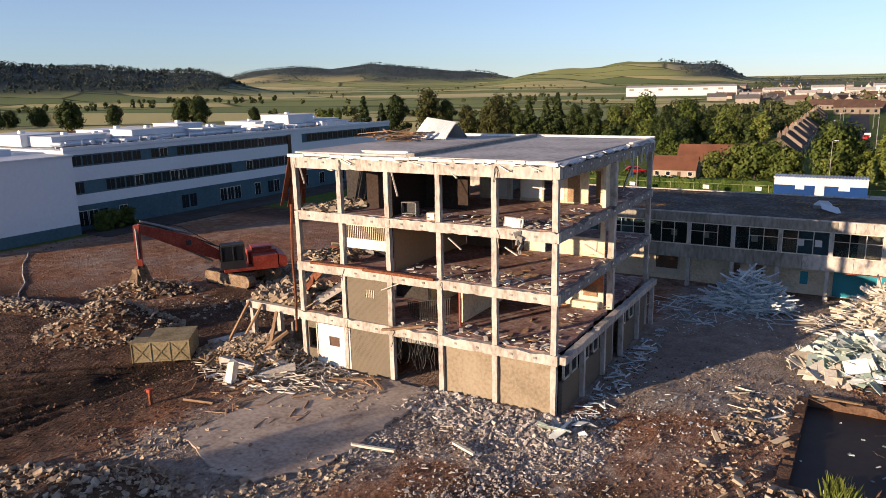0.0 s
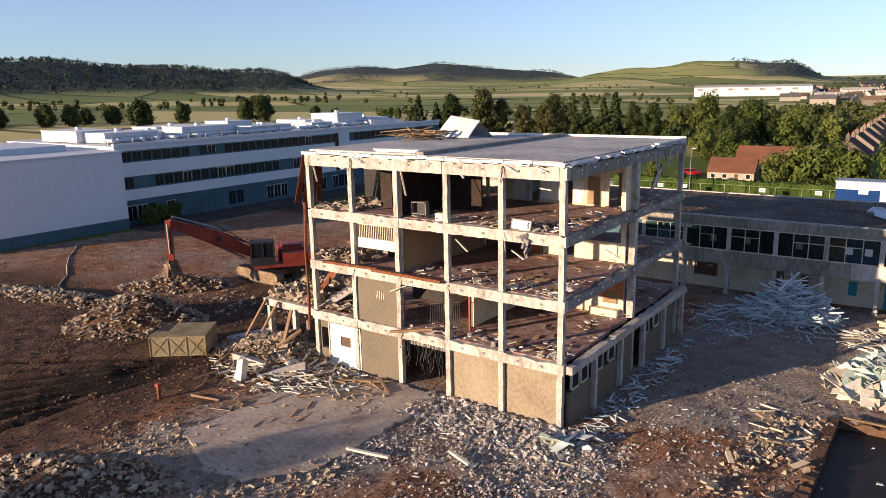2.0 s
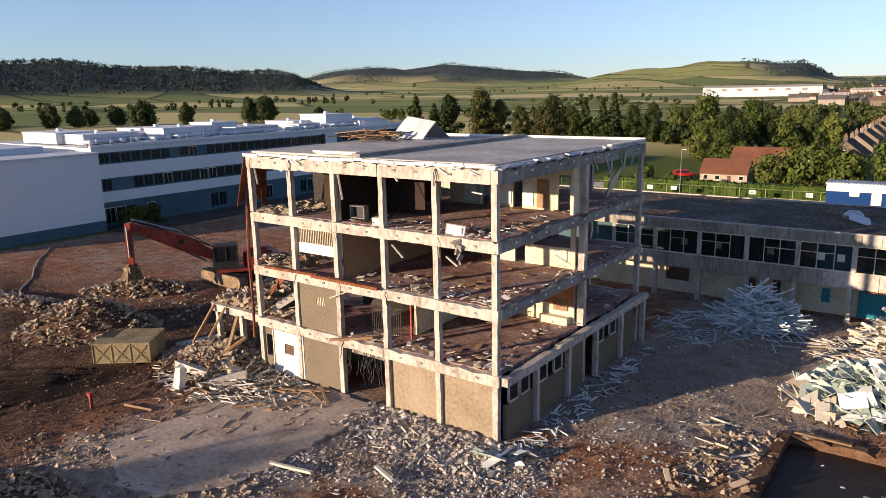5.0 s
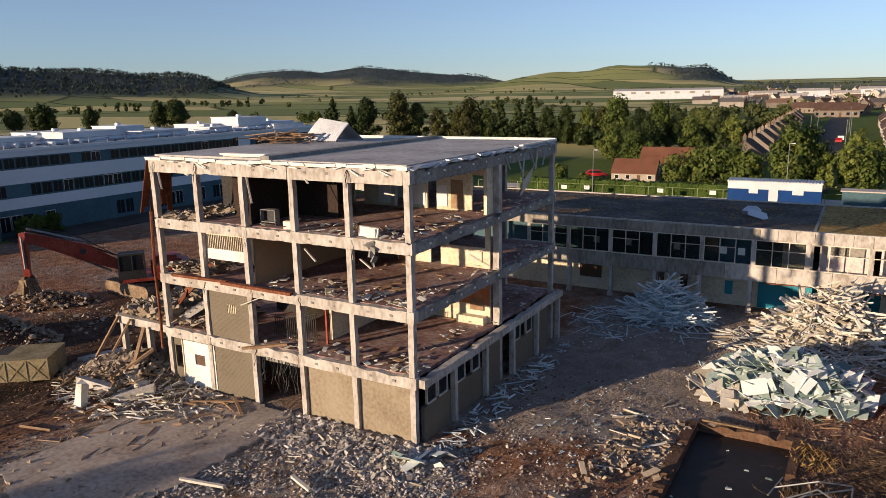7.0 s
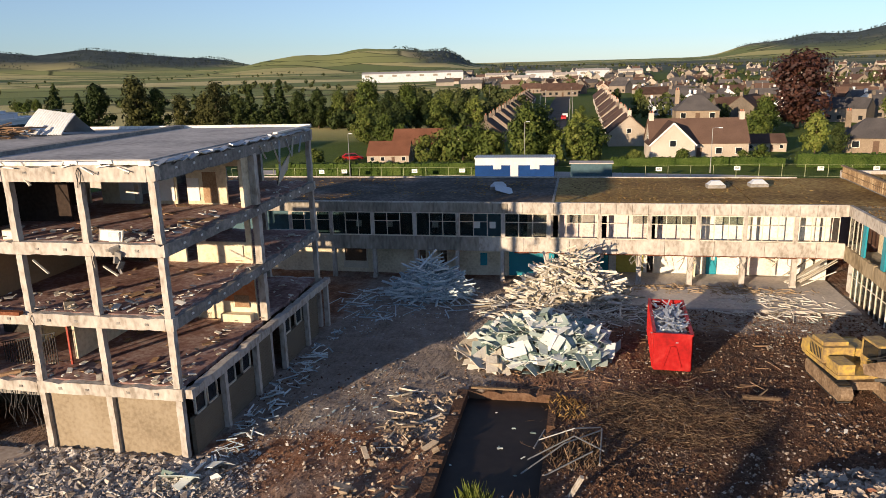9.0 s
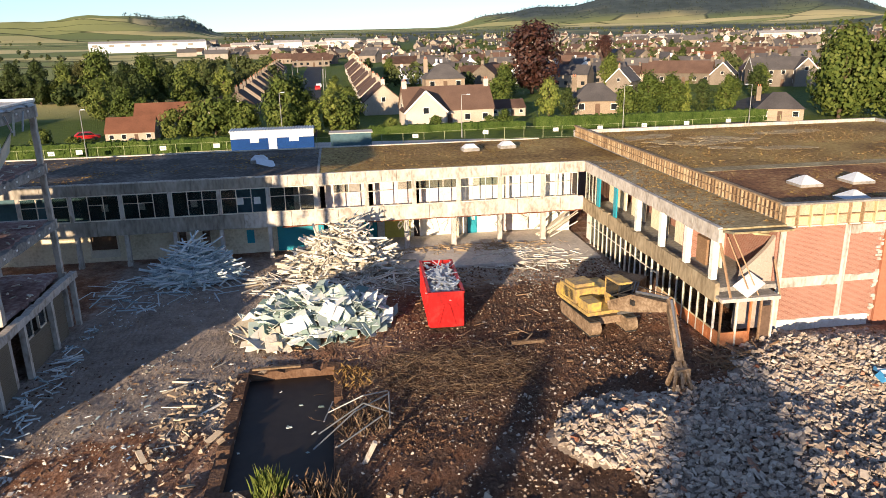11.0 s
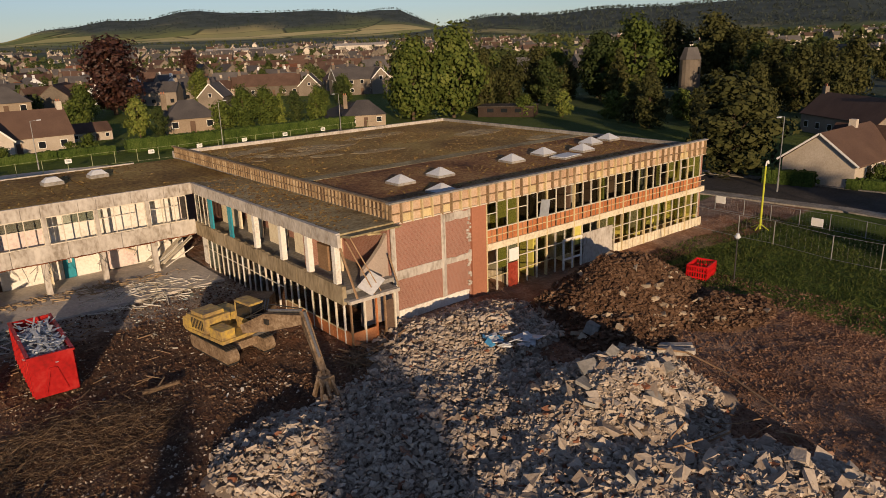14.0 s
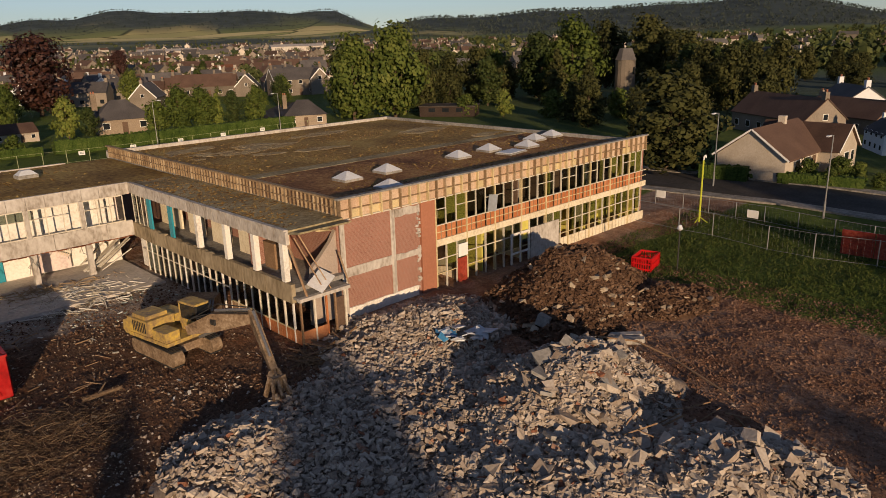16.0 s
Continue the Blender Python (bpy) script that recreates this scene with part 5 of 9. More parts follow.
for a, b in zip(posts[:-1], posts[1:]):
    part("post", a - 0.15, a + 0.12, -0.02, 0.18, 3.62, 5.62, CONC, wing)
    wing_window(a + 0.13, b - 0.16, 3, b < 15)
for i, x in enumerate((-1.5, 1.2, 5.1, 8.6, 9.9, 13.0)):
    part("notice", x, x + 0.5, 0.7, 0.72, 4.2, 4.75, SIGNW, wing)
for x, y0 in ((34.7, 0.3), (30.2, 0.4), (26.5, 0.4)):
    part("column", x, x + 0.3, 1.0, 1.3, 3.0, 6.0, WHITE, wing)
part("pane", 35.75, 36.15, 0.5, 0.55, 3.7, 5.5, DARKW, wing)
# ground floor: columns, recessed walls, doors
for x in [-3.4, 0.2, 3.8, 7.3, 11.0, 14.6, 18.2, 21.8, 25.65, 29.5, 33.2]:
    o = MB()
    w = 0.19 if x > 20 else 0.15
    o.bx(x - w, x + w, 0.0, 0.36, -0.2, 2.46).bx(x - w - 0.05, x + w + 0.03, -0.03, 0.3, -0.2, 0.25)
    o.ob("column", CONC, wing)


def low_wall(x0, x1, y, holes, material, label=""):
    return holed_wall(x0, x1, y, y + 0.15, -0.2, 2.75, [(p[0], p[1], -0.3 if p[2] < 0 else p[2], p[3]) for p in holes]).ob("ground_floor_wall", material, wing, label)


low_wall(-20, 11.2, 1.7, [(-3.0, -1.0, 0.9, 2.05), (3.7, 4.25, -0.2, 2.2), (5.5, 6.1, -0.2, 2.2), (8.95, 9.55, 0.75, 1.85)], CREAM, "cream rendered ground-floor wall")
part("pane", -3.0, -1.0, 1.74, 1.79, 0.9, 2.05, BROWNW, wing, "brown board closing the window")
for b in ((-3.1, -2.98, 1.6, 1.69, 0.3, 2.2), (-1.02, -0.9, 1.6, 1.69, 0.3, 2.2), (-3.1, -0.9, 1.6, 1.69, 2.205, 2.3), (-2.97, -1.03, 1.62, 1.69, 0.3, 0.88)):
    part("window_frame", *b, FRAME_W, wing)
part("pane", 8.95, 9.55, 1.74, 1.76, 0.75, 1.85, BLUEP, wing, "turquoise panel")
low_wall(11.2, 17.5, 1.7, [(14.0, 14.6, -0.2, 2.2)], CREAM)
part("ground_floor_wall", 11.4, 17.4, 1.62, 1.68, 0.0, 2.4, BLUEP, wing, "dark teal ground-floor lining")
part("ground_floor_wall", 20.2, 22.4, 3.3, 3.38, 0.0, 2.6, YELLOWW, wing, "lime yellow wall patch")
low_wall(17.5, 36.4, 3.4, [(18.3, 19.6, -0.2, 2.1), (22.7, 23.2, -0.2, 2.2), (27.35, 28.25, -0.2, 2.12)], WHITE, "white painted ground-floor wall")
for a, b in ((18.35, 19.55), (27.4, 28.2)):
    d = part("door", a, b, 3.42, 3.47, 0.0, 2.08, BLUEP, wing, "turquoise door")
    part("door_window", (a + b) / 2 - 0.05, (a + b) / 2 + 0.22, 3.40, 3.418, 1.2, 1.8, SIGNW, d)
part("cross_wall", 17.5, 17.65, 1.7, 3.4, -0.2, 2.75, PINKW, wing)
part("cross_wall", 26.3, 26.42, 2.4, 3.4, -0.2, 2.75, CREAM, wing)
part("cross_wall", 30.0, 30.1, 2.2, 3.4, -0.2, 2.75, PINKW, wing)
st = thing("stair", "", "")
st.parent = wing
MB().add([(29.9, 2.9, 0.2), (32.6, 2.9, 0.2), (32.6, 2.9, 1.2), (29.9, 2.9, 2.7), (29.9, 3.1, 0.2), (32.6, 3.1, 0.2), (32.6, 3.1, 1.2), (29.9, 3.1, 2.7)], [(0, 1, 2, 3), (7, 6, 5, 4), (0, 4, 5, 1), (1, 5, 6, 2), (2, 6, 7, 3), (3, 7, 4, 0)]).ob("string_wall", PINKW, st)
for i in range(15):
    x = 30.6 + i * 0.14
    part("baluster", x, x + 0.03, 2.85, 2.88, 2.2 - 0.55 * (x - 29.9) + 0.25, 2.5 - 0.1 * (x - 30), CREAM, st)
# rusty broken underside of the concrete band
mb = MB()
x = 12.0
while x < 36:
    w = g.uniform(0.2, 0.9)
    mb.rbox((x + w / 2, 0.05, 2.43 + g.uniform(-0.05, 0.02)), (w, 0.26, 0.06), turn_z(g.uniform(-0.04, 0.04)), 0.12, g)
    x += w
mb.ob("broken_underside", RUST, wing, "rust-stained broken underside")["kind"] = "stuff"
for x0_, h_ in ((34.2, 2.2), (35.2, 2.7)):
    MB().side([(x0_, 0.0), (x0_ + 1.0, 0.0), (x0_ + 1.0, h_ * 0.7), (x0_ + 0.3, h_)], "y", 2.4, 2.55).ob("broken_wall", WHITE, wing, "broken white wall stub")
# boards fallen in a slanting sheaf under the far corner
mb = MB()
for i in range(16):
    x, y = g.uniform(32.8, 34.0), g.uniform(0.2, 2.2)
    mb.beam((x, y, 0.08 + 0.03 * i), (x + g.uniform(2.0, 2.7), y + g.uniform(-0.4, 0.5), 1.2 + 0.08 * i), 0.16, 0.04)
tagged(mb.ob("leaning_planks", PALEWOOD), "pale planks leaning under the wing's corner", "planks", kind="stuff").matrix_basis = pose(0, WY, 0)
mb = MB()
for i in range(34):
    x = g.choice([g.uniform(14, 36), 21.8, 25.6, 29.5])
    pts = [(x + g.uniform(-0.5, 0.5), g.uniform(-0.15, 0.2), 2.46)]
    for j in range(3):
        pts.append((pts[-1][0] + g.uniform(-0.3, 0.3), pts[-1][1] + g.uniform(-0.1, 0.1), pts[-1][2] - g.uniform(0.15, 0.6)))
    mb.tube(pts, 0.025, 4)
mb.ob("hanging_rods", CONC_D, wing, "bent rods hanging under the floor")["kind"] = "stuff"
for x, y in ((28.6, 8.5), (32.2, 9.2), (9.9, 7.2)):
    s_ = thing("roof_light", "weathered dome roof light on the wing's roof", "roof light", pose(x, WY + y, 6.4, 0, 0, 4))
    MB().bx(-0.75, 0.75, -0.55, 0.55, 0, 0.28).ob("kerb", CONC_D, s_)
    MB().add([(-0.7, -0.5, 0.28), (0.7, -0.5, 0.28), (0.7, 0.5, 0.28), (-0.7, 0.5, 0.28), (-0.35, -0.2, 0.62), (0.35, -0.2, 0.62), (0.35, 0.2, 0.62), (-0.35, 0.2, 0.62)],
             [(0, 1, 5, 4), (1, 2, 6, 5), (2, 3, 7, 6), (3, 0, 4, 7), (4, 5, 6, 7)]).ob("dome", CABWHITE, s_)
sheet_ = MB().rbox((10.6, WY + 5.2, 6.7), (1.6, 1.5, 0.04), np.array(Euler((0.25, 0.3, 0.3)).to_matrix()), 0.06, g)
tagged(sheet_.ob("loose_sheet", SHEETM), "loose pale sheet on the wing's roof", "sheet")

# ---- link between wing and hall, glazed side to the courtyard ----
LX = 36.6
link = thing("link_building", "two-storey link stripped of glazing, one end torn open", "building", pose(LX, 0, 0))
part("roof_slab", 0.2, 4.0, 8.6, WY + 0.2, 6.05, 6.3, CONC_D, link)
part("roof_covering", 0.25, 4.0, 8.3, WY + 0.28, 6.31, 6.41, ROOFMOSS2, link, "mossy grey roof covering")
MB().rbox((2.1, 8.0, 6.28), (3.6, 1.2, 0.1), np.array(Euler((-0.12, 0.02, 0.05)).to_matrix()), 0.05, g).ob("sagging_roof_edge", ROOFMOSS2, link, "sagging torn roof edge")
part("roof_edge", -0.05, 0.22, 8.2, WY, 6.40, 6.50, CONC, link)
y = 8.1
while y < WY - 0.1:
    w = min(0.6, WY - y)
    part("fascia_panel", -0.02, 0.18, y + 0.01, y + w - 0.01, 5.68 + g.uniform(-0.03, 0.03), 6.40, CONC, link)
    y += 0.6
y = 7.9
while y < WY - 0.2:
    w = min(2.7, WY - y)
    worn_edge(MB(), -0.06, 0.2, y + 0.02, y + w - 0.02, 2.35, 3.45, "y", 0.14).ob("band_panel", LINKBAND, link)
    y += 2.7
part("floor_slab", 0.2, 4.0, 8.4, WY, 2.75, 3.0, CONC_D, link)
for y in (26.4, 22.9):
    part("panel", -0.02, 0.1, y - 0.28, y + 0.28, 3.45, 5.68, BLUEP, link, "turquoise panel")
for y in (19.0, 15.2, 11.8, 8.7):
    part("column", -0.02, 0.32, y - 0.18, y + 0.18, 3.45, 5.68, WHITE, link, "white painted column")
for y in (29.4, 28.6, 27.8, 27.1):
    part("mullion", 0.02, 0.1, y - 0.03, y + 0.03, 3.45, 5.68, FRAME_W, link)
    part("pane", 0.05, 0.06, y - 0.7, y - 0.03, 3.5, 5.66, GLASS, link)
for a, b in ((11.6, 14.0), (15.0, 17.6), (18.8, 21.4), (22.6, 25.0), (26.2, WY)):
    part("corridor_wall", 2.2, 2.34, a, b, 3.0, 6.0, CREAM, link, "cream corridor wall")
part("corridor_wall", 3.82, 3.95, 8.8, WY, 3.0, 6.0, BRICK_RED, link)
part("corridor_wall", 3.6, 3.75, 9.2, WY, -0.1, 2.74, DARKW, link)
MB().bx(1.6, 2.15, 12.2, 13.4, 3.0, 4.6).ob("cupboard", TIMBER, link)
# lower glazing
y = 8.0
i = 0
while y < 28.5:
    part("mullion", -0.03, 0.08, y - 0.05, y + 0.05, 0.0, 2.36, FRAME_W if i % 3 else WHITE, link)
    near_end = y < 15
    if g.random() < 0.75:
        part("pane", 0.02, 0.03, y + 0.05, y + 0.85, 0.8 if near_end else 0.06, 2.34, GLASS, link)
    if near_end:
        for q in range(2):
            part("apron_panel", -0.02, 0.06, y + 0.06 + 0.4 * q, y + 0.43 + 0.4 * q, 0.02, 0.72, ORANGEP if y < 13 else TIMBER, link)
        part("transom", -0.01, 0.07, y + 0.05, y + 0.85, 0.72, 0.79, FRAME_Y, link)
    else:
        part("transom", -0.01, 0.07, y + 0.05, y + 0.85, 1.55, 1.61, FRAME_W, link)
    y += 0.9
    i += 1
MB().bx(0.3, 0.6, 27.0, 29.6, 0, 2.7).ob("ground_floor_wall", WHITE, link)
# the torn end bay
for x, m_ in ((0.0, TIMBER), (0.9, FRAME_W), (1.7, ORANGEP), (2.3, TIMBER), (3.0, FRAME_W)):
    part("post", x, x + 0.1, 7.25, 7.37, -0.1, 2.6, m_, link)
part("apron_panel", 0.1, 1.7, 7.28, 7.34, 0.0, 0.8, ORANGEP, link)
part("band_panel", -0.02, 3.4, 7.2, 7.5, 2.55, 2.75, CONC, link)
part("floor_slab", 0.0, 3.4, 7.5, 8.38, 2.6, 2.75, CONC_D, link)
part("apron_panel", 0.0, 0.07, 7.4, 7.95, 0.0, 0.8, ORANGEP, link)
part("door", 2.42, 2.95, 7.28, 7.33, 0.0, 2.2, BROWNW, link)
MB().rbox((1.7, 7.6, 3.35), (1.5, 1.0, 0.06), np.array(Euler((0.5, -0.35, 0.4)).to_matrix())).ob("fallen_sheet", SHEETP, link)
MB().beam((0.6, 7.4, 2.7), (0.15, 8.2, 5.7), 0.1, 0.1).beam((1.7, 7.3, 2.8), (0.5, 8.1, 6.0), 0.12, 0.06).beam((2.2, 7.4, 2.8), (0.8, 8.1, 6.1), 0.08, 0.06).beam((3.5, 7.4, 2.6), (3.3, 8.0, 4.6), 0.1, 0.06).ob("leaning_timber", TIMBER, link, "splintered timbers leaning in the torn bay")
MB().rbox((2.4, 8.2, 6.05), (1.3, 0.35, 0.12), np.array(Euler((0.2, 0.15, 0.2)).to_matrix()), 0.25, g).ob("insulation", FRAME_Y, link, "torn yellow insulation")
part("end_wall", 1.0, 3.8, 13.9, 14.05, 3.0, 6.0, BRICK_RED, link, "dark red broken wall")

# ---- hall ----
HX, HY, HX2, HY2 = 40.62, 8.7, 74.5, 45.0
hall = thing("school_hall", "two-storey hall with a wide flat roof, brick end and glazed front", "building", pose(HX, HY, 0))
L, D = HX2 - HX, HY2 - HY
part("roof_slab", 0.1, L - 0.1, 0.15, D - 0.1, 6.2, 6.55, CONC_D, hall)
part("roof_covering", 0.3, L - 0.25, 0.45, 13.6, 6.56, 6.62, ROOFRUST, hall, "gravelled dark roof")
part("roof_covering", 0.3, L - 0.25, 13.6, 15.1, 6.56, 6.64, ROOFMOSS2, hall, "pale roof walkway strip")
part("roof_covering", 0.3, L - 0.25, 15.1, D - 0.4, 6.56, 6.63, ROOFMOSS, hall, "mossy gravelled roof with pale patches")
part("roof_edge", 0, L, D - 0.4, D, 6.3, 6.95, CONC, hall)
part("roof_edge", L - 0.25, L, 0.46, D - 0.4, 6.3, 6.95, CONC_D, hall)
# parapet: boards behind a frame of battens, front and courtyard side
part("parapet_cap", -0.1, L + 0.05, -0.1, 0.30, 7.36, 7.46, CONC_D, hall, "weathered grey parapet cap")
part("parapet_cap", -0.1, 0.24, 0.30, D - 0.3, 7.36, 7.46, WEATHER, hall)
x = 0.0
while x < L - 0.1:
    w = min(0.78, L - x)
    part("parapet_board", x + 0.04, x + w, 0.08, 0.14, 6.18, 6.72, FRAME_Y if g.random() < 0.35 else PINKP, hall)
    part("parapet_board", x + 0.04, x + w, 0.06, 0.14, 6.75, 7.35, PINKP, hall)
    part("batten", x - 0.035, x + 0.035, -0.16, 0.12, 6.12, 7.36, WEATHER if g.random() < 0.6 else FRAME_Y, hall)
    x += 0.78
part("parapet_rail", 0, L, -0.1, 0.05, 6.70, 6.76, WEATHER, hall)
part("parapet_rail", 0, L, -0.04, 0.14, 6.1, 6.17, FRAME_W, hall)
y = 0.3
i = 0
while y < D - 0.5:
    part("batten", -0.06, 0.06, y, y + 0.07, 6.42, 7.35, WEATHER, hall)
    if i % 1 == 0:
        part("parapet_board", 0.06, 0.12, y + 0.05, y + 0.42, 6.45, 7.3, BROWNW if g.random() < 0.6 else WEATHER, hall)
    y += 0.44
    i += 1
part("parapet_rail", -0.05, 0.05, 0.3, D - 0.4, 6.85, 6.91, WEATHER, hall)
# brick end on the front
pw = 6.35
part("brick_wall", 0.0, pw, 0.12, 0.5, -0.6, 6.1, BRICK_RED, hall, "red brick end wall with a concrete frame")
for a in ((0.0, 0.32, 0.05, 0.14, 0.0, 6.08), (3.9, 4.25, 0.05, 0.14, 0.0, 6.08), (0.33, 3.88, 0.06, 0.14, 2.55, 3.15), (4.27, pw, 0.06, 0.14, 2.7, 3.1), (4.27, pw, 0.06, 0.14, 5.5, 6.05), (0.33, pw - 0.3, 0.02, 0.14, -0.4, 0.62)):
    worn_edge(MB(), *a, "x", 0.12).ob("concrete_band", CONC if a[4] >= 0 else WHITE, hall, "pale concrete frame left on the brickwork" if a[4] >= 0 else "white plaster strip at the wall's foot")
MB().add([(-2.2, 0.2, 0.2), (-0.02, 0.2, 0.2), (-0.02, 0.2, 5.9), (-0.6, 0.2, 5.0), (-1.3, 0.2, 4.3), (-2.0, 0.2, 3.7), (-2.2, 0.5, 0.2), (-0.02, 0.5, 0.2), (-0.02, 0.5, 5.9), (-0.6, 0.5, 5.0), (-1.3, 0.5, 4.3), (-2.0, 0.5, 3.7)],
         [(0, 1, 2, 3, 4, 5), (11, 10, 9, 8, 7, 6), (0, 6, 7, 1), (1, 7, 8, 2), (2, 8, 9, 3), (3, 9, 10, 4), (4, 10, 11, 5), (5, 11, 6, 0)]).ob("broken_brick_wall", BRICK_PALE, hall, "stepped broken brick wall end")
mb = MB()
for i in range(40):
    z = g.uniform(0.4, 6.0)
    mb.rbox((pw - 0.12 + g.uniform(-0.16, 0.1), 0.1, z), (g.uniform(0.1, 0.26), 0.12, g.uniform(0.07, 0.2)), np.eye(3), 0.1, g)
mb.ob("broken_toothing", CONC, hall, "broken brick toothing")
part("pilaster", pw + 0.02, 7.6, -0.05, 0.45, -0.7, 6.1, TERRA, hall, "smooth terracotta pilaster")
# glazed front
x0, xe = 7.65, L
part("floor_band", x0, xe, -0.06, 0.2, 2.86, 3.32, CREAM, hall, "cream concrete band")
part("plinth", x0, xe, -0.02, 0.2, -0.9, -0.35, CONC, hall)
majors = np.arange(x0, xe + 0.1, 2.93)
BLINDS = [YELLOWW, CREAM, YELLOWW, FRAME_Y]
front = thing("glazed_front", "", "")
front.parent = hall
for i, x in enumerate(majors):
    part("main_mullion", x - 0.05, x + 0.05, -0.08, 0.14, -0.6, 6.1, FRAME_Y, front)
    if x > xe - 0.5:
        break
    for j in (1, 2):
        xx = x + 2.93 * j / 3
        part("mullion", xx - 0.024, xx + 0.024, -0.04, 0.1, 4.3, 6.1, FRAME_W, front)
        part("mullion", xx - 0.03, xx + 0.03, -0.04, 0.1, -0.35, 2.86, FRAME_W, front)
    for j in range(3):
        a, b = x + 2.93 * j / 3 + 0.05, x + 2.93 * (j + 1) / 3 - 0.04
        if b > xe:
            break
        if j != 1:
            part("transom", a, b, -0.03, 0.08, 5.36, 5.41, FRAME_W, front)
        part("transom", a, b, -0.03, 0.08, 1.9, 1.96, FRAME_W, front)
        part("transom", a, b, -0.03, 0.08, 0.9, 0.95, FRAME_Y, front)
        broken = g.random()
        if broken < 0.72:
            part("pane", a, b, 0.02, 0.028, 4.32, 6.08, GLASS, front)
        if broken > 0.3:
            part("pane", a, b, 0.02, 0.028, 0.95, 2.85, GLASS, front)
        # blinds and boards left behind the glass
        if (i == 0 and j > 0) or (x > xe - 6 and g.random() < 0.6):
            part("blind", a, b, 0.07, 0.085, g.choice([4.32, 4.9]), 6.08, YELLOWW, front)
        if g.random() < 0.42:
            part("blind", a, b, 0.07, 0.085, g.choice([0.95, 1.4, 1.95]), 2.85, g.choice(BLINDS), front)
        # spandrel boards
        for q in range(2):
            aa = a + (b - a) * q / 2
            part("spandrel_board", aa + 0.02, aa + (b - a) / 2 - 0.02, 0.0, 0.05, 3.34, 4.28, ORANGEP, front)
            part("batten", aa - 0.02, aa + 0.025, -0.05, 0.0, 3.34, 4.28, TIMBER, front)
part("spandrel_rail", x0, xe, -0.045, 0.0, 3.78, 3.84, FRAME_Y, front)
part("spandrel_rail", x0, xe, -0.06, 0.12, 4.27, 4.33, FRAME_W, front)
for a, b, m_ in ((17.5, 21.0, CONC), ):
    part("boarded_panel", a, b, -0.09, -0.085 + 0.06, -0.4, 2.2, m_, front, "grey boarded panel")
x = 21.3
while x < xe - 0.3:
    part("apron_panel", x, x + 0.42, -0.03, 0.05, -0.5, 0.55, CREAM, front)
    x += 0.5
door = thing("glazed_door", "", "")
door.parent = hall
for b in ((15.2, 15.32, 2.1), (16.2, 16.3, 2.1), (17.2, 17.32, 2.1)):
    part("door_frame", b[0], b[1], -0.12, -0.02, -0.5, b[2], WHITE, door)
for z in (-0.5, 0.5, 2.0):
    part("door_rail", 15.32, 17.2, -0.12, -0.03, z, z + 0.14, WHITE, door)
MB().bx(9.6, 10.5, -0.1, -0.04, -0.55, 1.6).ob("door", REDM, door, "dark red door")
MB().bx(9.7, 10.6, -0.1, -0.05, 1.7, 2.6).ob("board", SIGNW, door)
# inside, seen through the glass
part("floor_slab", 0.2, L - 0.2, 0.3, 8, 2.9, 3.2, CONC_D, hall)
mb = MB()
x = x0
rooms = [(8.0, 10.4, CREAM), (10.6, 13.4, DARKW), (13.6, 16.4, DARKW), (16.6, 19.4, CONC_D), (19.6, 24.5, DARKW), (24.7, 28.8, CONC_D), (29.0, 33.4, YELLOWW)]
for a, b, m_ in rooms:
    part("inner_wall", a, b, 2.6, 2.75, 3.2, 6.1, m_ if m_ is not DARKW else BROWNW, hall)
    part("inner_wall", b + 0.02, b + 0.14, 0.4, 2.6, 3.2, 6.1, YELLOWW if m_ in (YELLOWW, CREAM) else BROWNW, hall)
rooms = [(8.0, 10.0, TAN), (10.2, 12.5, CREAM), (12.7, 16.8, YELLOWW), (17.0, 21.0, CONC_D), (21.2, 25.2, TAN), (25.4, 33.4, YELLOWW)]
for a, b, m_ in rooms:
    part("inner_wall", a, b, 3.0, 3.15, -0.5, 2.88, m_, hall)
    part("inner_wall", b + 0.02, b + 0.14, 0.4, 3.0, -0.5, 2.88, YELLOWW if g.random() < 0.6 else CREAM, hall)
for x in (9.9, 11.0, 20.4, 24.9, 27.7, 30.8):
    part("column", x, x + 0.25, 0.5, 0.75, -0.5, 6.1, YELLOWW if x > 20 else FRAME_Y, hall)
part("inner_floor", x0, L - 0.2, 0.3, 8, -0.7, -0.5, CONC_D, hall)
part("end_wall", L - 0.22, L - 0.02, 0.3, D, -0.9, 6.2, BRICK_RED, hall)
part("back_wall", 0.1, L - 0.2, D - 0.5, D - 0.2, -0.9, 6.2, BRICK_RED, hall)
part("side_wall", 0.1, 0.4, 0.6, D - 0.6, -0.9, 6.2, BRICK_RED, hall)
MB().rbox((13.2, -0.1, 4.9), (0.9, 0.05, 1.2), np.array(Euler((0, 0.15, 0)).to_matrix())).ob("hanging_window", SHEETM, hall, "loose window leaf hanging out")
# pyramid roof lights
def roof_light(x, y, s=0.8):
    o = thing("pyramid_roof_light", "white pyramid roof light on a low kerb on the hall roof", "roof light", pose(x, y, 6.6), "roof lights on the hall")
    MB().bx(-s, s, -s, s, 0, 0.2).ob("kerb", CONC_D, o)
    MB().add([(-s, -s, 0.2), (s, -s, 0.2), (s, s, 0.2), (-s, s, 0.2), (-s * 0.1, -s * 0.1, 0.2 + s * 0.6), (s * 0.1, -s * 0.1, 0.2 + s * 0.6), (s * 0.1, s * 0.1, 0.2 + s * 0.6), (-s * 0.1, s * 0.1, 0.2 + s * 0.6)],
             [(0, 1, 5, 4), (1, 2, 6, 5), (2, 3, 7, 6), (3, 0, 4, 7), (4, 5, 6, 7)]).ob("pyramid", CABWHITE, o)


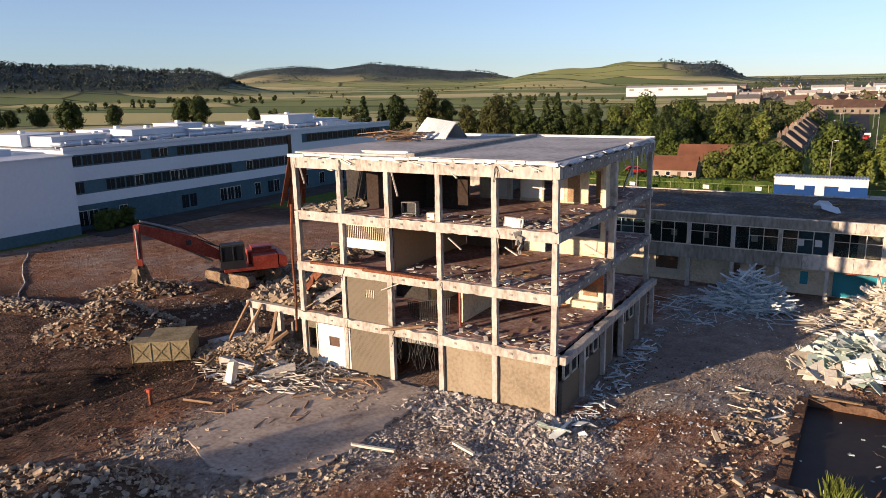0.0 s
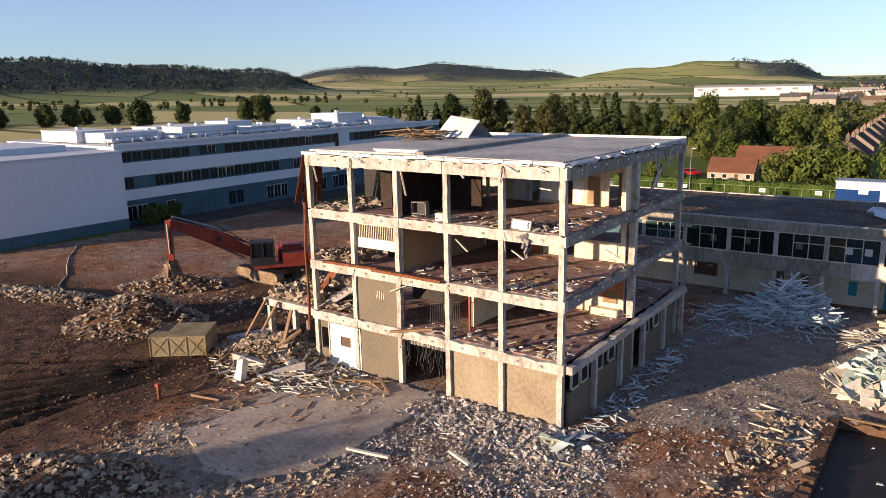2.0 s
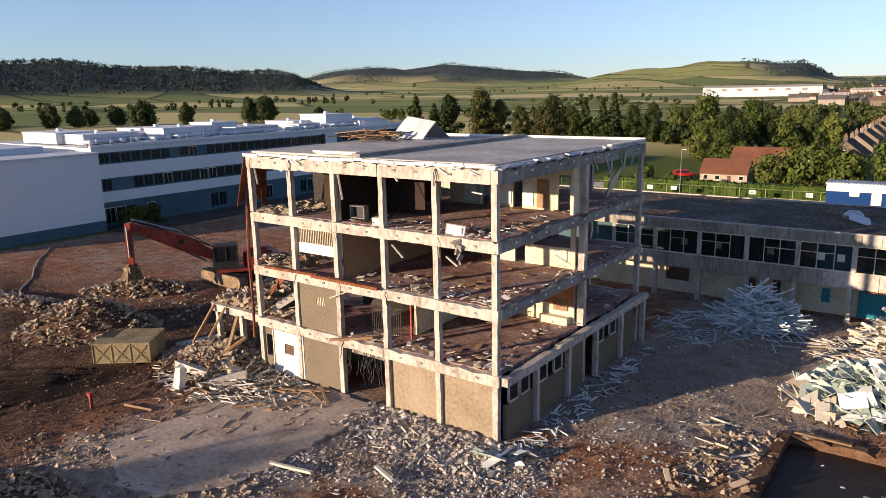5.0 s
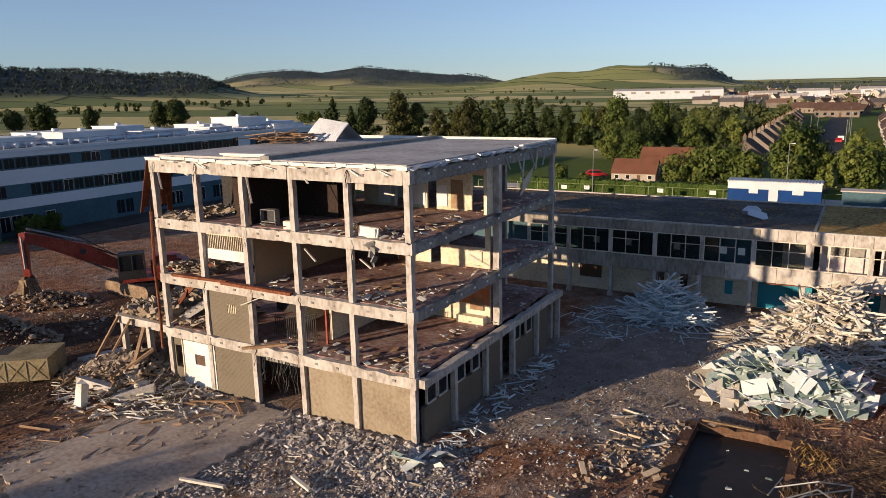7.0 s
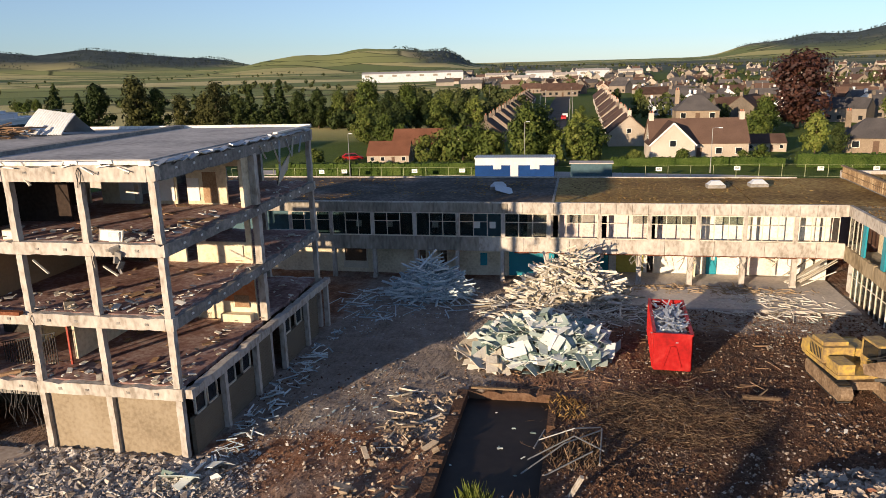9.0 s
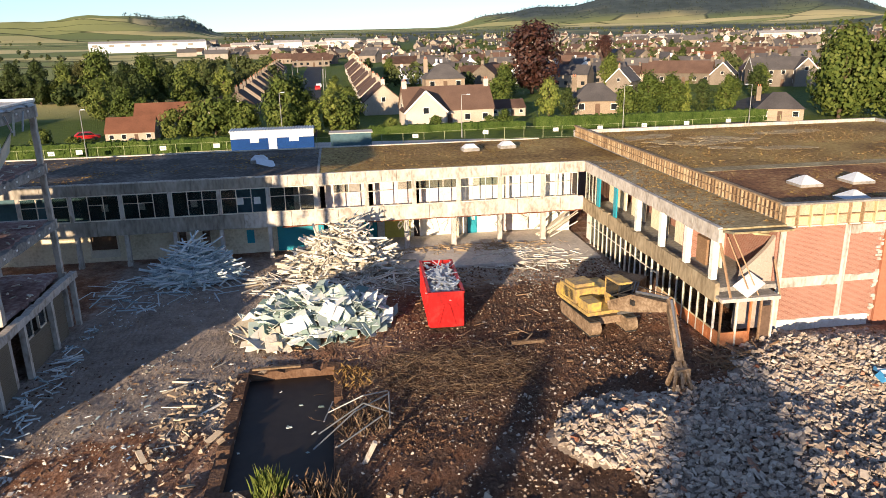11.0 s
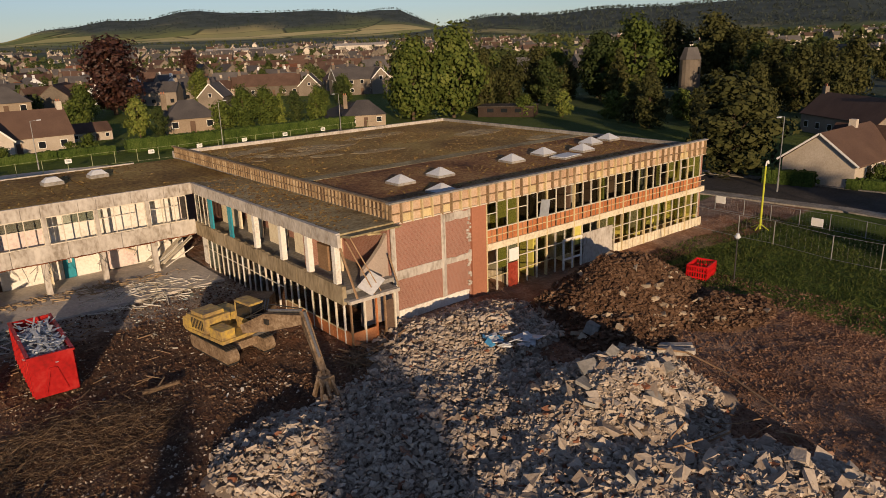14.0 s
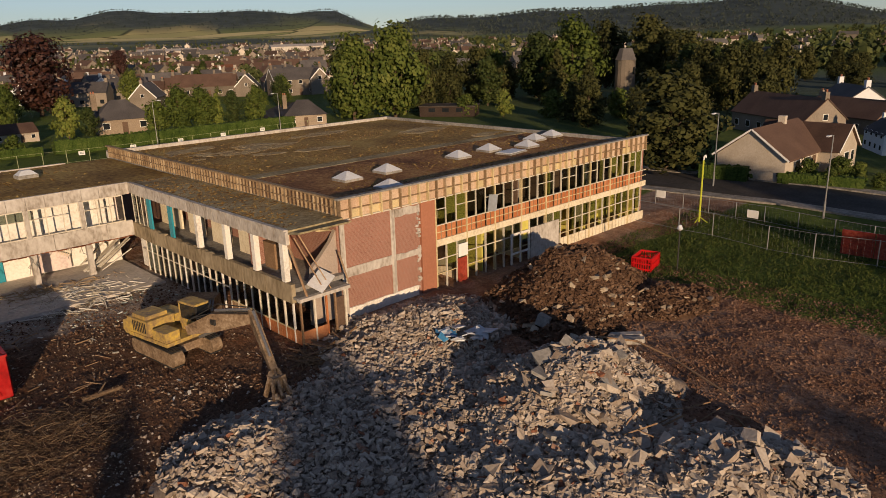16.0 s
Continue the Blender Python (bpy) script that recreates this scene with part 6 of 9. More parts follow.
for x, y in ((47.1, 16.5), (50.9, 16.6), (47.1, 11.8), (58.8, 16.9), (63.0, 17.3), (66.7, 16.1), (70.4, 18.2), (73.4, 18.5)):
    roof_light(x, y)
hatch = thing("roof_hatch", "low pale hatch board lying on the hall roof", "hatch", pose(63.4, 15.1, 6.62, 0, 0, 8))
MB().bx(-1.3, 1.3, -0.8, 0.8, 0, 0.12).ob("kerb", CONC_D, hatch)
MB().bx(-1.2, 1.2, -0.7, 0.7, 0.12, 0.17).ob("lid", CABWHITE, hatch)
o = thing("roof_vent", "small white vent pipe on the hall roof", "vent", pose(41.6, 9.6, 6.6))
MB().cyl((0, 0, 0), (0, 0, 0.5), 0.12).cyl((0, 0, 0.5), (0, 0, 0.62), 0.2).ob("pipe", SIGNW, o)


# moss and grit on the flat roofs
def roof_moss(name, x0, x1, y0, y1, z, n, material, label, seed, thresh=0.47):
    gg = np.random.default_rng(seed)
    x, y = gg.uniform(x0, x1, n), gg.uniform(y0, y1, n)
    keep = fbm(x * 0.35, y * 0.35, 4, seed) + gg.uniform(-0.12, 0.12, n) > thresh
    x, y = x[keep], y[keep]
    n = len(x)
    s, a = 0.03 + 0.13 * gg.uniform(0, 1, n) ** 3, gg.uniform(0, 6.28, n)
    v = np.empty((n, 5, 3))
    for i in range(4):
        w = s * gg.uniform(0.6, 1.4, n)
        v[:, i] = np.stack([x + w * np.cos(a + 1.57 * i), y + w * np.sin(a + 1.57 * i), 0 * x + z], -1)
    v[:, 4] = np.stack([x, y, z + s * gg.uniform(0.25, 0.6, n)], -1)
    f = (np.array([(0, 1, 4), (1, 2, 4), (2, 3, 4), (3, 0, 4)])[None] + 5 * np.arange(n)[:, None, None]).reshape(-1, 3)
    m = bpy.data.meshes.new(name)
    m.from_pydata(v.reshape(-1, 3), [], f.tolist())
    m.materials.append(material)
    return tagged(new(name, m), label, "moss", kind="stuff")


MOSS = mat("brown_green_moss", [(0.08, 0.042, 0.018), (0.19, 0.115, 0.040), (0.33, 0.23, 0.08)], s1=0.4, s2=6, bump=0, island=1.0)
roof_moss("roof_moss", 41, 74, 9.3, 22.2, 6.615, 11000, MOSS, "tufts of moss and grit on the hall roof", 801)
roof_moss("roof_moss", 41, 74, 24, 44, 6.625, 15000, MOSS, "tufts of moss and grit on the hall roof", 802)
roof_moss("roof_moss", -19, 36, 30.2, 43.4, 6.395, 11000, MOSS, "tufts of moss and grit on the wing's roof", 803)
# dried silt in broad thin scabs, left where rain stood
def silt(name, cx, cy, rx, ry, turn, z, n, label, seed):
    gg = np.random.default_rng(seed)
    r, t = np.sqrt(gg.uniform(0, 1, n)), gg.uniform(0, 2 * math.pi, n)
    c, s_ = math.cos(radians(turn)), math.sin(radians(turn))
    u, v_ = r * np.cos(t) * rx, r * np.sin(t) * ry
    x, y = cx + u * c - v_ * s_, cy + u * s_ + v_ * c
    keep = fbm(x * 0.5, y * 0.5, 4, seed) - 0.25 * r > 0.26
    x, y = x[keep], y[keep]
    mb = MB()
    a = np.arange(6) * math.pi / 3
    for px, py in zip(x, y):
        q = gg.uniform(0.12, 0.42) * gg.uniform(0.6, 1.2, 6)
        ring = np.stack([px + q * np.cos(a) * 1.4, py + q * np.sin(a)], 1)
        zt = z + gg.uniform(0.002, 0.02)
        mb.add([(p[0], p[1], zt - 0.02) for p in ring] + [(p[0], p[1], zt) for p in ring], [tuple(range(6, 12))] + [(i, (i + 1) % 6, 6 + (i + 1) % 6, 6 + i) for i in range(6)])
    return tagged(mb.ob(name, DRYMOSS), label, "silt", kind="stuff")


for i, (cx, cy, rx, ry, turn) in enumerate(((50, 36.5, 6.5, 2.4, 10), (53, 31.5, 4.5, 0.9, -14), (46, 40, 3.5, 1.2, 20), (70, 33, 5, 1.6, 15), (72, 25, 3, 1.0, 5), (62, 40, 6, 1.2, 8))):
    silt("dried_silt", cx, cy, rx, ry, turn, 6.632, 520, "pale scabs of dried silt on the hall roof", 820 + i)
roof_moss("roof_moss", 37, 40.4, 9, 30, 6.405, 3500, MOSS, "tufts of moss on the link's roof", 804, 0.4)


# ---- yard: slab, basement pit ----
gs = np.random.default_rng(19)
corner = [(-16.2, -11.2), (-12.0, -13.0), (-9.6, -12.6), (-7.8, -10.4), (-7.4, -8.4), (-7.6, -2.5), (-7.8, -0.2), (-11.6, -0.2), (-13.6, -0.9), (-14.5, -3.6), (-16.0, -5.6), (-15.8, -8.6)]
ragged_edge = []
for (ax, ay), (bx_, by) in zip(corner, corner[1:] + corner[:1]):
    n_ = max(2, int(math.hypot(bx_ - ax, by - ay) / 0.45))
    ragged_edge += [(ax + (bx_ - ax) * i / n_ + gs.uniform(-0.16, 0.16), ay + (by - ay) * i / n_ + gs.uniform(-0.16, 0.16)) for i in range(n_)]
MB().prism(ragged_edge, -0.3, 0.015).ob("concrete_yard", SLAB)
tagged(bpy.data.objects["concrete_yard"], "dusty brown concrete yard slab before the frame", "slab", kind="structure")
part("courtyard_paving", 17.5, 36.2, 24.2, 33.0, -0.3, 0.06, PAVE, None)
tagged(bpy.data.objects["courtyard_paving"], "dusty pale concrete paving under the wing", "paving", kind="structure")
pit = thing("basement_pit", "flooded concrete basement pit with dark still water", "pit", pose(POOL[0], POOL[2], 0))
PW, PD = POOL[1] - POOL[0], POOL[3] - POOL[2]
part("water", -0.3, PW + 0.3, -0.3, PD + 0.3, -0.7, -0.45, WATER, pit, "dark still water")
for b in ((-0.5, 0.05, -0.4, PD + 0.4), (PW - 0.05, PW + 0.35, -0.4, PD + 0.4), (0.05, PW - 0.05, PD - 0.05, PD + 0.5), (0.05, PW - 0.05, -0.5, 0.05)):
    worn_edge(MB(), *b, -1.2, 0.03, "y" if b[1] - b[0] < 1 else "x", 0.3).ob("rim_wall", EARTH, pit, "broken concrete rim")
part("timber_edge", 0.2, PW * 0.6, PD + 0.12, PD + 0.3, 0.05, 0.14, WEATHER, pit)
floats = MB()
for i in range(10):
    floats.rbox((g.uniform(11.7, 15.6), g.uniform(-1.2, 8.4), -0.44), (g.uniform(0.05, 0.3), g.uniform(0.05, 0.14), 0.04), rand_rot(g, 0.1), 0.2, g)
tagged(floats.ob("floating_litter", PLASTER), "pale litter floating on the pit's water", "litter", kind="stuff")
debris("pit_slabs", 7.5, 11.2, -2.5, 7.5, 0.0, 26, RUBBLE_TAN, "broken concrete slabs beside the pit", 120, 0.8, 0.09, 0.4, 0.1)
debris("pit_clods", 9.0, 15.5, -4.8, -1.8, 0.0, 60, RUBBLE_TAN, "tan broken slabs and clods at the pit's end", 121, 0.8, 0.14, 0.5, 0.15)

# ---- sticks, boards, brush ----
def stick_pile(name, cx, cy, rx, ry, h, n, material, label, seed, long=(0.9, 2.6), w=(0.035, 0.10)):
    gg = np.random.default_rng(seed)
    mb = MB()
    for _ in range(n):
        r, t = math.sqrt(gg.uniform(0, 1)), gg.uniform(0, 2 * math.pi)
        x, y = cx + rx * r * math.cos(t), cy + ry * r * math.sin(t)
        z = on_ground(x, y) + 0.06 + h * max(0, 1 - r) ** 0.9 * gg.uniform(0.55, 1.05)
        a, l = gg.uniform(0, 2 * math.pi), gg.uniform(*long) / 2
        slope = gg.uniform(-0.8, 0.8) * (1 - 0.6 * r) * min(1, h)
        d = np.array([math.cos(a), math.sin(a), slope]) * l
        ww = gg.uniform(*w)
        z = max(z, on_ground(x, y) + abs(slope) * l + 0.04)
        mb.beam(np.array([x, y, z]) - d, np.array([x, y, z]) + d, ww, ww * gg.uniform(0.3, 1), gg.uniform(0, 3))
    return tagged(mb.ob(name, material), label, "timber heap", kind="stuff")


stick_pile("blue_timber_pile", 5.9, 25.6, 2.9, 2.3, 3.0, 640, SHADEWOOD, "heap of pale timber offcuts, coloured blue for the shade", 201, (1.0, 3.0), (0.05, 0.14))
stick_pile("blue_timber_strew", 4.0, 23.4, 5.5, 4.0, 0.03, 60, SHADEWOOD, "strewn painted timber round the heap", 202)
stick_pile("white_timber_pile", 16.6, 26.0, 4.0, 2.9, 3.9, 800, PALEWOOD, "tall heap of cream-painted timber strips", 203, (1.1, 3.2), (0.06, 0.19))
stick_pile("wing_splinters", 27.0, 28.6, 8.5, 1.3, 0.35, 260, WEATHER, "splintered laths and torn lining under the wing", 214, (0.3, 1.6), (0.025, 0.08))
stick_pile("white_timber_strew", 16.2, 23.0, 6.5, 3.6, 0.25, 330, PALEWOOD, "strewn cream timber round the heap", 204)
stick_pile("side_timber", 1.3, 8.0, 0.9, 9.0, 0.2, 130, SHADEWOOD, "pale splintered timber along the frame's shaded side", 205, (0.25, 1.0), (0.03, 0.09))
stick_pile("front_timber", -2.5, -2.4, 5.0, 2.2, 0.1, 55, PALEWOOD, "splintered boards before the frame", 206, (0.2, 1.1), (0.03, 0.09))
stick_pile("left_timber", -18.0, -2.4, 6.0, 3.2, 0.5, 420, PALEWOOD, "splintered boards and beams at the frame's foot", 207, (0.2, 1.2), (0.03, 0.1))
stick_pile("annex_timber", -20.8, -1.4, 4.4, 2.8, 1.0, 260, WEATHER, "splintered beams tangled in the annex rubble", 215, (0.3, 1.8), (0.04, 0.16))
stick_pile("dark_timber", -16.0, -3.5, 7.0, 5.0, 0.2, 80, TIMBER, "brown broken timbers at the frame's foot", 208, (0.4, 2.0), (0.04, 0.12))
stick_pile("court_timber", 20.5, 16.0, 8.0, 9.0, 0.03, 170, TIMBER, "brown timber pieces strewn on the courtyard", 209, (0.2, 1.2), (0.025, 0.07))
stick_pile("far_court_timber", 31.0, 25.5, 5.0, 3.0, 0.3, 300, PALEWOOD, "splintered laths on the paving", 210, (0.4, 1.7), (0.025, 0.07))
stick_pile("pit_timber", 9.4, 6.0, 2.0, 5.0, 0.05, 16, PALEWOOD, "pale boards beside the pit", 211, (0.4, 1.6))
stick_pile("heap_scrap", 40.0, -11.0, 6.0, 6.0, 1.6, 130, TIMBER, "timber scraps in the rubble", 212, (0.4, 1.5))
stick_pile("link_timber", 38.3, 5.8, 3.2, 1.6, 0.5, 130, TIMBER, "splintered timbers under the torn bay", 213, (0.5, 2.4))


def board_pile(name, cx, cy, rx, ry, h, n, material, label, seed):
    gg = np.random.default_rng(seed)
    mb = MB()
    for i in range(n):
        r, t = math.sqrt(gg.uniform(0, 1)), gg.uniform(0, 2 * math.pi)
        x, y = cx + rx * r * math.cos(t), cy + ry * r * math.sin(t)
        z = on_ground(x, y) + 0.15 + h * max(0, 1 - r * r) * gg.uniform(0.55, 1.0)
        a, b = 0.3 + 1.8 * gg.uniform(0, 1) ** 1.6, 0.25 + 1.1 * gg.uniform(0, 1) ** 1.4
        rot = rand_rot(gg, 0.75)
        bend = gg.uniform(-0.45, 0.45)
        # a broken board with a bend across its middle and thickness
        p = np.array([(-a / 2, -b / 2, 0), (0, -b / 2 * gg.uniform(0.7, 1.1), bend), (a / 2, -b / 2, 0), (a / 2 * gg.uniform(0.6, 1), b / 2, 0), (0, b / 2, bend), (-a / 2, b / 2 * gg.uniform(0.5, 1), 0)])
        v = np.concatenate([p, p - (0, 0, 0.03)]) @ rot.T + (x, y, z)
        mb.add(v, [(0, 1, 4, 5), (1, 2, 3, 4), (11, 10, 7, 6), (10, 9, 8, 7), (0, 6, 7, 1), (1, 7, 8, 2), (2, 8, 9, 3), (3, 9, 10, 4), (4, 10, 11, 5), (5, 11, 6, 0)])
    return tagged(mb.ob(name, material), label, "board heap", kind="stuff")


board_pile("plasterboard_pile", 15.0, 15.2, 4.3, 3.2, 2.2, 560, PLASTER, "heap of torn white and pale green plasterboard", 220)
board_pile("green_board_edge", 12.2, 14.2, 2.2, 2.6, 0.6, 70, PALEWOOD, "broken cream boards at the heap's edge", 221)
board_pile("corner_boards", 0.9, -1.0, 1.6, 1.2, 0.1, 8, PLASTER, "broken white boards at the frame's corner", 222)
big = MB().rbox((13.6, 12.5, 0.95), (1.3, 0.9, 0.05), np.array(Euler((0.75, -0.25, 0.2)).to_matrix())).rbox((15.8, 13.0, 1.5), (1.2, 1.0, 0.05), np.array(Euler((0.6, 0.4, -0.3)).to_matrix())).rbox((14.8, 14.4, 2.0), (1.3, 0.9, 0.05), np.array(Euler((0.5, 0.1, 0.6)).to_matrix()))
tagged(big.ob("large_boards", SIGNW), "large white boards on the plasterboard heap", "boards", kind="stuff")


def brush(name, cx, cy, rx, ry, h, n, seed, long=1.0):
    gg = np.random.default_rng(seed)
    mb = MB()
    for _ in range(n):
        r, t = math.sqrt(gg.uniform(0, 1)), gg.uniform(0, 2 * math.pi)
        x, y = cx + rx * r * math.cos(t), cy + ry * r * math.sin(t)
        p = np.array([x, y, on_ground(x, y) + 0.05 + h * (1 - r) * gg.uniform(0, 1)])
        a = gg.uniform(0, 2 * math.pi)
        rad = gg.uniform(0.004, 0.017)
        rise, curl = gg.uniform(-0.3, 0.9), gg.choice((-1, 1)) * gg.uniform(0.15, 0.95) / long ** 0.5
        for j in range(8):
            q = p + np.array([math.cos(a), math.sin(a), rise]) * gg.uniform(0.10, 0.28) * long
            q[2] = max(q[2], on_ground(q[0], q[1]) + 0.02)
            mb.cyl(p, q, rad, rad * 0.8, 3, False)
            p, rad = q, rad * 0.9
            a += curl + gg.uniform(-0.25, 0.25)
            rise -= gg.uniform(0.0, 0.32)
    return tagged(mb.ob(name, TWIG), "tangled dry brushwood heap", "brushwood", kind="stuff")


brush("brushwood", 22.2, 7.2, 4.2, 2.8, 0.8, 850, 230)
brush("brushwood_strew", 20.5, 5.5, 6.0, 4.2, 0.15, 380, 231)
brush("brushwood_branches", 22.4, 7.0, 4.0, 2.7, 0.7, 130, 232, 2.2)
log = MB().cyl((25.6, 9.4, 0.22), (27.4, 9.2, 0.3), 0.13, 0.09, 8).cyl((26.3, 9.35, 0.25), (26.9, 9.9, 0.5), 0.06, 0.03, 6)
tagged(log.ob("log", TWIG), "pale bare log on the earth", "log")
# bent rails by the pit
rails = thing("bent_pipe_rails", "bent pale steel pipe rails lying by the pit", "rails", pose(16.6, 2.2, 0.1))
for pts in ([(-1.6, -1.6, 0.1), (0.2, 0.0, 0.8), (1.8, 2.3, 0.3)], [(-1.4, -0.6, 0.2), (0.6, 0.5, 0.9), (1.9, 0.6, 0.2)], [(-1.0, 1.2, 0.2), (0.6, 1.2, 0.9), (1.8, 2.6, 0.3)], [(-0.6, -1.6, 0.1), (1.4, -0.2, 0.6)], [(1.7, -0.3, 0.1), (1.85, 2.4, 0.35)], [(-1.2, 0.6, 0.1), (-0.8, 2.2, 0.2)]):
    MB().tube(pts, 0.035, 6).ob("rail", FENCEM, rails)
post_ = MB().rbox((17.3, -0.6, 0.5), (0.16, 0.16, 1.3), np.array(Euler((0.3, 0.35, 0.2)).to_matrix()))
tagged(post_.ob("leaning_post", CONC), "short leaning concrete post", "post")


def tuft(name, x, y, n, h, material, label, seed, r=0.6):
    gg = np.random.default_rng(seed)
    mb = MB()
    for _ in range(n):
        a, rr = gg.uniform(0, 6.28), r * math.sqrt(gg.uniform(0, 1))
        px, py = x + rr * math.cos(a), y + rr * math.sin(a)
        z = on_ground(px, py)
        lx, ly, hh = gg.uniform(-0.35, 0.35), gg.uniform(-0.35, 0.35), h * gg.uniform(0.4, 1)
        w = 0.025
        mb.add([(px - w, py, z), (px + w, py, z), (px + lx * 0.5, py + ly * 0.5, z + hh * 0.7), (px + lx, py + ly, z + hh)], [(0, 1, 2), (0, 2, 3), (1, 3, 2)])
    return tagged(mb.ob(name, material), label, "weeds", kind="stuff")


tuft("reed_tuft", 13.4, -2.2, 240, 1.3, LEAF_Y, "bright green weeds at the pit's edge", 240)
tuft("dry_weeds", 15.0, -3.2, 420, 0.9, TWIG, "rust-brown dry weeds at the pit's edge", 241, 1.6)
tuft("rim_weeds", 16.6, 7.4, 190, 0.4, MOSS, "olive weeds on the pit's rim", 242, 1.3)
tuft("rim_weeds", 17.0, 3.0, 300, 0.6, TWIG, "dry weeds on the pit's rim", 243, 1.6)

# ---- red skip ----
skip = thing("skip", "bright red roll-on skip full of twisted scrap metal", "skip", pose(22.45, 12.5, 0.0, 0, 0, -2))
W, LN, H_ = 1.0, 6.2, 2.25
for sx in (-1, 1):
    part("side_panel", sx * W - 0.04, sx * W + 0.04, 0.06, LN, 0.2, H_, SKIPRED, skip)
    for i in range(9):
        part("rib", sx * (W + 0.05) - 0.05 + 0.0, sx * (W + 0.05) + 0.05, 0.3 + i * 0.7, 0.42 + i * 0.7, 0.2, H_ - 0.12, SKIPRED, skip)
    part("top_rail", sx * W - 0.09, sx * W + 0.09, 0.0, LN + 0.05, H_, H_ + 0.12, SKIPRED, skip)
door_ = part("end_door", -W, W, -0.03, 0.05, 0.2, H_, SKIPRED, skip, "red end door")
for a, b in (((-0.5, -0.06, 0.35), (-0.15, -0.06, 1.6)), ((0.5, -0.06, 0.35), (0.15, -0.06, 1.6)), ((-0.15, -0.06, 1.6), (0.15, -0.06, 1.6))):
    MB().beam(a, b, 0.06, 0.08).ob("brace", SKIPRED, door_)
part("top_rail", -W - 0.05, W + 0.05, -0.05, 0.1, H_, H_ + 0.12, SKIPRED, skip)
part("far_panel", -W, W, LN - 0.06, LN + 0.03, 0.2, H_ + 0.1, SKIPRED, skip)
part("floor_panel", -W, W, 0, LN, 0.16, 0.24, SKIPRED, skip)
for x in (-0.8, 0.8):
    MB().cyl((x - 0.08, 0.3, 0.1), (x + 0.08, 0.3, 0.1), 0.12, n=12).ob("roller", DARKM, skip)
    part("runner", x - 0.06, x + 0.06, 0.3, LN - 0.2, 0.0, 0.18, DARKM, skip)
mb = MB()
gg = np.random.default_rng(250)
for i in range(260):
    c = np.array([gg.uniform(-0.8, 0.8), gg.uniform(0.3, LN - 0.3), 1.7 + gg.uniform(0, 0.75)])
    d = rand_rot(gg, 0.6) @ np.array([gg.uniform(0.15, 0.6), 0, 0])
    mb.beam(c - d, c + d, gg.uniform(0.03, 0.2), 0.02)
mb.bx(-0.95, 0.95, 0.1, LN - 0.1, 1.3, 1.75)
sc = tagged(mb.ob("scrap_metal", SHEETM), "twisted grey scrap metal filling the skip", "scrap", kind="stuff")
sc.matrix_basis = pose(22.45, 12.5, 0.0, 0, 0, -2)

# ---- sectional tank ----
tank = thing("water_tank", "khaki sectional water tank of pressed plates, dumped on the soil", "tank", pose(-27.6, -5.8, on_ground(-26, -3.5) + 0.02, 0, 0, 38))
TL, TD, TH = 3.66, 2.95, 1.35
part("core", 0.03, TL - 0.03, 0.03, TD - 0.03, 0.02, TH - 0.03, KHAKI, tank)
for i in range(3):
    x0 = i * 1.22
    o = part("plate", x0 + 0.02, x0 + 1.2, -0.02, 0.03, 0.02, TH - 0.02, KHAKI, tank)
    MB().beam((x0 + 0.12, -0.03, 0.12), (x0 + 1.1, -0.03, TH - 0.12), 0.05, 0.07).beam((x0 + 0.12, -0.03, TH - 0.12), (x0 + 1.1, -0.03, 0.12), 0.05, 0.07).ob("pressed_cross", KHAKI, o)
    MB().bx(x0 - 0.03, x0 + 0.03, -0.06, 0.02, 0, TH).ob("flange", KHAKI, tank)
for j in range(2):
    y0 = j * 1.47
    part("plate", TL - 0.03, TL + 0.02, y0 + 0.02, y0 + 1.45, 0.02, TH - 0.02, KHAKI, tank)
part("flange", TL - 0.02, TL + 0.06, -0.06, 0.02, 0, TH, KHAKI, tank)
part("lid", 0.95, TL + 0.05, -0.05, TD + 0.03, TH - 0.02, TH + 0.05, KHAKI, tank)
part("lid", -0.05, 0.93, -0.05, 1.2, TH - 0.02, TH + 0.04, KHAKI, tank)
part("opening", 0.05, 0.93, 1.3, TD - 0.1, TH - 0.02, TH - 0.01, DARKW, tank)


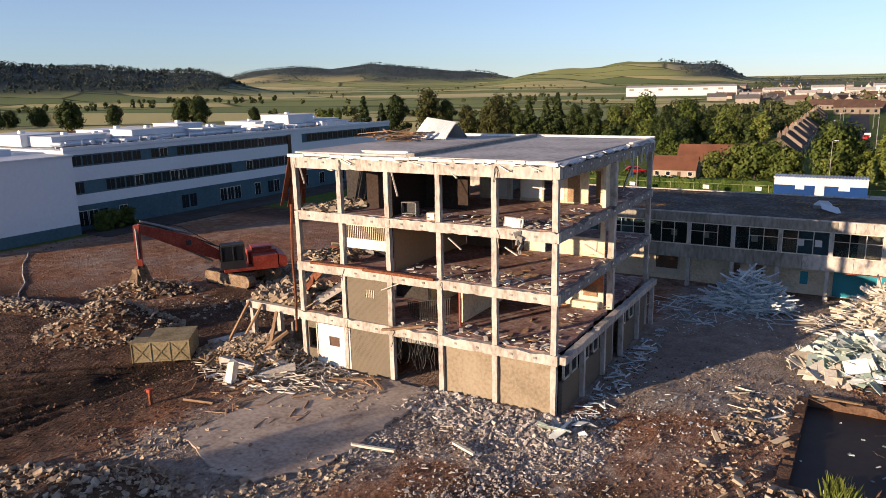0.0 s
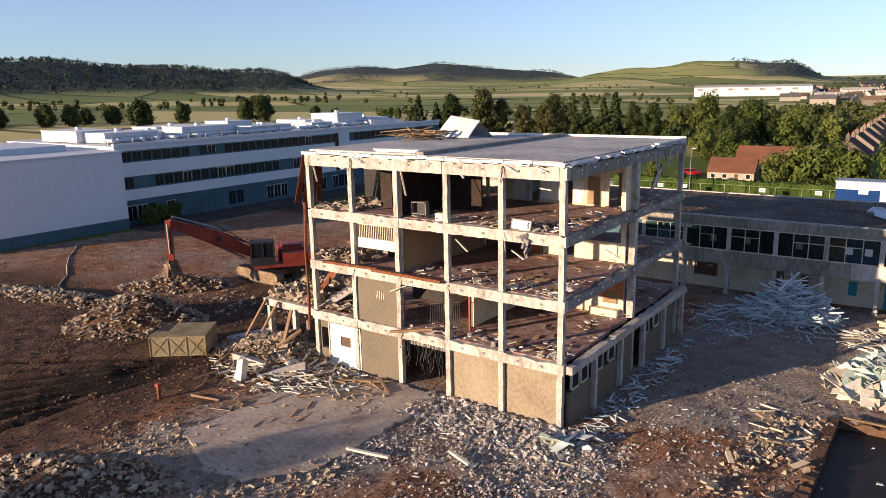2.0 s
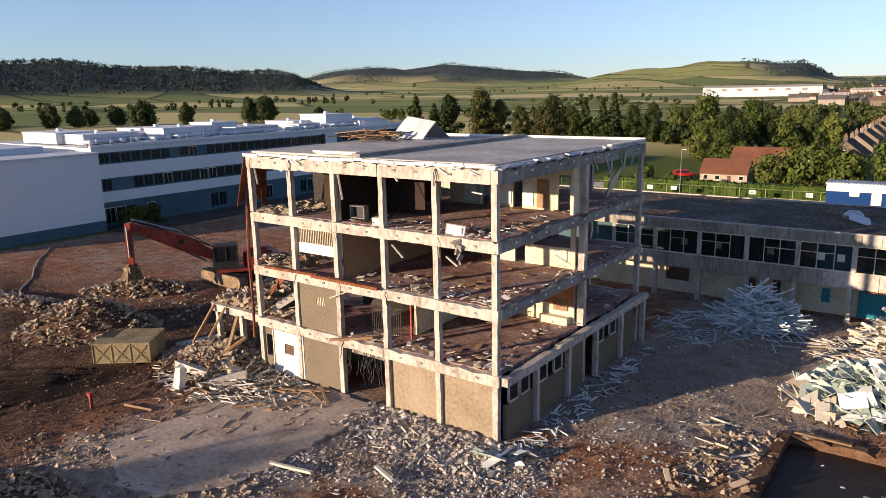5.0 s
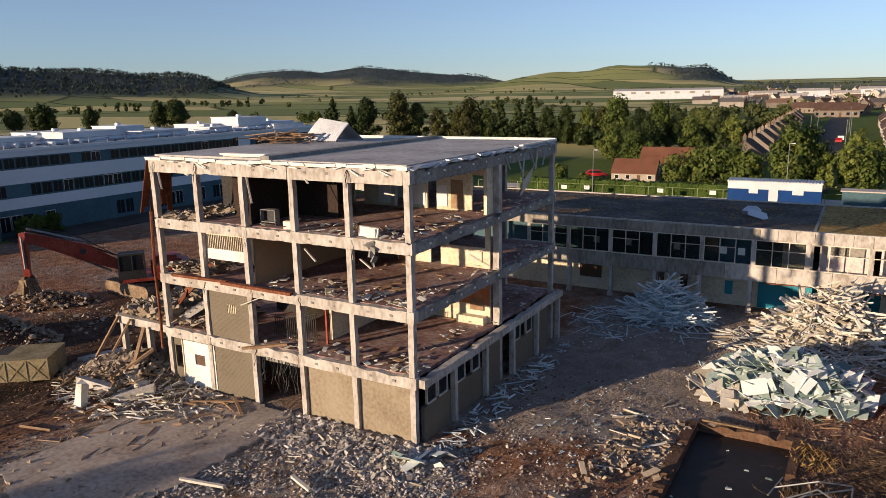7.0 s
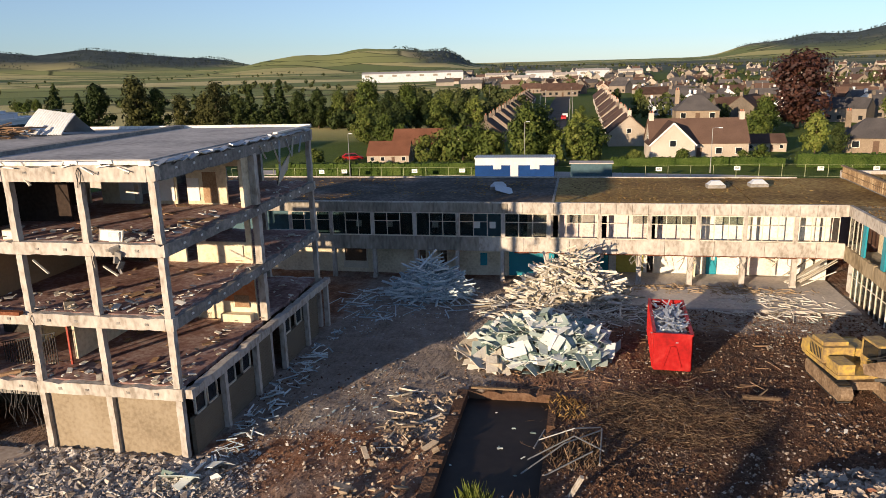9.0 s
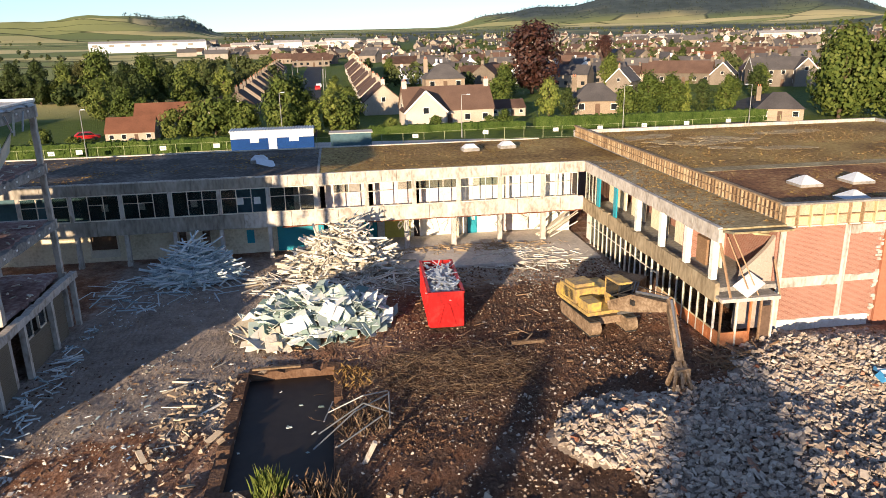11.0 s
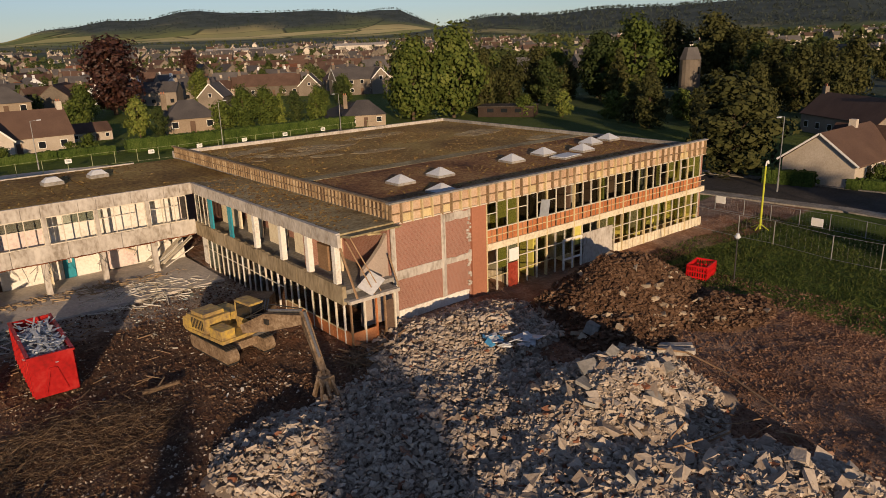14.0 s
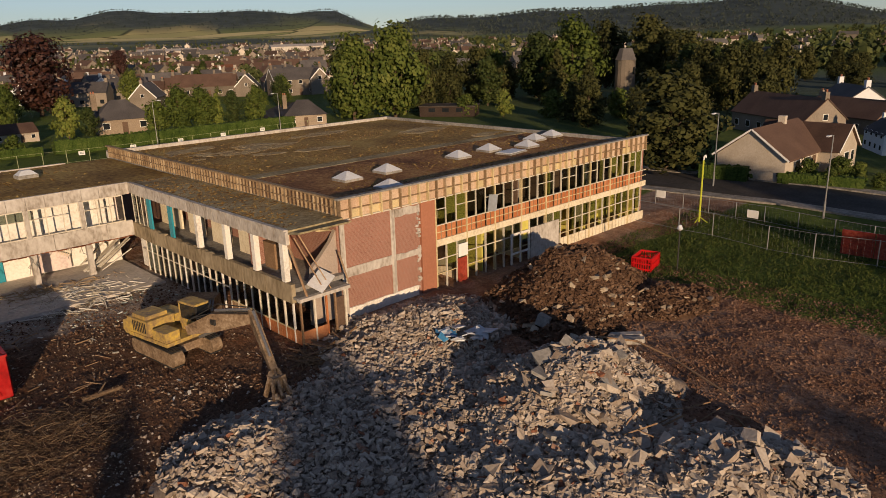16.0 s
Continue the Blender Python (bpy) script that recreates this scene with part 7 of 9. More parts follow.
# ---- excavators ----
def excavator(name, label, base, yaw, house_yaw, paint, dirt, arm, s=1.0, tool="bucket"):
    """base: where it stands; yaw: heading of the tracks; house_yaw: of the cab; arm: root, elbow, wrist and tip in the world."""
    m = pose(*base, 0, 0, yaw)
    ex = thing(name, label, "excavator", m)
    for sy in (-1, 1):
        n = 20
        prof = []
        for i in range(n):
            a = 2 * math.pi * i / n
            cx = 1.75 if math.cos(a) > 0 else -1.75
            prof.append(((cx + 0.42 * math.cos(a)) * s, (0.45 + 0.42 * math.sin(a)) * s))
        tr = MB().side(prof, "y", (sy * 1.15 - 0.3) * s, (sy * 1.15 + 0.3) * s).ob("track", dirt, ex)
        shoes = MB()
        for i in range(22):
            x = (-1.9 + 3.8 * i / 21) * s
            for z in (0.02, 0.88):
                shoes.bx(x - 0.05 * s, x + 0.05 * s, (sy * 1.15 - 0.34) * s, (sy * 1.15 + 0.34) * s, (z - 0.03) * s, (z + 0.03) * s)
        shoes.ob("tread", DARKM, tr)["kind"] = "stuff"
    part("undercarriage", -1.2 * s, 1.2 * s, -0.9 * s, 0.9 * s, 0.35 * s, 0.8 * s, dirt, ex)
    MB().cyl((0, 0, 0.8 * s), (0, 0, 1.0 * s), 0.75 * s, n=20).ob("turntable", DARKM, ex)
    R = turn_z(radians(house_yaw - yaw))

    def rp(nm, boxes, material, parent=ex, lab=""):
        mb = MB()
        for b in boxes:
            v = CUBE * (b[1] - b[0], b[3] - b[2], b[5] - b[4]) + ((b[0] + b[1]) / 2, (b[2] + b[3]) / 2, (b[4] + b[5]) / 2)
            mb.add(v * s @ R.T, CUBE_F)
        return mb.ob(nm, material, parent, lab)

    rp("deck", [(-2.2, 1.3, -1.4, 1.4, 1.0, 1.2)], paint)
    rp("engine_cover", [(-2.3, -0.4, -1.35, 0.3, 1.2, 2.05), (-2.2, -0.6, 0.3, 1.3, 1.2, 1.9)], paint)
    hood = rp("hood", [(-2.0, -0.7, -1.2, 0.1, 2.05, 2.25)], paint)
    rp("grille", [(-1.8 + 0.16 * i, -1.72 + 0.16 * i, -1.37, -1.36, 1.35, 1.95) for i in range(8)], DARKM, hood)
    cw = MB()
    prof = [(-2.3, 1.0), (-2.3, 1.9), (-2.75, 1.75), (-2.85, 1.2), (-2.6, 1.0)]
    v0 = np.array([(p[0], -1.35, p[1]) for p in prof] + [(p[0], 1.35, p[1]) for p in prof]) * s @ R.T
    cw.add(v0, [(i, (i + 1) % 5, 5 + (i + 1) % 5, 5 + i) for i in range(5)] + [(4, 3, 2, 1, 0), (5, 6, 7, 8, 9)]).ob("counterweight", paint, ex)
    rp("side_box", [(0.0, 1.2, -1.35, -0.5, 1.2, 1.75)], paint)
    cab = rp("cab", [(-0.1, 1.5, 0.45, 1.35, 1.2, 1.75), (-0.1, 0.0, 0.45, 1.35, 1.75, 2.75), (0.0, 1.45, 0.45, 0.52, 1.75, 1.85), (-0.1, 1.4, 0.45, 1.35, 2.7, 2.82)], DARKM if tool == "grapple" else paint)
    rp("cab_pillar", [(1.38, 1.46, 0.45, 0.53, 1.75, 2.72), (1.38, 1.46, 1.27, 1.35, 1.75, 2.72), (0.62, 0.7, 1.28, 1.35, 1.75, 2.72)], DARKM, cab)
    rp("cab_window", [(0.02, 1.37, 1.30, 1.32, 1.78, 2.68), (1.40, 1.42, 0.54, 1.26, 1.3, 2.68), (0.02, 1.37, 0.47, 0.48, 1.86, 2.68)], WINDARK, cab, "dark cab window")
    inv = m.inverted()
    A = [np.array(inv @ Vector(p)) for p in arm]

    def limb(nm, p, q, w, h0, hm, h1, material, bulge=0.45):
        """A tapered box arm, deepest at the bulge."""
        p, q = np.array(p), np.array(q)
        d = q - p
        ln = np.linalg.norm(d)
        ax = d / ln
        sidev = np.cross((0, 0, 1), ax)
        sidev /= max(np.linalg.norm(sidev), 1e-6)
        up = np.cross(ax, sidev)
        v = []
        for sy in (-1, 1):
            for t, lo, hi in ((0, -h0 / 2, h0 / 2), (bulge, -hm * 0.35, hm * 0.65), (1, -h1 / 2, h1 / 2)):
                v.append(p + ax * ln * t + up * lo + sidev * sy * w / 2)
                v.append(p + ax * ln * t + up * hi + sidev * sy * w / 2)
        f = [(0, 2, 3, 1), (2, 4, 5, 3), (7, 9, 8, 6), (9, 11, 10, 8), (0, 6, 8, 2), (2, 8, 10, 4), (1, 3, 9, 7), (3, 5, 11, 9), (0, 1, 7, 6), (4, 10, 11, 5)]
        return MB().add(v, f).ob(nm, material, ex), up

    bo, up = limb("boom", A[0], A[1], 0.42 * s, 0.5 * s, 1.0 * s, 0.5 * s, paint if tool == "grapple" else dirt)
    MB().cyl(A[0] + (A[1] - A[0]) * 0.12 - up * 0.5 * s, A[0] + (A[1] - A[0]) * 0.5 - up * 0.25 * s, 0.09 * s).ob("ram", STEEL, bo)
    MB().cyl(A[0] + (A[1] - A[0]) * 0.5 + up * 0.75 * s, A[1] + up * 0.45 * s, 0.08 * s).ob("ram", STEEL, bo)
    st_, up2 = limb("stick", A[1] + (A[1] - A[2]) * 0.08, A[2], 0.34 * s, 0.65 * s, 0.6 * s, 0.32 * s, paint if tool == "grapple" else dirt, 0.2)
    MB().cyl(A[1] + up2 * 0.5 * s, A[1] + (A[2] - A[1]) * 0.8 + up2 * 0.3 * s, 0.07 * s).ob("ram", STEEL, st_)
    MB().tube([A[0] + (0, 0, 0.5 * s), (A[0] + A[1]) / 2 + (0, 0, 1.1 * s), A[1] + (0, 0, 0.55 * s)], 0.03 * s).ob("hose", DARKM, bo)
    for off in (0.12, -0.14):
        pts = [A[0] + (A[1] - A[0]) * t + up * (0.62 - 0.5 * abs(t - 0.45)) * s + np.array([off, 0, 0.06 * math.sin(9 * t)]) * s for t in (0.15, 0.3, 0.45, 0.6, 0.8, 0.97)]
        MB().tube(pts, 0.035 * s).ob("hose", DARKM, bo)
    MB().rbox(A[0] + (A[1] - A[0]) * 0.45 + up * 0.2 * s, (0.5 * s, 0.5 * s, 0.3 * s), np.eye(3)).ob("valve_block", DARKM, bo)
    tp = A[3] - A[2]
    to = MB().rbox(A[2] + tp * 0.3, (0.6 * s, 0.7 * s, 0.35 * s), np.eye(3), 0.1, np.random.default_rng(5)).ob(tool, dirt, ex)
    for dy in (-0.4, 0.0, 0.4):
        sd = np.array([0.3, 1, 0]) * dy * s
        for off in (0.25, -0.35):
            MB().beam(A[2] + sd * 0.4, A[3] + sd + (off * s, 0, 0), 0.12 * s, 0.3 * s).ob("tine", dirt, to)
    return ex


excavator("red_excavator", "red high-reach excavator with a grapple working on the rubble", (-36.6, 12.8, on_ground(-36.6, 12.8) + 0.12), 178, 233, REDM, MUDM,
          [(-37.2, 11.4, 2.5), (-40.4, 4.8, 6.2), (-40.2, 4.6, 2.9), (-40.3, 4.5, 1.5)], 1.38, "grapple")
excavator("yellow_excavator", "dusty yellow tracked excavator with its muddy arm lowered", (31.5, 12.0, on_ground(31.5, 12.0)), -83, -80, YELM, MUDM,
          [(31.7, 10.6, 1.6), (33.3, 6.5, 2.9), (32.6, 3.6, 1.15), (32.2, 2.7, 0.3)], 1.0, "bucket")
g2 = thing("screening_bucket", "muddy toothed screening bucket lying behind the excavator", "bucket", pose(35.2, 16.4, 0.05, 0, 0, -45))
MB().bx(-1.0, 1.0, -0.6, 0.6, 0.0, 1.1).ob("body", MUDM, g2)
for i in range(11):
    MB().beam((-0.95 + 0.19 * i, -0.6, 1.0), (-0.95 + 0.19 * i, -1.1, 0.45), 0.07, 0.07).ob("tooth", STEEL, g2)

# ---- loose pieces with a shape of their own ----
def slab_piece(x, y, z, sx, sy, sz, rx, ry, rz, material, label):
    o = MB().rbox((0, 0, 0), (sx, sy, sz), np.eye(3), 0.06, g).ob("concrete_slab", material)
    o.matrix_basis = pose(x, y, z, rx, ry, rz)
    return tagged(o, label, "slab")


hz = lambda x, y: float(surface(np.array([x]), np.array([y]), HEAPS)[0])
for x, y, sx, sy, rz in ((39.4, -7.2, 1.5, 1.0, 20), (40.3, -6.6, 1.2, 1.1, -30), (38.6, -8.0, 1.1, 0.8, 50), (42.0, -6.6, 1.0, 0.7, 10), (37.0, -9.6, 0.9, 0.7, 70), (41.0, -9.6, 1.2, 0.8, -10), (36.2, -12.0, 1.1, 0.7, 30), (43.5, -8.5, 0.9, 0.7, 0)):
    slab_piece(x, y, hz(x, y) + 0.2, sx * 0.65, sy * 0.65, 0.16, g.uniform(10, 45), g.uniform(-25, 25), rz, CONC_D, "grey broken concrete slab on the rubble heap")
for x, y, ln, rz in ((48.8, -5.6, 2.0, 115), (49.4, -5.2, 1.7, 118)):
    slab_piece(x, y, on_ground(x, y) + 0.35, ln, 0.4, 0.3, 0, 8, rz, CONC, "pale broken concrete lintel on the earth")
for x, y, s_ in ((47.2, -1.2, 0.9), (50.5, 3.6, 0.7)):
    slab_piece(x, y, on_ground(x, y) + 0.7, s_, s_ * 0.8, s_ * 0.7, 20, 15, 30, CONC_D, "grey boulder of concrete on the earth mound")
stub = MB().rbox((0, 0, 0.7), (0.5, 0.45, 1.9), np.array(Euler((0.1, 0.35, 0.2)).to_matrix()), 0.12, g)
stub_ob = tagged(stub.ob("column_stub", WHITE), "white broken column stub leaning in the rubble", "column")
stub_ob.matrix_basis = pose(-19.2, -5.0, on_ground(-19.2, -5.0))
slab_piece(-22.6, -2.0, on_ground(-22.6, -2.0) + 0.3, 3.0, 1.5, 0.3, 8, -5, 30, CONC_D, "flat grey slab fallen beside the water tank")
for x, y, ln, rz in ((-12.6, -1.2, 3.0, 28), (-14.6, -2.4, 2.6, 20), (-11.2, -1.0, 2.2, -35), (-6.6, -7.6, 2.4, 12), (-2.6, -5.6, 1.6, -20)):
    tagged(MB().rbox((x, y, on_ground(x, y) + 0.16), (ln, 0.16, 0.12), turn_z(radians(rz)), 0.04, g).ob("loose_timber", TIMBER if x < -8 else PALEWOOD), "long splintered timber lying on the yard", "timber")
for x, y, ln, rz in ((-20.5, -3.2, 2.6, 10), (-18.6, -1.8, 3.2, -12), (-22.0, -0.6, 1.8, 80), (-24.6, 0.2, 3.4, 35), (-17.4, -3.0, 2.4, 40)):
    slab_piece(x, y, on_ground(x, y) + 0.35, ln, 0.6, 0.45, g.uniform(-15, 15), g.uniform(-12, 12), rz, CONC, "fallen pale concrete beam at the frame's foot")
tarp = MB()
for i in range(6):
    tarp.rbox((42.0 + g.uniform(-0.6, 0.6), 1.4 + g.uniform(-0.5, 0.5), hz(42, 1.4) + 0.15 + g.uniform(0, 0.2)), (0.45, 0.3, 0.04), rand_rot(g, 0.7), 0.2, g)
tagged(tarp.ob("blue_plastic", TARP), "crumpled blue plastic on the rubble", "plastic sheet", kind="stuff")
scrapb = MB()
for i in range(14):
    scrapb.rbox((43.0 + g.uniform(-1.2, 1.2), 0.8 + g.uniform(-1, 1), hz(43, 0.8) + 0.2), (g.uniform(0.4, 1.0), g.uniform(0.3, 0.7), 0.06), rand_rot(g, 0.6), 0.1, g)
tagged(scrapb.ob("sheet_scrap", CABWHITE), "white sheet scrap on the rubble", "scrap", kind="stuff")
hose = MB().tube([(47.6, -4.6, 0.5), (48.4, -6.5, 0.55), (48.2, -8.6, 0.35), (46.4, -12.6, 0.3)], 0.05, 6)
tagged(hose.ob("long_pole", TIMBER), "long bent pole lying across the earth", "pole")
prop = thing("red_hydrant_frame", "small red metal frame standing on the soil", "frame", pose(-21.1, -9.4, on_ground(-21.1, -9.4)))
MB().bx(-0.08, 0.08, -0.08, 0.08, 0, 0.75).ob("post", RUST, prop)
MB().bx(-0.16, 0.16, -0.12, 0.12, 0.75, 0.95).ob("head", REDM, prop)
hosel = MB().tube([(x, y, on_ground(x, y) + 0.05) for x, y, z in ((-68.5, 10.6, 0.1), (-66.5, 9.4, 0.12), (-63.5, 7.2, 0.1), (-59.0, 4.6, 0.1), (-55.0, 2.6, 0.1), (-52.5, 0.6, 0.1), (-50.5, -0.6, 0.1))], 0.055, 8)
tagged(hosel.ob("hose", CONC), "pale thick hose lying on red earth", "hose")

# splinters and chips trodden into the ground
def chips(name, x0, x1, y0, y1, n, material, label, seed, lo=0.05, hi=0.32):
    gg = np.random.default_rng(seed)
    xs, ys = gg.uniform(x0, x1, n), gg.uniform(y0, y1, n)
    keep = fbm(xs * 0.3, ys * 0.3, 3, seed) > 0.42
    xs, ys = xs[keep], ys[keep]
    free = ~((xs > POOL[0] - 0.3) & (xs < POOL[1] + 0.3) & (ys > POOL[2] - 0.3) & (ys < POOL[3] + 0.3)) & ~((xs > -18) & (xs < 0.4) & (ys > 0))
    xs, ys = xs[free], ys[free]
    zs = ground_z(xs, ys)
    mb = MB()
    for x, y, z in zip(xs, ys, zs):
        l = lo + (hi - lo) * gg.random() ** 2.5
        mb.rbox((x, y, z + 0.03), (l, l * gg.uniform(0.1, 0.5), 0.03), rand_rot(gg, 0.25), 0.15, gg)
    return tagged(mb.ob(name, material), label, "debris", kind="stuff")


chips("pale_chips", 3, 36, 6, 29, 600, PALEWOOD, "pale splinters and chips on the courtyard", 601)
chips("pale_chips", -12, 5, -8, 0, 700, PALEWOOD, "pale splinters and chips before the frame", 602)
chips("brown_chips", -26, 36, -16, 10, 1800, TIMBER, "brown splinters on the soil", 603)
chips("white_chips", 12, 36, 18, 29, 1200, PLASTER, "white plaster chips on the paving", 604)
chips("blue_chips", 0.6, 8, 1, 28, 500, SHADEWOOD, "pale splinters on the shaded yard, coloured blue for the shade", 605)


# ---- trees ----
def leaf_sheet(p, d, size, gg, narrow=0.7):
    """Leaf sprays at the points p, loosely facing d."""
    k = len(p)
    t1 = np.cross(d, gg.normal(0, 1, (k, 3)))
    t1 /= np.linalg.norm(t1, axis=1)[:, None] + 1e-9
    t2 = np.cross(d + gg.normal(0, 0.6, (k, 3)), t1)
    t2 /= np.linalg.norm(t2, axis=1)[:, None] + 1e-9
    s = (size * gg.uniform(0.55, 1.4, k))[:, None]
    v = np.stack([p - t1 * s, p + t2 * s * narrow, p + t1 * s * 0.8, p - t2 * s * 0.9 * narrow], 1).reshape(-1, 3)
    return v, np.arange(len(v)).reshape(-1, 4)


def make_tree(name, h, r, crown_lo, n, leaf, label, seed, shape="round", leaf_size=0.4, clumps=14, trunk=0.28):
    """Trunk, limbs and a crown of many leaf sprays on twigs gathered in loose clumps."""
    gg = np.random.default_rng(seed)
    root = thing(name, label, "tree")
    mb = MB()
    top = h * (0.75 if shape == "round" else 0.95)
    mb.cyl((0, 0, -0.2), (0.1, 0.05, top * 0.5), trunk, trunk * 0.7, 7, False).cyl((0.1, 0.05, top * 0.5), (0.0, 0.1, top), trunk * 0.7, trunk * 0.2, 6, False)
    pts, dirs = [], []
    for i in range(clumps):
        t = (i + gg.uniform(0, 1)) / clumps
        z = crown_lo + (h - crown_lo) * t
        flat = 0.8
        if shape == "cone":
            rr = r * (1 - t) ** 0.85 * gg.uniform(0.45, 0.95)
            cr, flat = r * (0.36 * (1 - t) + 0.10), 0.55
        elif shape == "column":
            rr, cr = r * 0.3 * gg.uniform(0, 1), r * (0.75 - 0.5 * t * t)
        else:
            prof = math.sqrt(max(0.05, 1 - (2 * t - 0.9) ** 2))
            rr = r * prof * gg.uniform(0.25, 0.82)
            cr = r * gg.uniform(0.24, 0.42)
        a = i * 2.4 + gg.uniform(-0.5, 0.5)
        c = np.array([rr * math.cos(a), rr * math.sin(a), z])
        if shape == "round" and i % 2 == 0:
            mb.cyl((0.05, 0.05, max(crown_lo * 0.8, z * 0.55)), c, trunk * 0.35, trunk * 0.08, 5, False)
        k = max(8, int(n / clumps * gg.uniform(0.7, 1.3)))
        d = gg.normal(0, 1, (k, 3))
        d /= np.linalg.norm(d, axis=1)[:, None]
        lump = 1 + 0.35 * np.sin(d[:, 0] * 5 + seed + i) * np.sin(d[:, 1] * 5 + i) + 0.2 * np.sin(d[:, 2] * 9 + i)
        pts.append(c + d * (cr * lump * gg.uniform(0.35, 1.12, k) ** 0.7)[:, None] * (1, 1, flat))
        out = pts[-1] - np.array([0, 0, (crown_lo + h) / 2 - 1])
        dirs.append(d + 0.5 * out / (np.linalg.norm(out, axis=1)[:, None] + 1e-6))
    mb.ob("trunk", BARK, root)
    v, f = leaf_sheet(np.concatenate(pts), np.concatenate(dirs), leaf_size, gg)
    me_ = bpy.data.meshes.new("crown")
    me_.from_pydata(v.tolist(), [], f.tolist())
    me_.materials.append(leaf)
    new("crown", me_).parent = root
    return root


protos = {
    "oak": make_tree("broadleaf_tree", 11, 5.2, 1.2, 5200, LEAF, "green broadleaf tree with a rounded crown", 300, leaf_size=0.32, clumps=34),
    "ash": make_tree("broadleaf_tree", 13, 4.6, 1.6, 5200, LEAF_D, "dark green broadleaf tree with a rounded crown", 301, leaf_size=0.32, clumps=34),
    "bush": make_tree("bush", 4.2, 2.6, 0.4, 2200, LEAF, "rounded green garden bush", 302, leaf_size=0.22, clumps=18, trunk=0.1),
    "pine": make_tree("conifer", 15, 3.6, 1.0, 4200, LEAF_D, "dark green conifer with a pointed crown", 303, "cone", 0.34, 46),
    "copper": make_tree("copper_beech", 17, 7.5, 2.0, 7000, LEAF_R, "copper beech with a dark red crown", 304, leaf_size=0.4, clumps=40, trunk=0.45),
    "column": make_tree("columnar_conifer", 6.5, 1.5, 0.4, 2600, LEAF_Y, "bright green columnar conifer in a garden", 305, "column", 0.2, 12, 0.15),
    "young": make_tree("young_tree", 6.5, 2.6, 0.9, 2600, LEAF_Y, "light green small tree", 306, leaf_size=0.24, clumps=20, trunk=0.12),
    "field": make_tree("field_tree", 12, 6.4, 1.4, 4200, LEAF_D, "dark broad-crowned tree standing in the fields", 307, leaf_size=0.5, clumps=26, trunk=0.35),
}
protos["wood"] = make_tree("woodland_tree", 13, 5.0, 1.0, 5200, LEAF_W, "dark woodland tree with a dense crown", 308, leaf_size=0.34, clumps=30)
protos["yew"] = make_tree("woodland_conifer", 14, 4.2, 0.6, 4200, LEAF_W, "dark woodland conifer with a pointed crown", 309, "cone", 0.36, 40)
used = set()


def plant(kind, x, y, scale=1.0, turn=0.0, sz=None, z=None):
    p = protos[kind]
    m = pose(x, y, on_ground(x, y) if z is None else z, 0, 0, turn)
    if kind not in used:
        used.add(kind)
        p.matrix_basis = m
        p.scale = (scale, scale, sz or scale)
        return p
    o = copy_thing(p, m)
    o.scale = (scale, scale, sz or scale)
    return o


gt = np.random.default_rng(77)
# conifers and broadleaf trees beyond the roofs, on the way to the fields: place, height
TALL = {"oak": 11, "ash": 13, "bush": 4.2, "pine": 15, "young": 6.5, "field": 12, "wood": 13, "yew": 14, "copper": 17, "column": 6.5}


def tree_of(kind, x, y, h, broad=1.0):
    s_ = h / TALL[kind]
    return plant(kind, x, y, s_ * broad, gt.uniform(0, 360), s_)


for x, y, k_, h in ((-128, 154, "pine", 15.3), (-124, 158, "pine", 13), (-121, 162, "ash", 14.7), (-111, 166, "wood", 15.8), (-107, 170, "ash", 13), (-101, 173, "wood", 11), (-96, 176, "wood", 10),
                   (-92, 177, "wood", 14), (-87, 180, "ash", 11), (-83, 182, "pine", 14), (-78, 184, "pine", 13.8), (-75, 186, "pine", 15.2), (-70, 188, "ash", 11), (-64, 189, "ash", 11.4), (-58, 192, "oak", 10), (-54, 193, "wood", 10.6),
                   (-49, 194, "oak", 13.2), (-43, 196, "ash", 10.3), (-37, 197, "oak", 11.6), (-31, 198, "ash", 9), (-25, 199, "oak", 9.3), (-20, 196, "ash", 8), (-114, 175, "oak", 9), (-134, 158, "wood", 9), (-140, 156, "oak", 7), (-15, 190, "young", 8), (-34, 176, "bush", 5)):
    tree_of(k_, x, y, h, 1.0 if k_ == "pine" else 0.95)
# single trees in the fields beyond the school
for x, y, k_, h in ((-408, 172, "field", 12.3), (-403, 184, "field", 10.7), (-408, 195, "field", 9.4), (-403, 209, "field", 10.5), (-341, 189, "field", 13.9), (-366, 231, "field", 11.1), (-333, 265, "field", 14.7), (-341, 258, "field", 13), (-307, 284, "field", 8.1),
                   (-283, 319, "bush", 5.2), (-274, 313, "bush", 5.0), (-262, 307, "oak", 6.6), (-420, 150, "field", 12), (-440, 160, "field", 11), (-430, 135, "field", 13), (-300, 300, "bush", 4)):
    tree_of(k_, x, y, h)
# gardens behind the wing
for x, y, k_, h in ((-8.5, 108, "bush", 5.6), (-5, 107, "bush", 6.2), (-2, 108, "oak", 6.4), (0.5, 106, "bush", 5.4), (-12, 106, "bush", 4.6), (7.2, 103, "oak", 9.6), (9.5, 106, "oak", 9.2), (15.5, 106, "young", 6.6), (18, 108, "bush", 6.0), (12.5, 104, "young", 5.5),
                  (17, 125, "bush", 5.0), (19, 135, "bush", 5.4), (16, 150, "young", 6), (-24, 92, "bush", 2.6), (-22, 128, "bush", 5), (-30, 96, "bush", 3.4), (-26, 130, "oak", 7), (-34, 140, "oak", 8), (-28, 150, "ash", 9), (-20, 160, "oak", 9), (-36, 165, "ash", 9)):
    tree_of(k_, x, y, h)
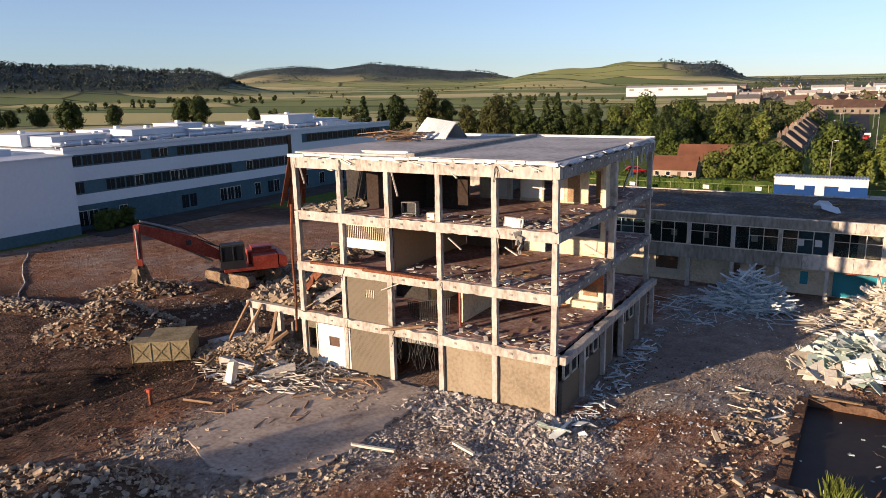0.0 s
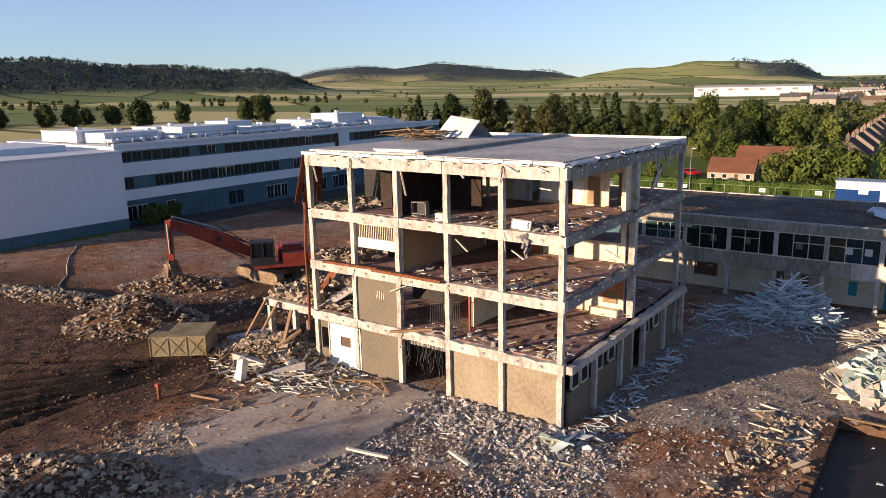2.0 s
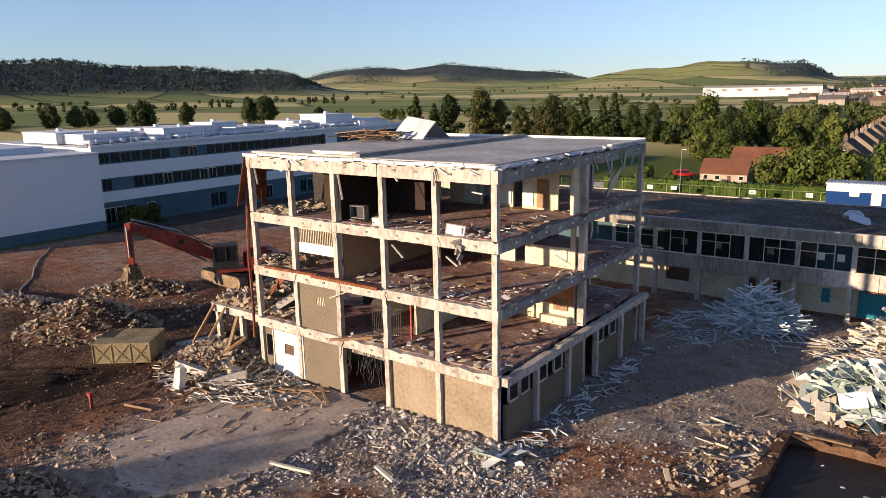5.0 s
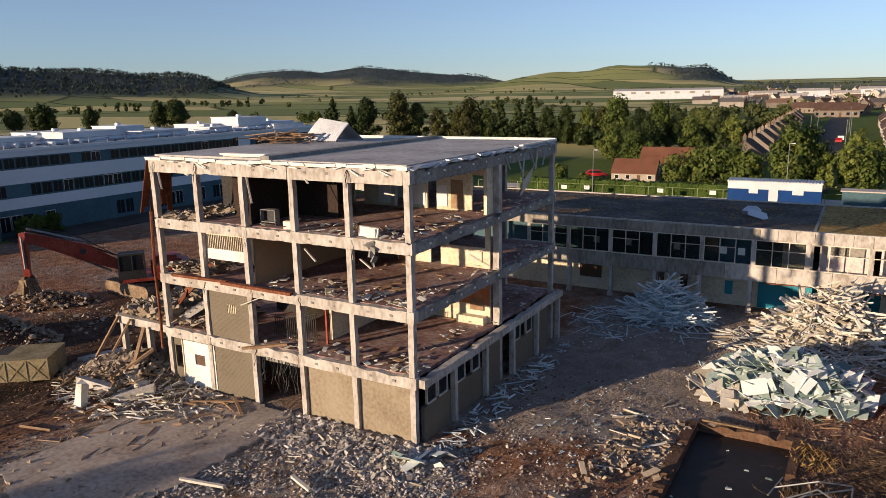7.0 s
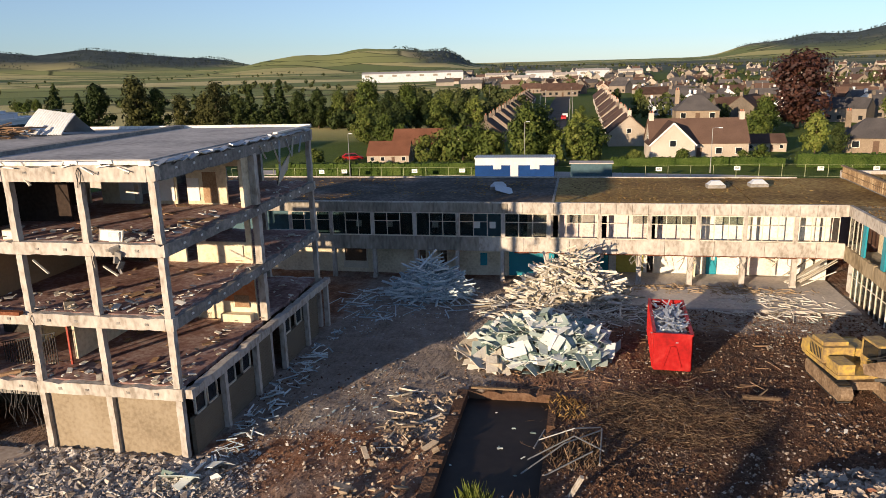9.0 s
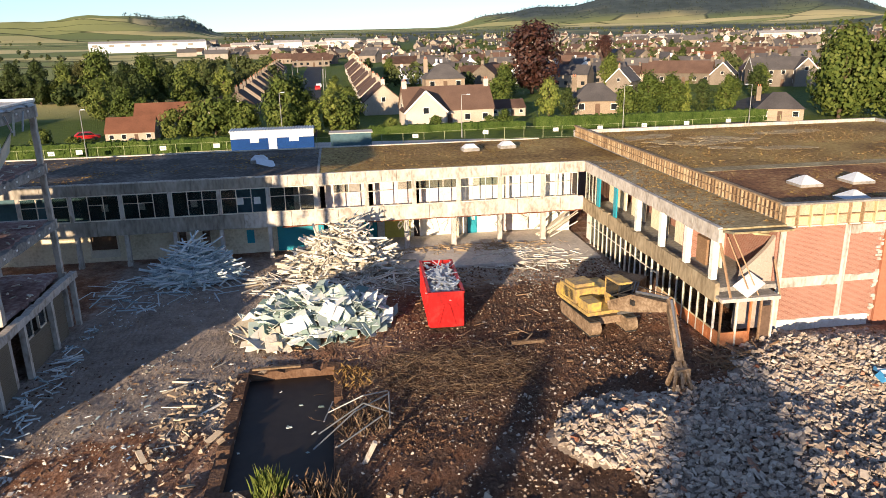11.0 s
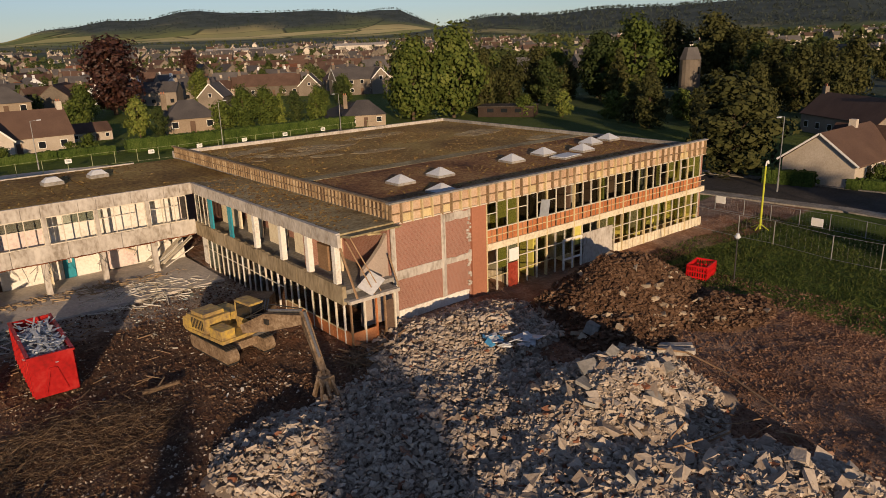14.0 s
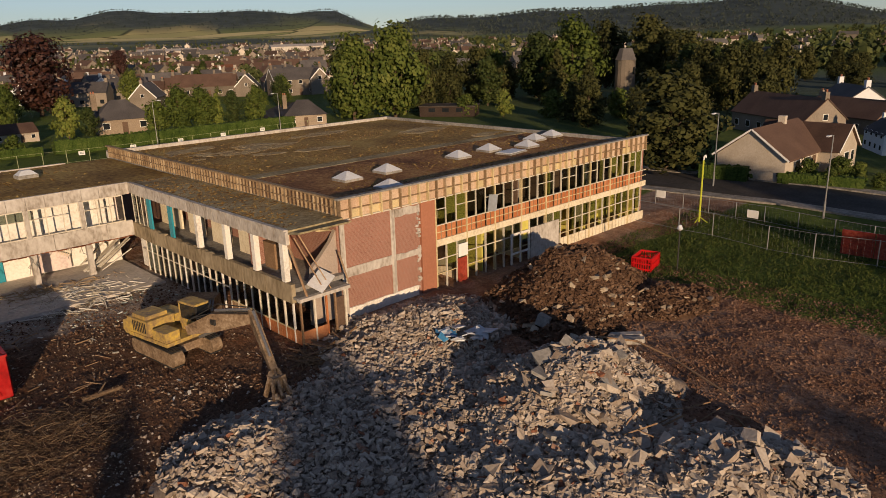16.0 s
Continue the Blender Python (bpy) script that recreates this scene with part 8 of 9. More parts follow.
for x, y, k_, h in ((59.7, 118.6, "young", 7.2), (63, 117, "ash", 5.6), (56, 150, "bush", 6), (79, 114, "oak", 8.0), (83.5, 113.5, "oak", 7.6), (75.5, 116, "bush", 5.5), (86.7, 113.3, "column", 6.6), (90, 113, "ash", 6.8), (86, 119, "ash", 7.4), (98, 118, "bush", 5.2), (103, 126, "oak", 6.5), (118, 140, "ash", 7.5), (125, 150, "oak", 7),
                  (110.5, 99, "oak", 15.5), (118.5, 95, "oak", 17.5), (125, 99, "ash", 14), (116, 106, "wood", 16), (131, 100, "wood", 13), (62, 168, "oak", 8), (100, 190, "oak", 9)):
    tree_of(k_, x, y, h, 0.95)
plant("copper", 71.5, 176, 1.3, 30, 1.1)
plant("copper", 150, 330, 0.8, 90)
# the wood on the right, round the tower
for x, y, k_, h in ((143, 103, "wood", 11.5), (155, 105, "wood", 13), (149, 96, "ash", 11), (168, 106, "wood", 9), (173, 100, "ash", 15.5), (171, 87, "oak", 18.4), (164, 92, "ash", 16), (148, 66, "yew", 11.4), (158, 82, "yew", 13), (209, 102, "wood", 18.4), (202, 84, "wood", 19.4), (201, 77, "wood", 15.6), (190, 66, "wood", 15),
                  (169, 51, "wood", 12.6), (174, 57, "ash", 13), (167, 44, "wood", 12.4), (155, 33, "wood", 10.6), (203, 48, "wood", 13), (185, 56, "ash", 12), (262, 63, "wood", 10), (264, 55, "wood", 9), (266, 48, "wood", 8), (230, 40, "wood", 9), (132, 76, "young", 5.2), (129, 84, "bush", 4.2), (128, 52, "wood", 8.6), (133, 59, "yew", 9), (137, 48, "wood", 6.2), (143, 55, "bush", 5.2), (137, 67, "bush", 5),
                  (121, 36, "wood", 7.6), (126, 30, "wood", 7), (113, 32, "wood", 7), (150, 44, "wood", 9.6), (160, 58, "wood", 8), (215, 60, "wood", 12), (238, 72, "ash", 12), (250, 90, "wood", 12), (225, 118, "ash", 13), (195, 120, "wood", 12), (180, 122, "oak", 12), (162, 122, "ash", 11), (150, 118, "oak", 11), (236, 20, "wood", 8), (250, 28, "wood", 8), (200, 30, "wood", 8)):
    tree_of(k_, x, y, h, 1.05)
plant("wood", 98, 19.5, 1.22, 40, 0.84)
# gardens of the town
for i in range(85):
    a = gt.uniform(-66, 4)
    r = 190 + 580 * gt.uniform(0, 1) ** 1.3
    x, y = 16 + r * math.sin(radians(-a)), -27 + r * math.cos(radians(-a))
    if (abs(x - 4) < 12 and y < 400) or (-34 < a < -4 and r < 225) or a < -46:
        continue
    plant(["bush", "oak", "young", "ash", "bush", "ash"][int(gt.integers(0, 6))], x, y, gt.uniform(0.4, 0.62), gt.uniform(0, 360))


def far_trees(name, xs, ys, hs, label, seed, leaf=LEAF_D, per=34, leafy=1.0):
    """Far woods and hedgerow trees: small leafy crowns, past counting."""
    gg = np.random.default_rng(seed)
    n = len(xs)
    d = gg.normal(0, 1, (n, per, 3))
    d /= np.linalg.norm(d, axis=2)[:, :, None]
    rad = gg.uniform(0.5, 1.05, (n, per, 1))
    c = np.stack([xs, ys, ground_z(xs, ys) + hs * 0.48], -1)[:, None, :]
    wide = hs * gg.uniform(0.34, 0.52, n)
    p = c + d * rad * np.stack([wide, wide, hs * 0.5], -1)[:, None, :]
    v, f = leaf_sheet(p.reshape(-1, 3), d.reshape(-1, 3), np.repeat(hs * leafy * 0.19, per), gg, 1.0)
    m = bpy.data.meshes.new(name)
    m.from_pydata(v, [], f.tolist())
    m.materials.append(leaf)
    return tagged(new(name, m), label, "trees", kind="stuff")


def polar(gg, n, a0, a1, r0, r1, power=1.0):
    a = np.radians(gg.uniform(a0, a1, n))
    r = r0 + (r1 - r0) * gg.uniform(0, 1, n) ** power
    return 16 - r * np.sin(a), -27 + r * np.cos(a)


gf = np.random.default_rng(88)
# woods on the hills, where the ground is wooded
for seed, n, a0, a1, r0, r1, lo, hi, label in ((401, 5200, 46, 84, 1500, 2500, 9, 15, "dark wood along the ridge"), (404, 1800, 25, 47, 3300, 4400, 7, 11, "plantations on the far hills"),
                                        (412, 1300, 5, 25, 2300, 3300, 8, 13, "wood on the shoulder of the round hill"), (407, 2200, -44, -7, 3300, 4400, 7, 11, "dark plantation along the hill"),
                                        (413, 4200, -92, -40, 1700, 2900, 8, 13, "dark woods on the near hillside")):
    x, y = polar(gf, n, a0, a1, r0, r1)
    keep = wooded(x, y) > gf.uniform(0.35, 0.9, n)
    far_trees("hill_wood", x[keep], y[keep], gf.uniform(lo, hi, keep.sum()), label, seed, LEAF_HAZE, 12, 0.8)
x, y = polar(gf, 520, 44, 82, 560, 1500)
keep = fbm(x / 120, y / 120, 3, 22) > 0.56
far_trees("field_trees", x[keep], y[keep], gf.uniform(5, 10, keep.sum()), "trees along field edges", 402)
x, y = polar(gf, 1500, 4, 46, 420, 2400, 1.2)
keep = fbm(x / 300 + y / 700, y / 60, 3, 23) > 0.61
far_trees("hedgerow_trees", x[keep], y[keep], gf.uniform(3, 8, keep.sum()), "hedgerow trees and copses in the fields", 403, LEAF_T)
x, y = polar(gf, 2600, -42, 8, 520, 2600, 1.3)
keep = (fbm(x / 140, y / 140, 3, 25) > 0.50) & ~((np.abs(x - 4) < 14) & (y < 420))
far_trees("town_trees", x[keep], y[keep], gf.uniform(4, 8.5, keep.sum()), "trees among the far roofs", 405, LEAF_T, per=26)
x, y = polar(gf, 1900, -92, -40, 320, 1700, 1.1)
keep = fbm(x / 130, y / 130, 3, 26) > 0.46
far_trees("town_wood", x[keep], y[keep], gf.uniform(5, 10, keep.sum()), "trees between houses on the hillside", 406, LEAF_T, 34)
x, y = np.concatenate([gf.uniform(-150, -14, 70), gf.uniform(-75, -14, 40)]), np.concatenate([gf.uniform(170, 215, 70), gf.uniform(186, 206, 40)])
keep = y > 175 + 0.28 * (-60 - x)
x, y = x[keep], y[keep] + 6
far_trees("tree_belt", x, y, gf.uniform(3.0, 7, len(x)), "low belt of bushes and trees behind the site", 408, LEAF_D, 260, 0.5)
x, y = polar(gf, 90, 4, 14, 230, 480)
far_trees("garden_trees", x, y, gf.uniform(3.5, 8, len(x)), "green garden trees among houses", 409, LEAF_T, 190, 0.5)
x, y = polar(gf, 440, -44, -4, 240, 700)
far_trees("garden_trees", x, y, gf.uniform(3.2, 7.6, len(x)), "garden trees among the roofs", 410, LEAF_T, 130, 0.5)


# ---- houses ----
def house(name, label, w, d, h, rh, wallm, roofm, chims=2, rows=1, hip=False, dormer=False, seed=1, far=False, cross=None, barge=False):
    """Gabled or hipped house at the origin, its ridge along x."""
    gg = np.random.default_rng(seed)
    o = thing(name, label, "house")
    x, y = w / 2, d / 2
    if hip:
        MB().bx(-x, x, -y, y, -0.5, h).ob("wall", wallm, o)
        e, r_ = 0.35, max(0.4, x - y * 0.8)
        v = [(-x - e, -y - e, h - 0.1), (x + e, -y - e, h - 0.1), (x + e, y + e, h - 0.1), (-x - e, y + e, h - 0.1), (-r_, 0, h + rh), (r_, 0, h + rh)]
        MB().add(v, [(0, 1, 5, 4), (1, 2, 5), (2, 3, 4, 5), (3, 0, 4), (3, 2, 1, 0)]).ob("roof", roofm, o)
    else:
        MB().side([(-y, -0.5), (y, -0.5), (y, h), (0, h + rh), (-y, h)], "x", -x, x).ob("wall", wallm, o)
        e, t = 0.3, 0.16
        sl = rh / y
        for sy in (-1, 1):
            pts = [(0, h + rh + 0.02), (sy * (y + e), h - e * sl + 0.02), (sy * (y + e), h - e * sl + t), (0, h + rh + t)]
            MB().side(pts if sy < 0 else pts[::-1], "x", -x - 0.2, x + 0.2).ob("roof", roofm, o)
    if cross:
        # a gable standing forward of the front, its ridge across the house
        cx, cw, out = cross
        gr_ = rh * 0.92
        MB().side([(cx - cw / 2, -0.5), (cx + cw / 2, -0.5), (cx + cw / 2, h), (cx, h + gr_), (cx - cw / 2, h)], "y", -y - out, 0).ob("gable_wall", wallm, o)
        for sx in (-1, 1):
            pts = [(cx, h + gr_ + 0.03), (cx + sx * (cw / 2 + 0.3), h - 0.3 * gr_ / (cw / 2)), (cx + sx * (cw / 2 + 0.3), h - 0.3 * gr_ / (cw / 2) + 0.17), (cx, h + gr_ + 0.2)]
            MB().side(pts if sx > 0 else pts[::-1], "y", -y - out - 0.2, 0).ob("gable_roof", roofm, o)
            MB().beam((cx, -y - out - 0.24, h + gr_ + 0.08), (cx + sx * (cw / 2 + 0.3), -y - out - 0.24, h - 0.3), 0.05, 0.28).ob("bargeboard", SIGNW, o)
        wi = part("window", cx - 0.6, cx + 0.6, -y - out - 0.05, -y - out + 0.05, h - 0.5, h + 0.7, SIGNW, o)
        part("pane", cx - 0.5, cx + 0.5, -y - out - 0.06, -y - out - 0.051, h - 0.42, h + 0.62, WINDARK, wi)
    if barge:
        for sx in (-1, 1):
            for sy in (-1, 1):
                MB().beam((sx * (x + 0.23), 0, h + rh + 0.05), (sx * (x + 0.23), sy * (y + 0.3), h - 0.3 * rh / y), 0.06, 0.28).ob("bargeboard", SIGNW, o)
    for i in range(chims):
        cx = (-x + 0.5) if i == 0 else (x - 0.5)
        c = MB().bx(cx - 0.45, cx + 0.45, -0.4, 0.4, h + rh * 0.4, h + rh + 1.2).ob("chimney", wallm, o)
        for px in () if far else (-0.2, 0.2):
            MB().cyl((cx + px, 0, h + rh + 1.2), (cx + px, 0, h + rh + 1.6), 0.12, n=6).ob("chimney_pot", TERRA, c)
    for r_ in range(rows):
        z = 0.9 + r_ * 2.6
        n = max(2, int(w / 3))
        for i in range(n):
            xx = -x + (i + 0.5) * w / n
            for sy in (-1,) if far else (-1, 1):
                if sy < 0 and r_ == 0 and i == n // 2:
                    part("door", xx - 0.45, xx + 0.45, -y - 0.04, -y + 0.05, 0, 2.05, BROWNW, o)
                    continue
                wi = part("window", xx - 0.6, xx + 0.6, sy * y - 0.05, sy * y + 0.05, z, z + 1.2, WINDARK if far else SIGNW, o)
                if far:
                    continue
                part("pane", xx - 0.52, xx + 0.52, sy * y - 0.06 if sy < 0 else sy * y + 0.05, sy * y - 0.05 if sy < 0 else sy * y + 0.06, z + 0.08, z + 1.12, WINDARK, wi)
    if not hip and not far:
        for sx in (-1, 1):
            wi = part("window", sx * x - 0.05, sx * x + 0.05, -0.5, 0.5, h - 0.1 if rows == 1 else h - 1.5, h + 1.0 if rows == 1 else h - 0.3, SIGNW, o)
            part("pane", sx * x + (0.05 if sx > 0 else -0.06), sx * x + (0.06 if sx > 0 else -0.05), -0.42, 0.42, h - 0.02 if rows == 1 else h - 1.42, h + 0.92 if rows == 1 else h - 0.38, WINDARK, wi)
    if dormer:
        for xx in (-x * 0.45, x * 0.45):
            MB().rbox((xx, -y * 0.55, h + rh * 0.47), (0.9, 1.2, 0.12), np.array(Euler((math.atan2(rh, y), 0, 0)).to_matrix())).ob("rooflight", CABWHITE, o)
    return o


SLATEB = mat("blue_grey_slates", [(0.060, 0.056, 0.058), (0.10, 0.093, 0.092), (0.15, 0.138, 0.132)], s1=0.4, s2=8, bump=0.4, rand=0.7)
hp = {
    "pink": house("house", "cream-harled gabled house with brown roof tiles and chimneys", 11, 8.5, 2.9, 3.6, HARL, ROOFT, 2, 1, seed=1),
    "bung": house("bungalow", "cream bungalow with a brown tiled roof", 12, 8, 2.7, 2.4, HARL, ROOFT, 1, 1, seed=2),
    "cross": house("gabled_house", "large cream-harled house with a broad front gable and brown tiles", 17, 8.5, 3.0, 3.9, HARL, ROOFT, 2, 1, seed=9, cross=(-5.0, 7.6, 2.4)),
    "stone": house("stone_house", "grey stone two-storey house with a slate roof and white bargeboards", 17, 7.5, 5.0, 3.2, STONEW, SLATEB, 2, 2, seed=3, cross=(6.0, 6.0, 1.2), barge=True),
    "semi": house("semi_detached_house", "grey harled house with a slate roof and tall chimneys", 20, 8, 3.4, 3.4, STONEW, ROOFT, 2, 1, seed=4),
    "gab": house("steep_gabled_house", "sandstone house with a slate roof and white bargeboards", 11, 7.5, 3.6, 3.8, STONEW, SLATEB, 1, 1, seed=16, barge=True),
    "hip": house("hipped_house", "small sandstone house with a hipped slate roof", 9, 8, 2.6, 3.0, SANDW, SLATEB, 1, 1, True, seed=5),
    "white": house("white_house", "white rendered house with a slate roof", 12, 7.5, 4.4, 2.6, SCHOOLW, ROOFS, 2, 2, seed=6),
    "red": house("red_roofed_house", "buff house with a red-brown tiled roof and roof lights", 12, 9, 2.6, 3.4, HARL, ROOFRED, 0, 1, False, True, seed=7),
    "terr": house("terraced_house", "terraced house with a brown roof and chimneys", 9, 8, 2.9, 3.1, STONEW, ROOFT, 2, 1, seed=8),
}
hp["far_a"] = house("house", "cream-harled house in the town with a brown roof", 11, 8.5, 2.8, 3.4, HARL, ROOFT, 2, 1, seed=11, far=True)
hp["far_b"] = house("house", "grey stone house in the town with a slate roof", 12, 8, 4.4, 3.0, STONEW, SLATEB, 2, 1, seed=12, far=True)
hp["far_c"] = house("house", "white house in the town with a slate roof", 12, 7.5, 3.6, 2.8, SCHOOLW, SLATEB, 2, 1, seed=13, far=True)
hp["far_d"] = house("house", "terraced house in the town with a brown roof", 18, 8, 3.2, 3.2, STONEW, ROOFT, 2, 1, seed=14, far=True)
hp["far_e"] = house("house", "cream bungalow in the town", 12, 8, 2.6, 2.6, HARL, ROOFRED, 1, 1, seed=15, far=True)
used_h = set()


def build_at(kind, x, y, turn, s_=1.0, z=None):
    p = hp[kind]
    m = pose(x, y, on_ground(x, y) if z is None else z, 0, 0, turn)
    if kind not in used_h:
        used_h.add(kind)
        p.matrix_basis = m
        p.scale = (s_, s_, s_)
        return p
    o = copy_thing(p, m)
    o.scale = (s_, s_, s_)
    return o


build_at("red", -16, 119.5, 3, 0.85)
build_at("red", -18.7, 106, 4, 0.66)
build_at("red", -7.5, 125, 80, 0.85)
for i in range(11):
    build_at("terr", -4.5 - 0.55 * i, 141 + i * 19, 89, 0.92)
for i in range(12):
    build_at("terr" if i % 3 == 2 else "pink", 26.5 - 0.1 * i, 137 + i * 18, 92, 0.98)
build_at("cross", 37.5, 113.5, 3, 1.0)
build_at("bung", 52, 125, 2, 0.62)
build_at("hip", 50, 203, 0, 1.35)
build_at("hip", 71.4, 124, -12, 1.12)
build_at("stone", 146, 175, -14, 1.0)
build_at("gab", 188, 208, 62, 1.25)
build_at("hip", 99.5, 101.5, -26, 0.9)
build_at("gab", 97, 172, 52, 0.9)
build_at("semi", 112, 214, -32, 0.75)
build_at("semi", 127, 199, -35, 1.0)
build_at("gab", 136, 188, 55, 0.9)
build_at("white", 44, 232, 8, 0.8)
build_at("far_d", 3, 402, 3, 1.15)
# the bungalow across the road: two gabled blocks in an L
bungalow = thing("corner_bungalow", "cream bungalow of two gabled blocks with a brown tiled roof", "house", pose(0, 0, on_ground(104, 8)))
BX0, BX1, BXM = 98.2, 108.5, 114.4
MB().side([(5.4, -0.4), (13.2, -0.4), (13.2, 2.7), (9.3, 5.6), (5.4, 2.7)], "x", BX0, BX1 + 1.5).ob("wall", HARL, bungalow)
MB().side([(BX1 - 0.6, -0.4), (BXM, -0.4), (BXM, 2.7), ((BX1 + BXM) / 2 - 0.3, 5.2), (BX1 - 0.6, 2.7)], "y", 3.2, 13.0).ob("wall", HARL, bungalow)
for sy in (-1, 1):
    pts = [(9.3, 5.62), (9.3 + sy * 4.4, 2.42), (9.3 + sy * 4.4, 2.6), (9.3, 5.82)]
    MB().side(pts if sy < 0 else pts[::-1], "x", BX0 - 0.35, BX1 + 2.6).ob("roof", ROOFT, bungalow)
    MB().beam((BX0 - 0.38, 9.3, 5.74), (BX0 - 0.38, 9.3 + sy * 4.4, 2.52), 0.05, 0.2).ob("bargeboard", SIGNW, bungalow)
    xm = (BX1 + BXM) / 2 - 0.3
    pts = [(xm, 5.22), (xm + sy * 3.7, 2.42), (xm + sy * 3.7, 2.6), (xm, 5.42)]
    MB().side(pts if sy > 0 else pts[::-1], "y", 2.9, 13.2).ob("roof", ROOFT, bungalow)
    MB().beam((xm, 2.86, 5.34), (xm + sy * 3.7, 2.86, 2.52), 0.05, 0.2).ob("bargeboard", SIGNW, bungalow)
for a, b, c, d in ((101.0, 102.4, 5.33, 5.4), (104.0, 105.2, 5.33, 5.4), (110.0, 111.6, 3.13, 3.2), (112.3, 113.4, 3.13, 3.2)):
    wi = part("window", a, b, c, d, 0.9, 2.2, SIGNW, bungalow)
    part("pane", a + 0.08, b - 0.08, c - 0.012, c - 0.002, 0.98, 2.12, WINDARK, wi)
part("door", 106.2, 107.2, 5.33, 5.4, 0, 2.1, BROWNW, bungalow)
MB().bx(106.0, 106.7, 8.9, 9.7, 4.8, 6.5).ob("chimney", HARL, bungalow)
build_at("white", 156, 17, 40, 0.95)
build_at("semi", 138, 21, 58, 0.9)
build_at("semi", 148, 14, 62, 0.75)
build_at("white", 128, 3, 35, 0.6)
# the long rows of the town
for i in range(8):
    t_ = i / 7
    build_at("far_d", 200 + 62 * t_, 392 - 76 * t_, -50, 1.0)
    build_at("far_b", 216 + 62 * t_, 412 - 76 * t_, 40, 0.85)
for i in range(12):
    build_at("far_b", 232 + 12 * i + gt.uniform(-4, 4), 690 - 4 * i + gt.uniform(-14, 14), float(gt.choice([-10, 80])), gt.uniform(1.1, 1.4))
for i in range(215):
    a = gt.uniform(-42, 4)
    r = 235 + 420 * gt.uniform(0, 1) ** 1.1
    x, y = 16 + r * math.sin(radians(-a)), -27 + r * math.cos(radians(-a))
    if (abs(x - 11) < 30 and y < 430) or (y < 150 and x > 60):
        continue
    build_at(["far_a", "far_b", "far_c", "far_d", "far_e", "far_b", "far_d", "far_a"][int(gt.integers(0, 8))], x, y, float(gt.choice([-30, 60, 5, 95])) + gt.uniform(-6, 6), gt.uniform(0.85, 1.05))
# the far town, past counting: plain gabled houses with chimneys
PALE_FAR, STONE_FAR, SLATE_FAR, TILE_FAR = (mat(nm, [shade(c, 0.6), c, shade(c, 1.35)], s1=0.3, s2=5, bump=0.2, island=1.2) for nm, c in (
    ("harled_walls_far", (0.46, 0.41, 0.35)), ("stone_walls_far", (0.20, 0.17, 0.14)), ("slate_roofs_far", (0.095, 0.090, 0.088)), ("tiled_roofs_far", (0.12, 0.078, 0.06))))
far_walls, far_stone, far_slate, far_tile = MB(), MB(), MB(), MB()


def far_house(x, y, turn, w, d, h, rh, walls, roofs):
    """One small gabled house of the distant town, with a chimney on each gable."""
    R, z = turn_z(radians(turn)), on_ground(x, y)
    y2, e = d / 2, 0.3
    prof = [(-y2, -1), (y2, -1), (y2, h), (0, h + rh), (-y2, h)]
    v = np.array([(sx * w / 2, p, q) for sx in (-1, 1) for p, q in prof])
    walls.add(v @ R.T + (x, y, z), [(0, 1, 2, 3, 4), (9, 8, 7, 6, 5), (0, 5, 6, 1), (1, 6, 7, 2), (0, 4, 9, 5)])
    for sy in (-1, 1):
        v = np.array([(-w / 2 - e, 0, h + rh), (w / 2 + e, 0, h + rh), (w / 2 + e, sy * (y2 + e), h - e), (-w / 2 - e, sy * (y2 + e), h - e)])
        v = np.concatenate([v + (0, 0, 0.05), v + (0, 0, 0.22)])
        roofs.add(v @ R.T + (x, y, z), [(0, 1, 2, 3), (7, 6, 5, 4), (0, 4, 5, 1), (2, 6, 7, 3), (1, 5, 6, 2), (3, 7, 4, 0)])
        walls.add((CUBE * (0.9, 0.8, 2.4) + (sy * (w / 2 - 0.5), 0, h + rh + 0.3)) @ R.T + (x, y, z), CUBE_F)


for n_, a0, a1, r0, r1 in ((290, -46, 12, 600, 1500), (130, -88, -44, 320, 1400)):
    for i in range(n_):
        a, r = gt.uniform(a0, a1), r0 + (r1 - r0) * gt.uniform(0, 1) ** 1.2
        stone_ = gt.random() < 0.5
        far_house(16 + r * math.sin(radians(-a)), -27 + r * math.cos(radians(-a)), float(gt.choice([-30, 60, 5, 95])) + gt.uniform(-8, 8), gt.uniform(10, 19), gt.uniform(7, 9), gt.uniform(2.8, 5), gt.uniform(2.6, 3.6),
                  far_stone if stone_ else far_walls, far_slate if gt.random() < 0.6 else far_tile)
for mb, nm, m_, lab in ((far_walls, "far_house_walls", PALE_FAR, "pale harled walls of the distant town"), (far_stone, "far_stone_walls", STONE_FAR, "stone walls of the distant town"),
                        (far_slate, "far_slate_roofs", SLATE_FAR, "slate roofs of the distant town"), (far_tile, "far_tiled_roofs", TILE_FAR, "tiled roofs of the distant town")):
    tagged(mb.ob(nm, m_), lab, "houses", kind="stuff")
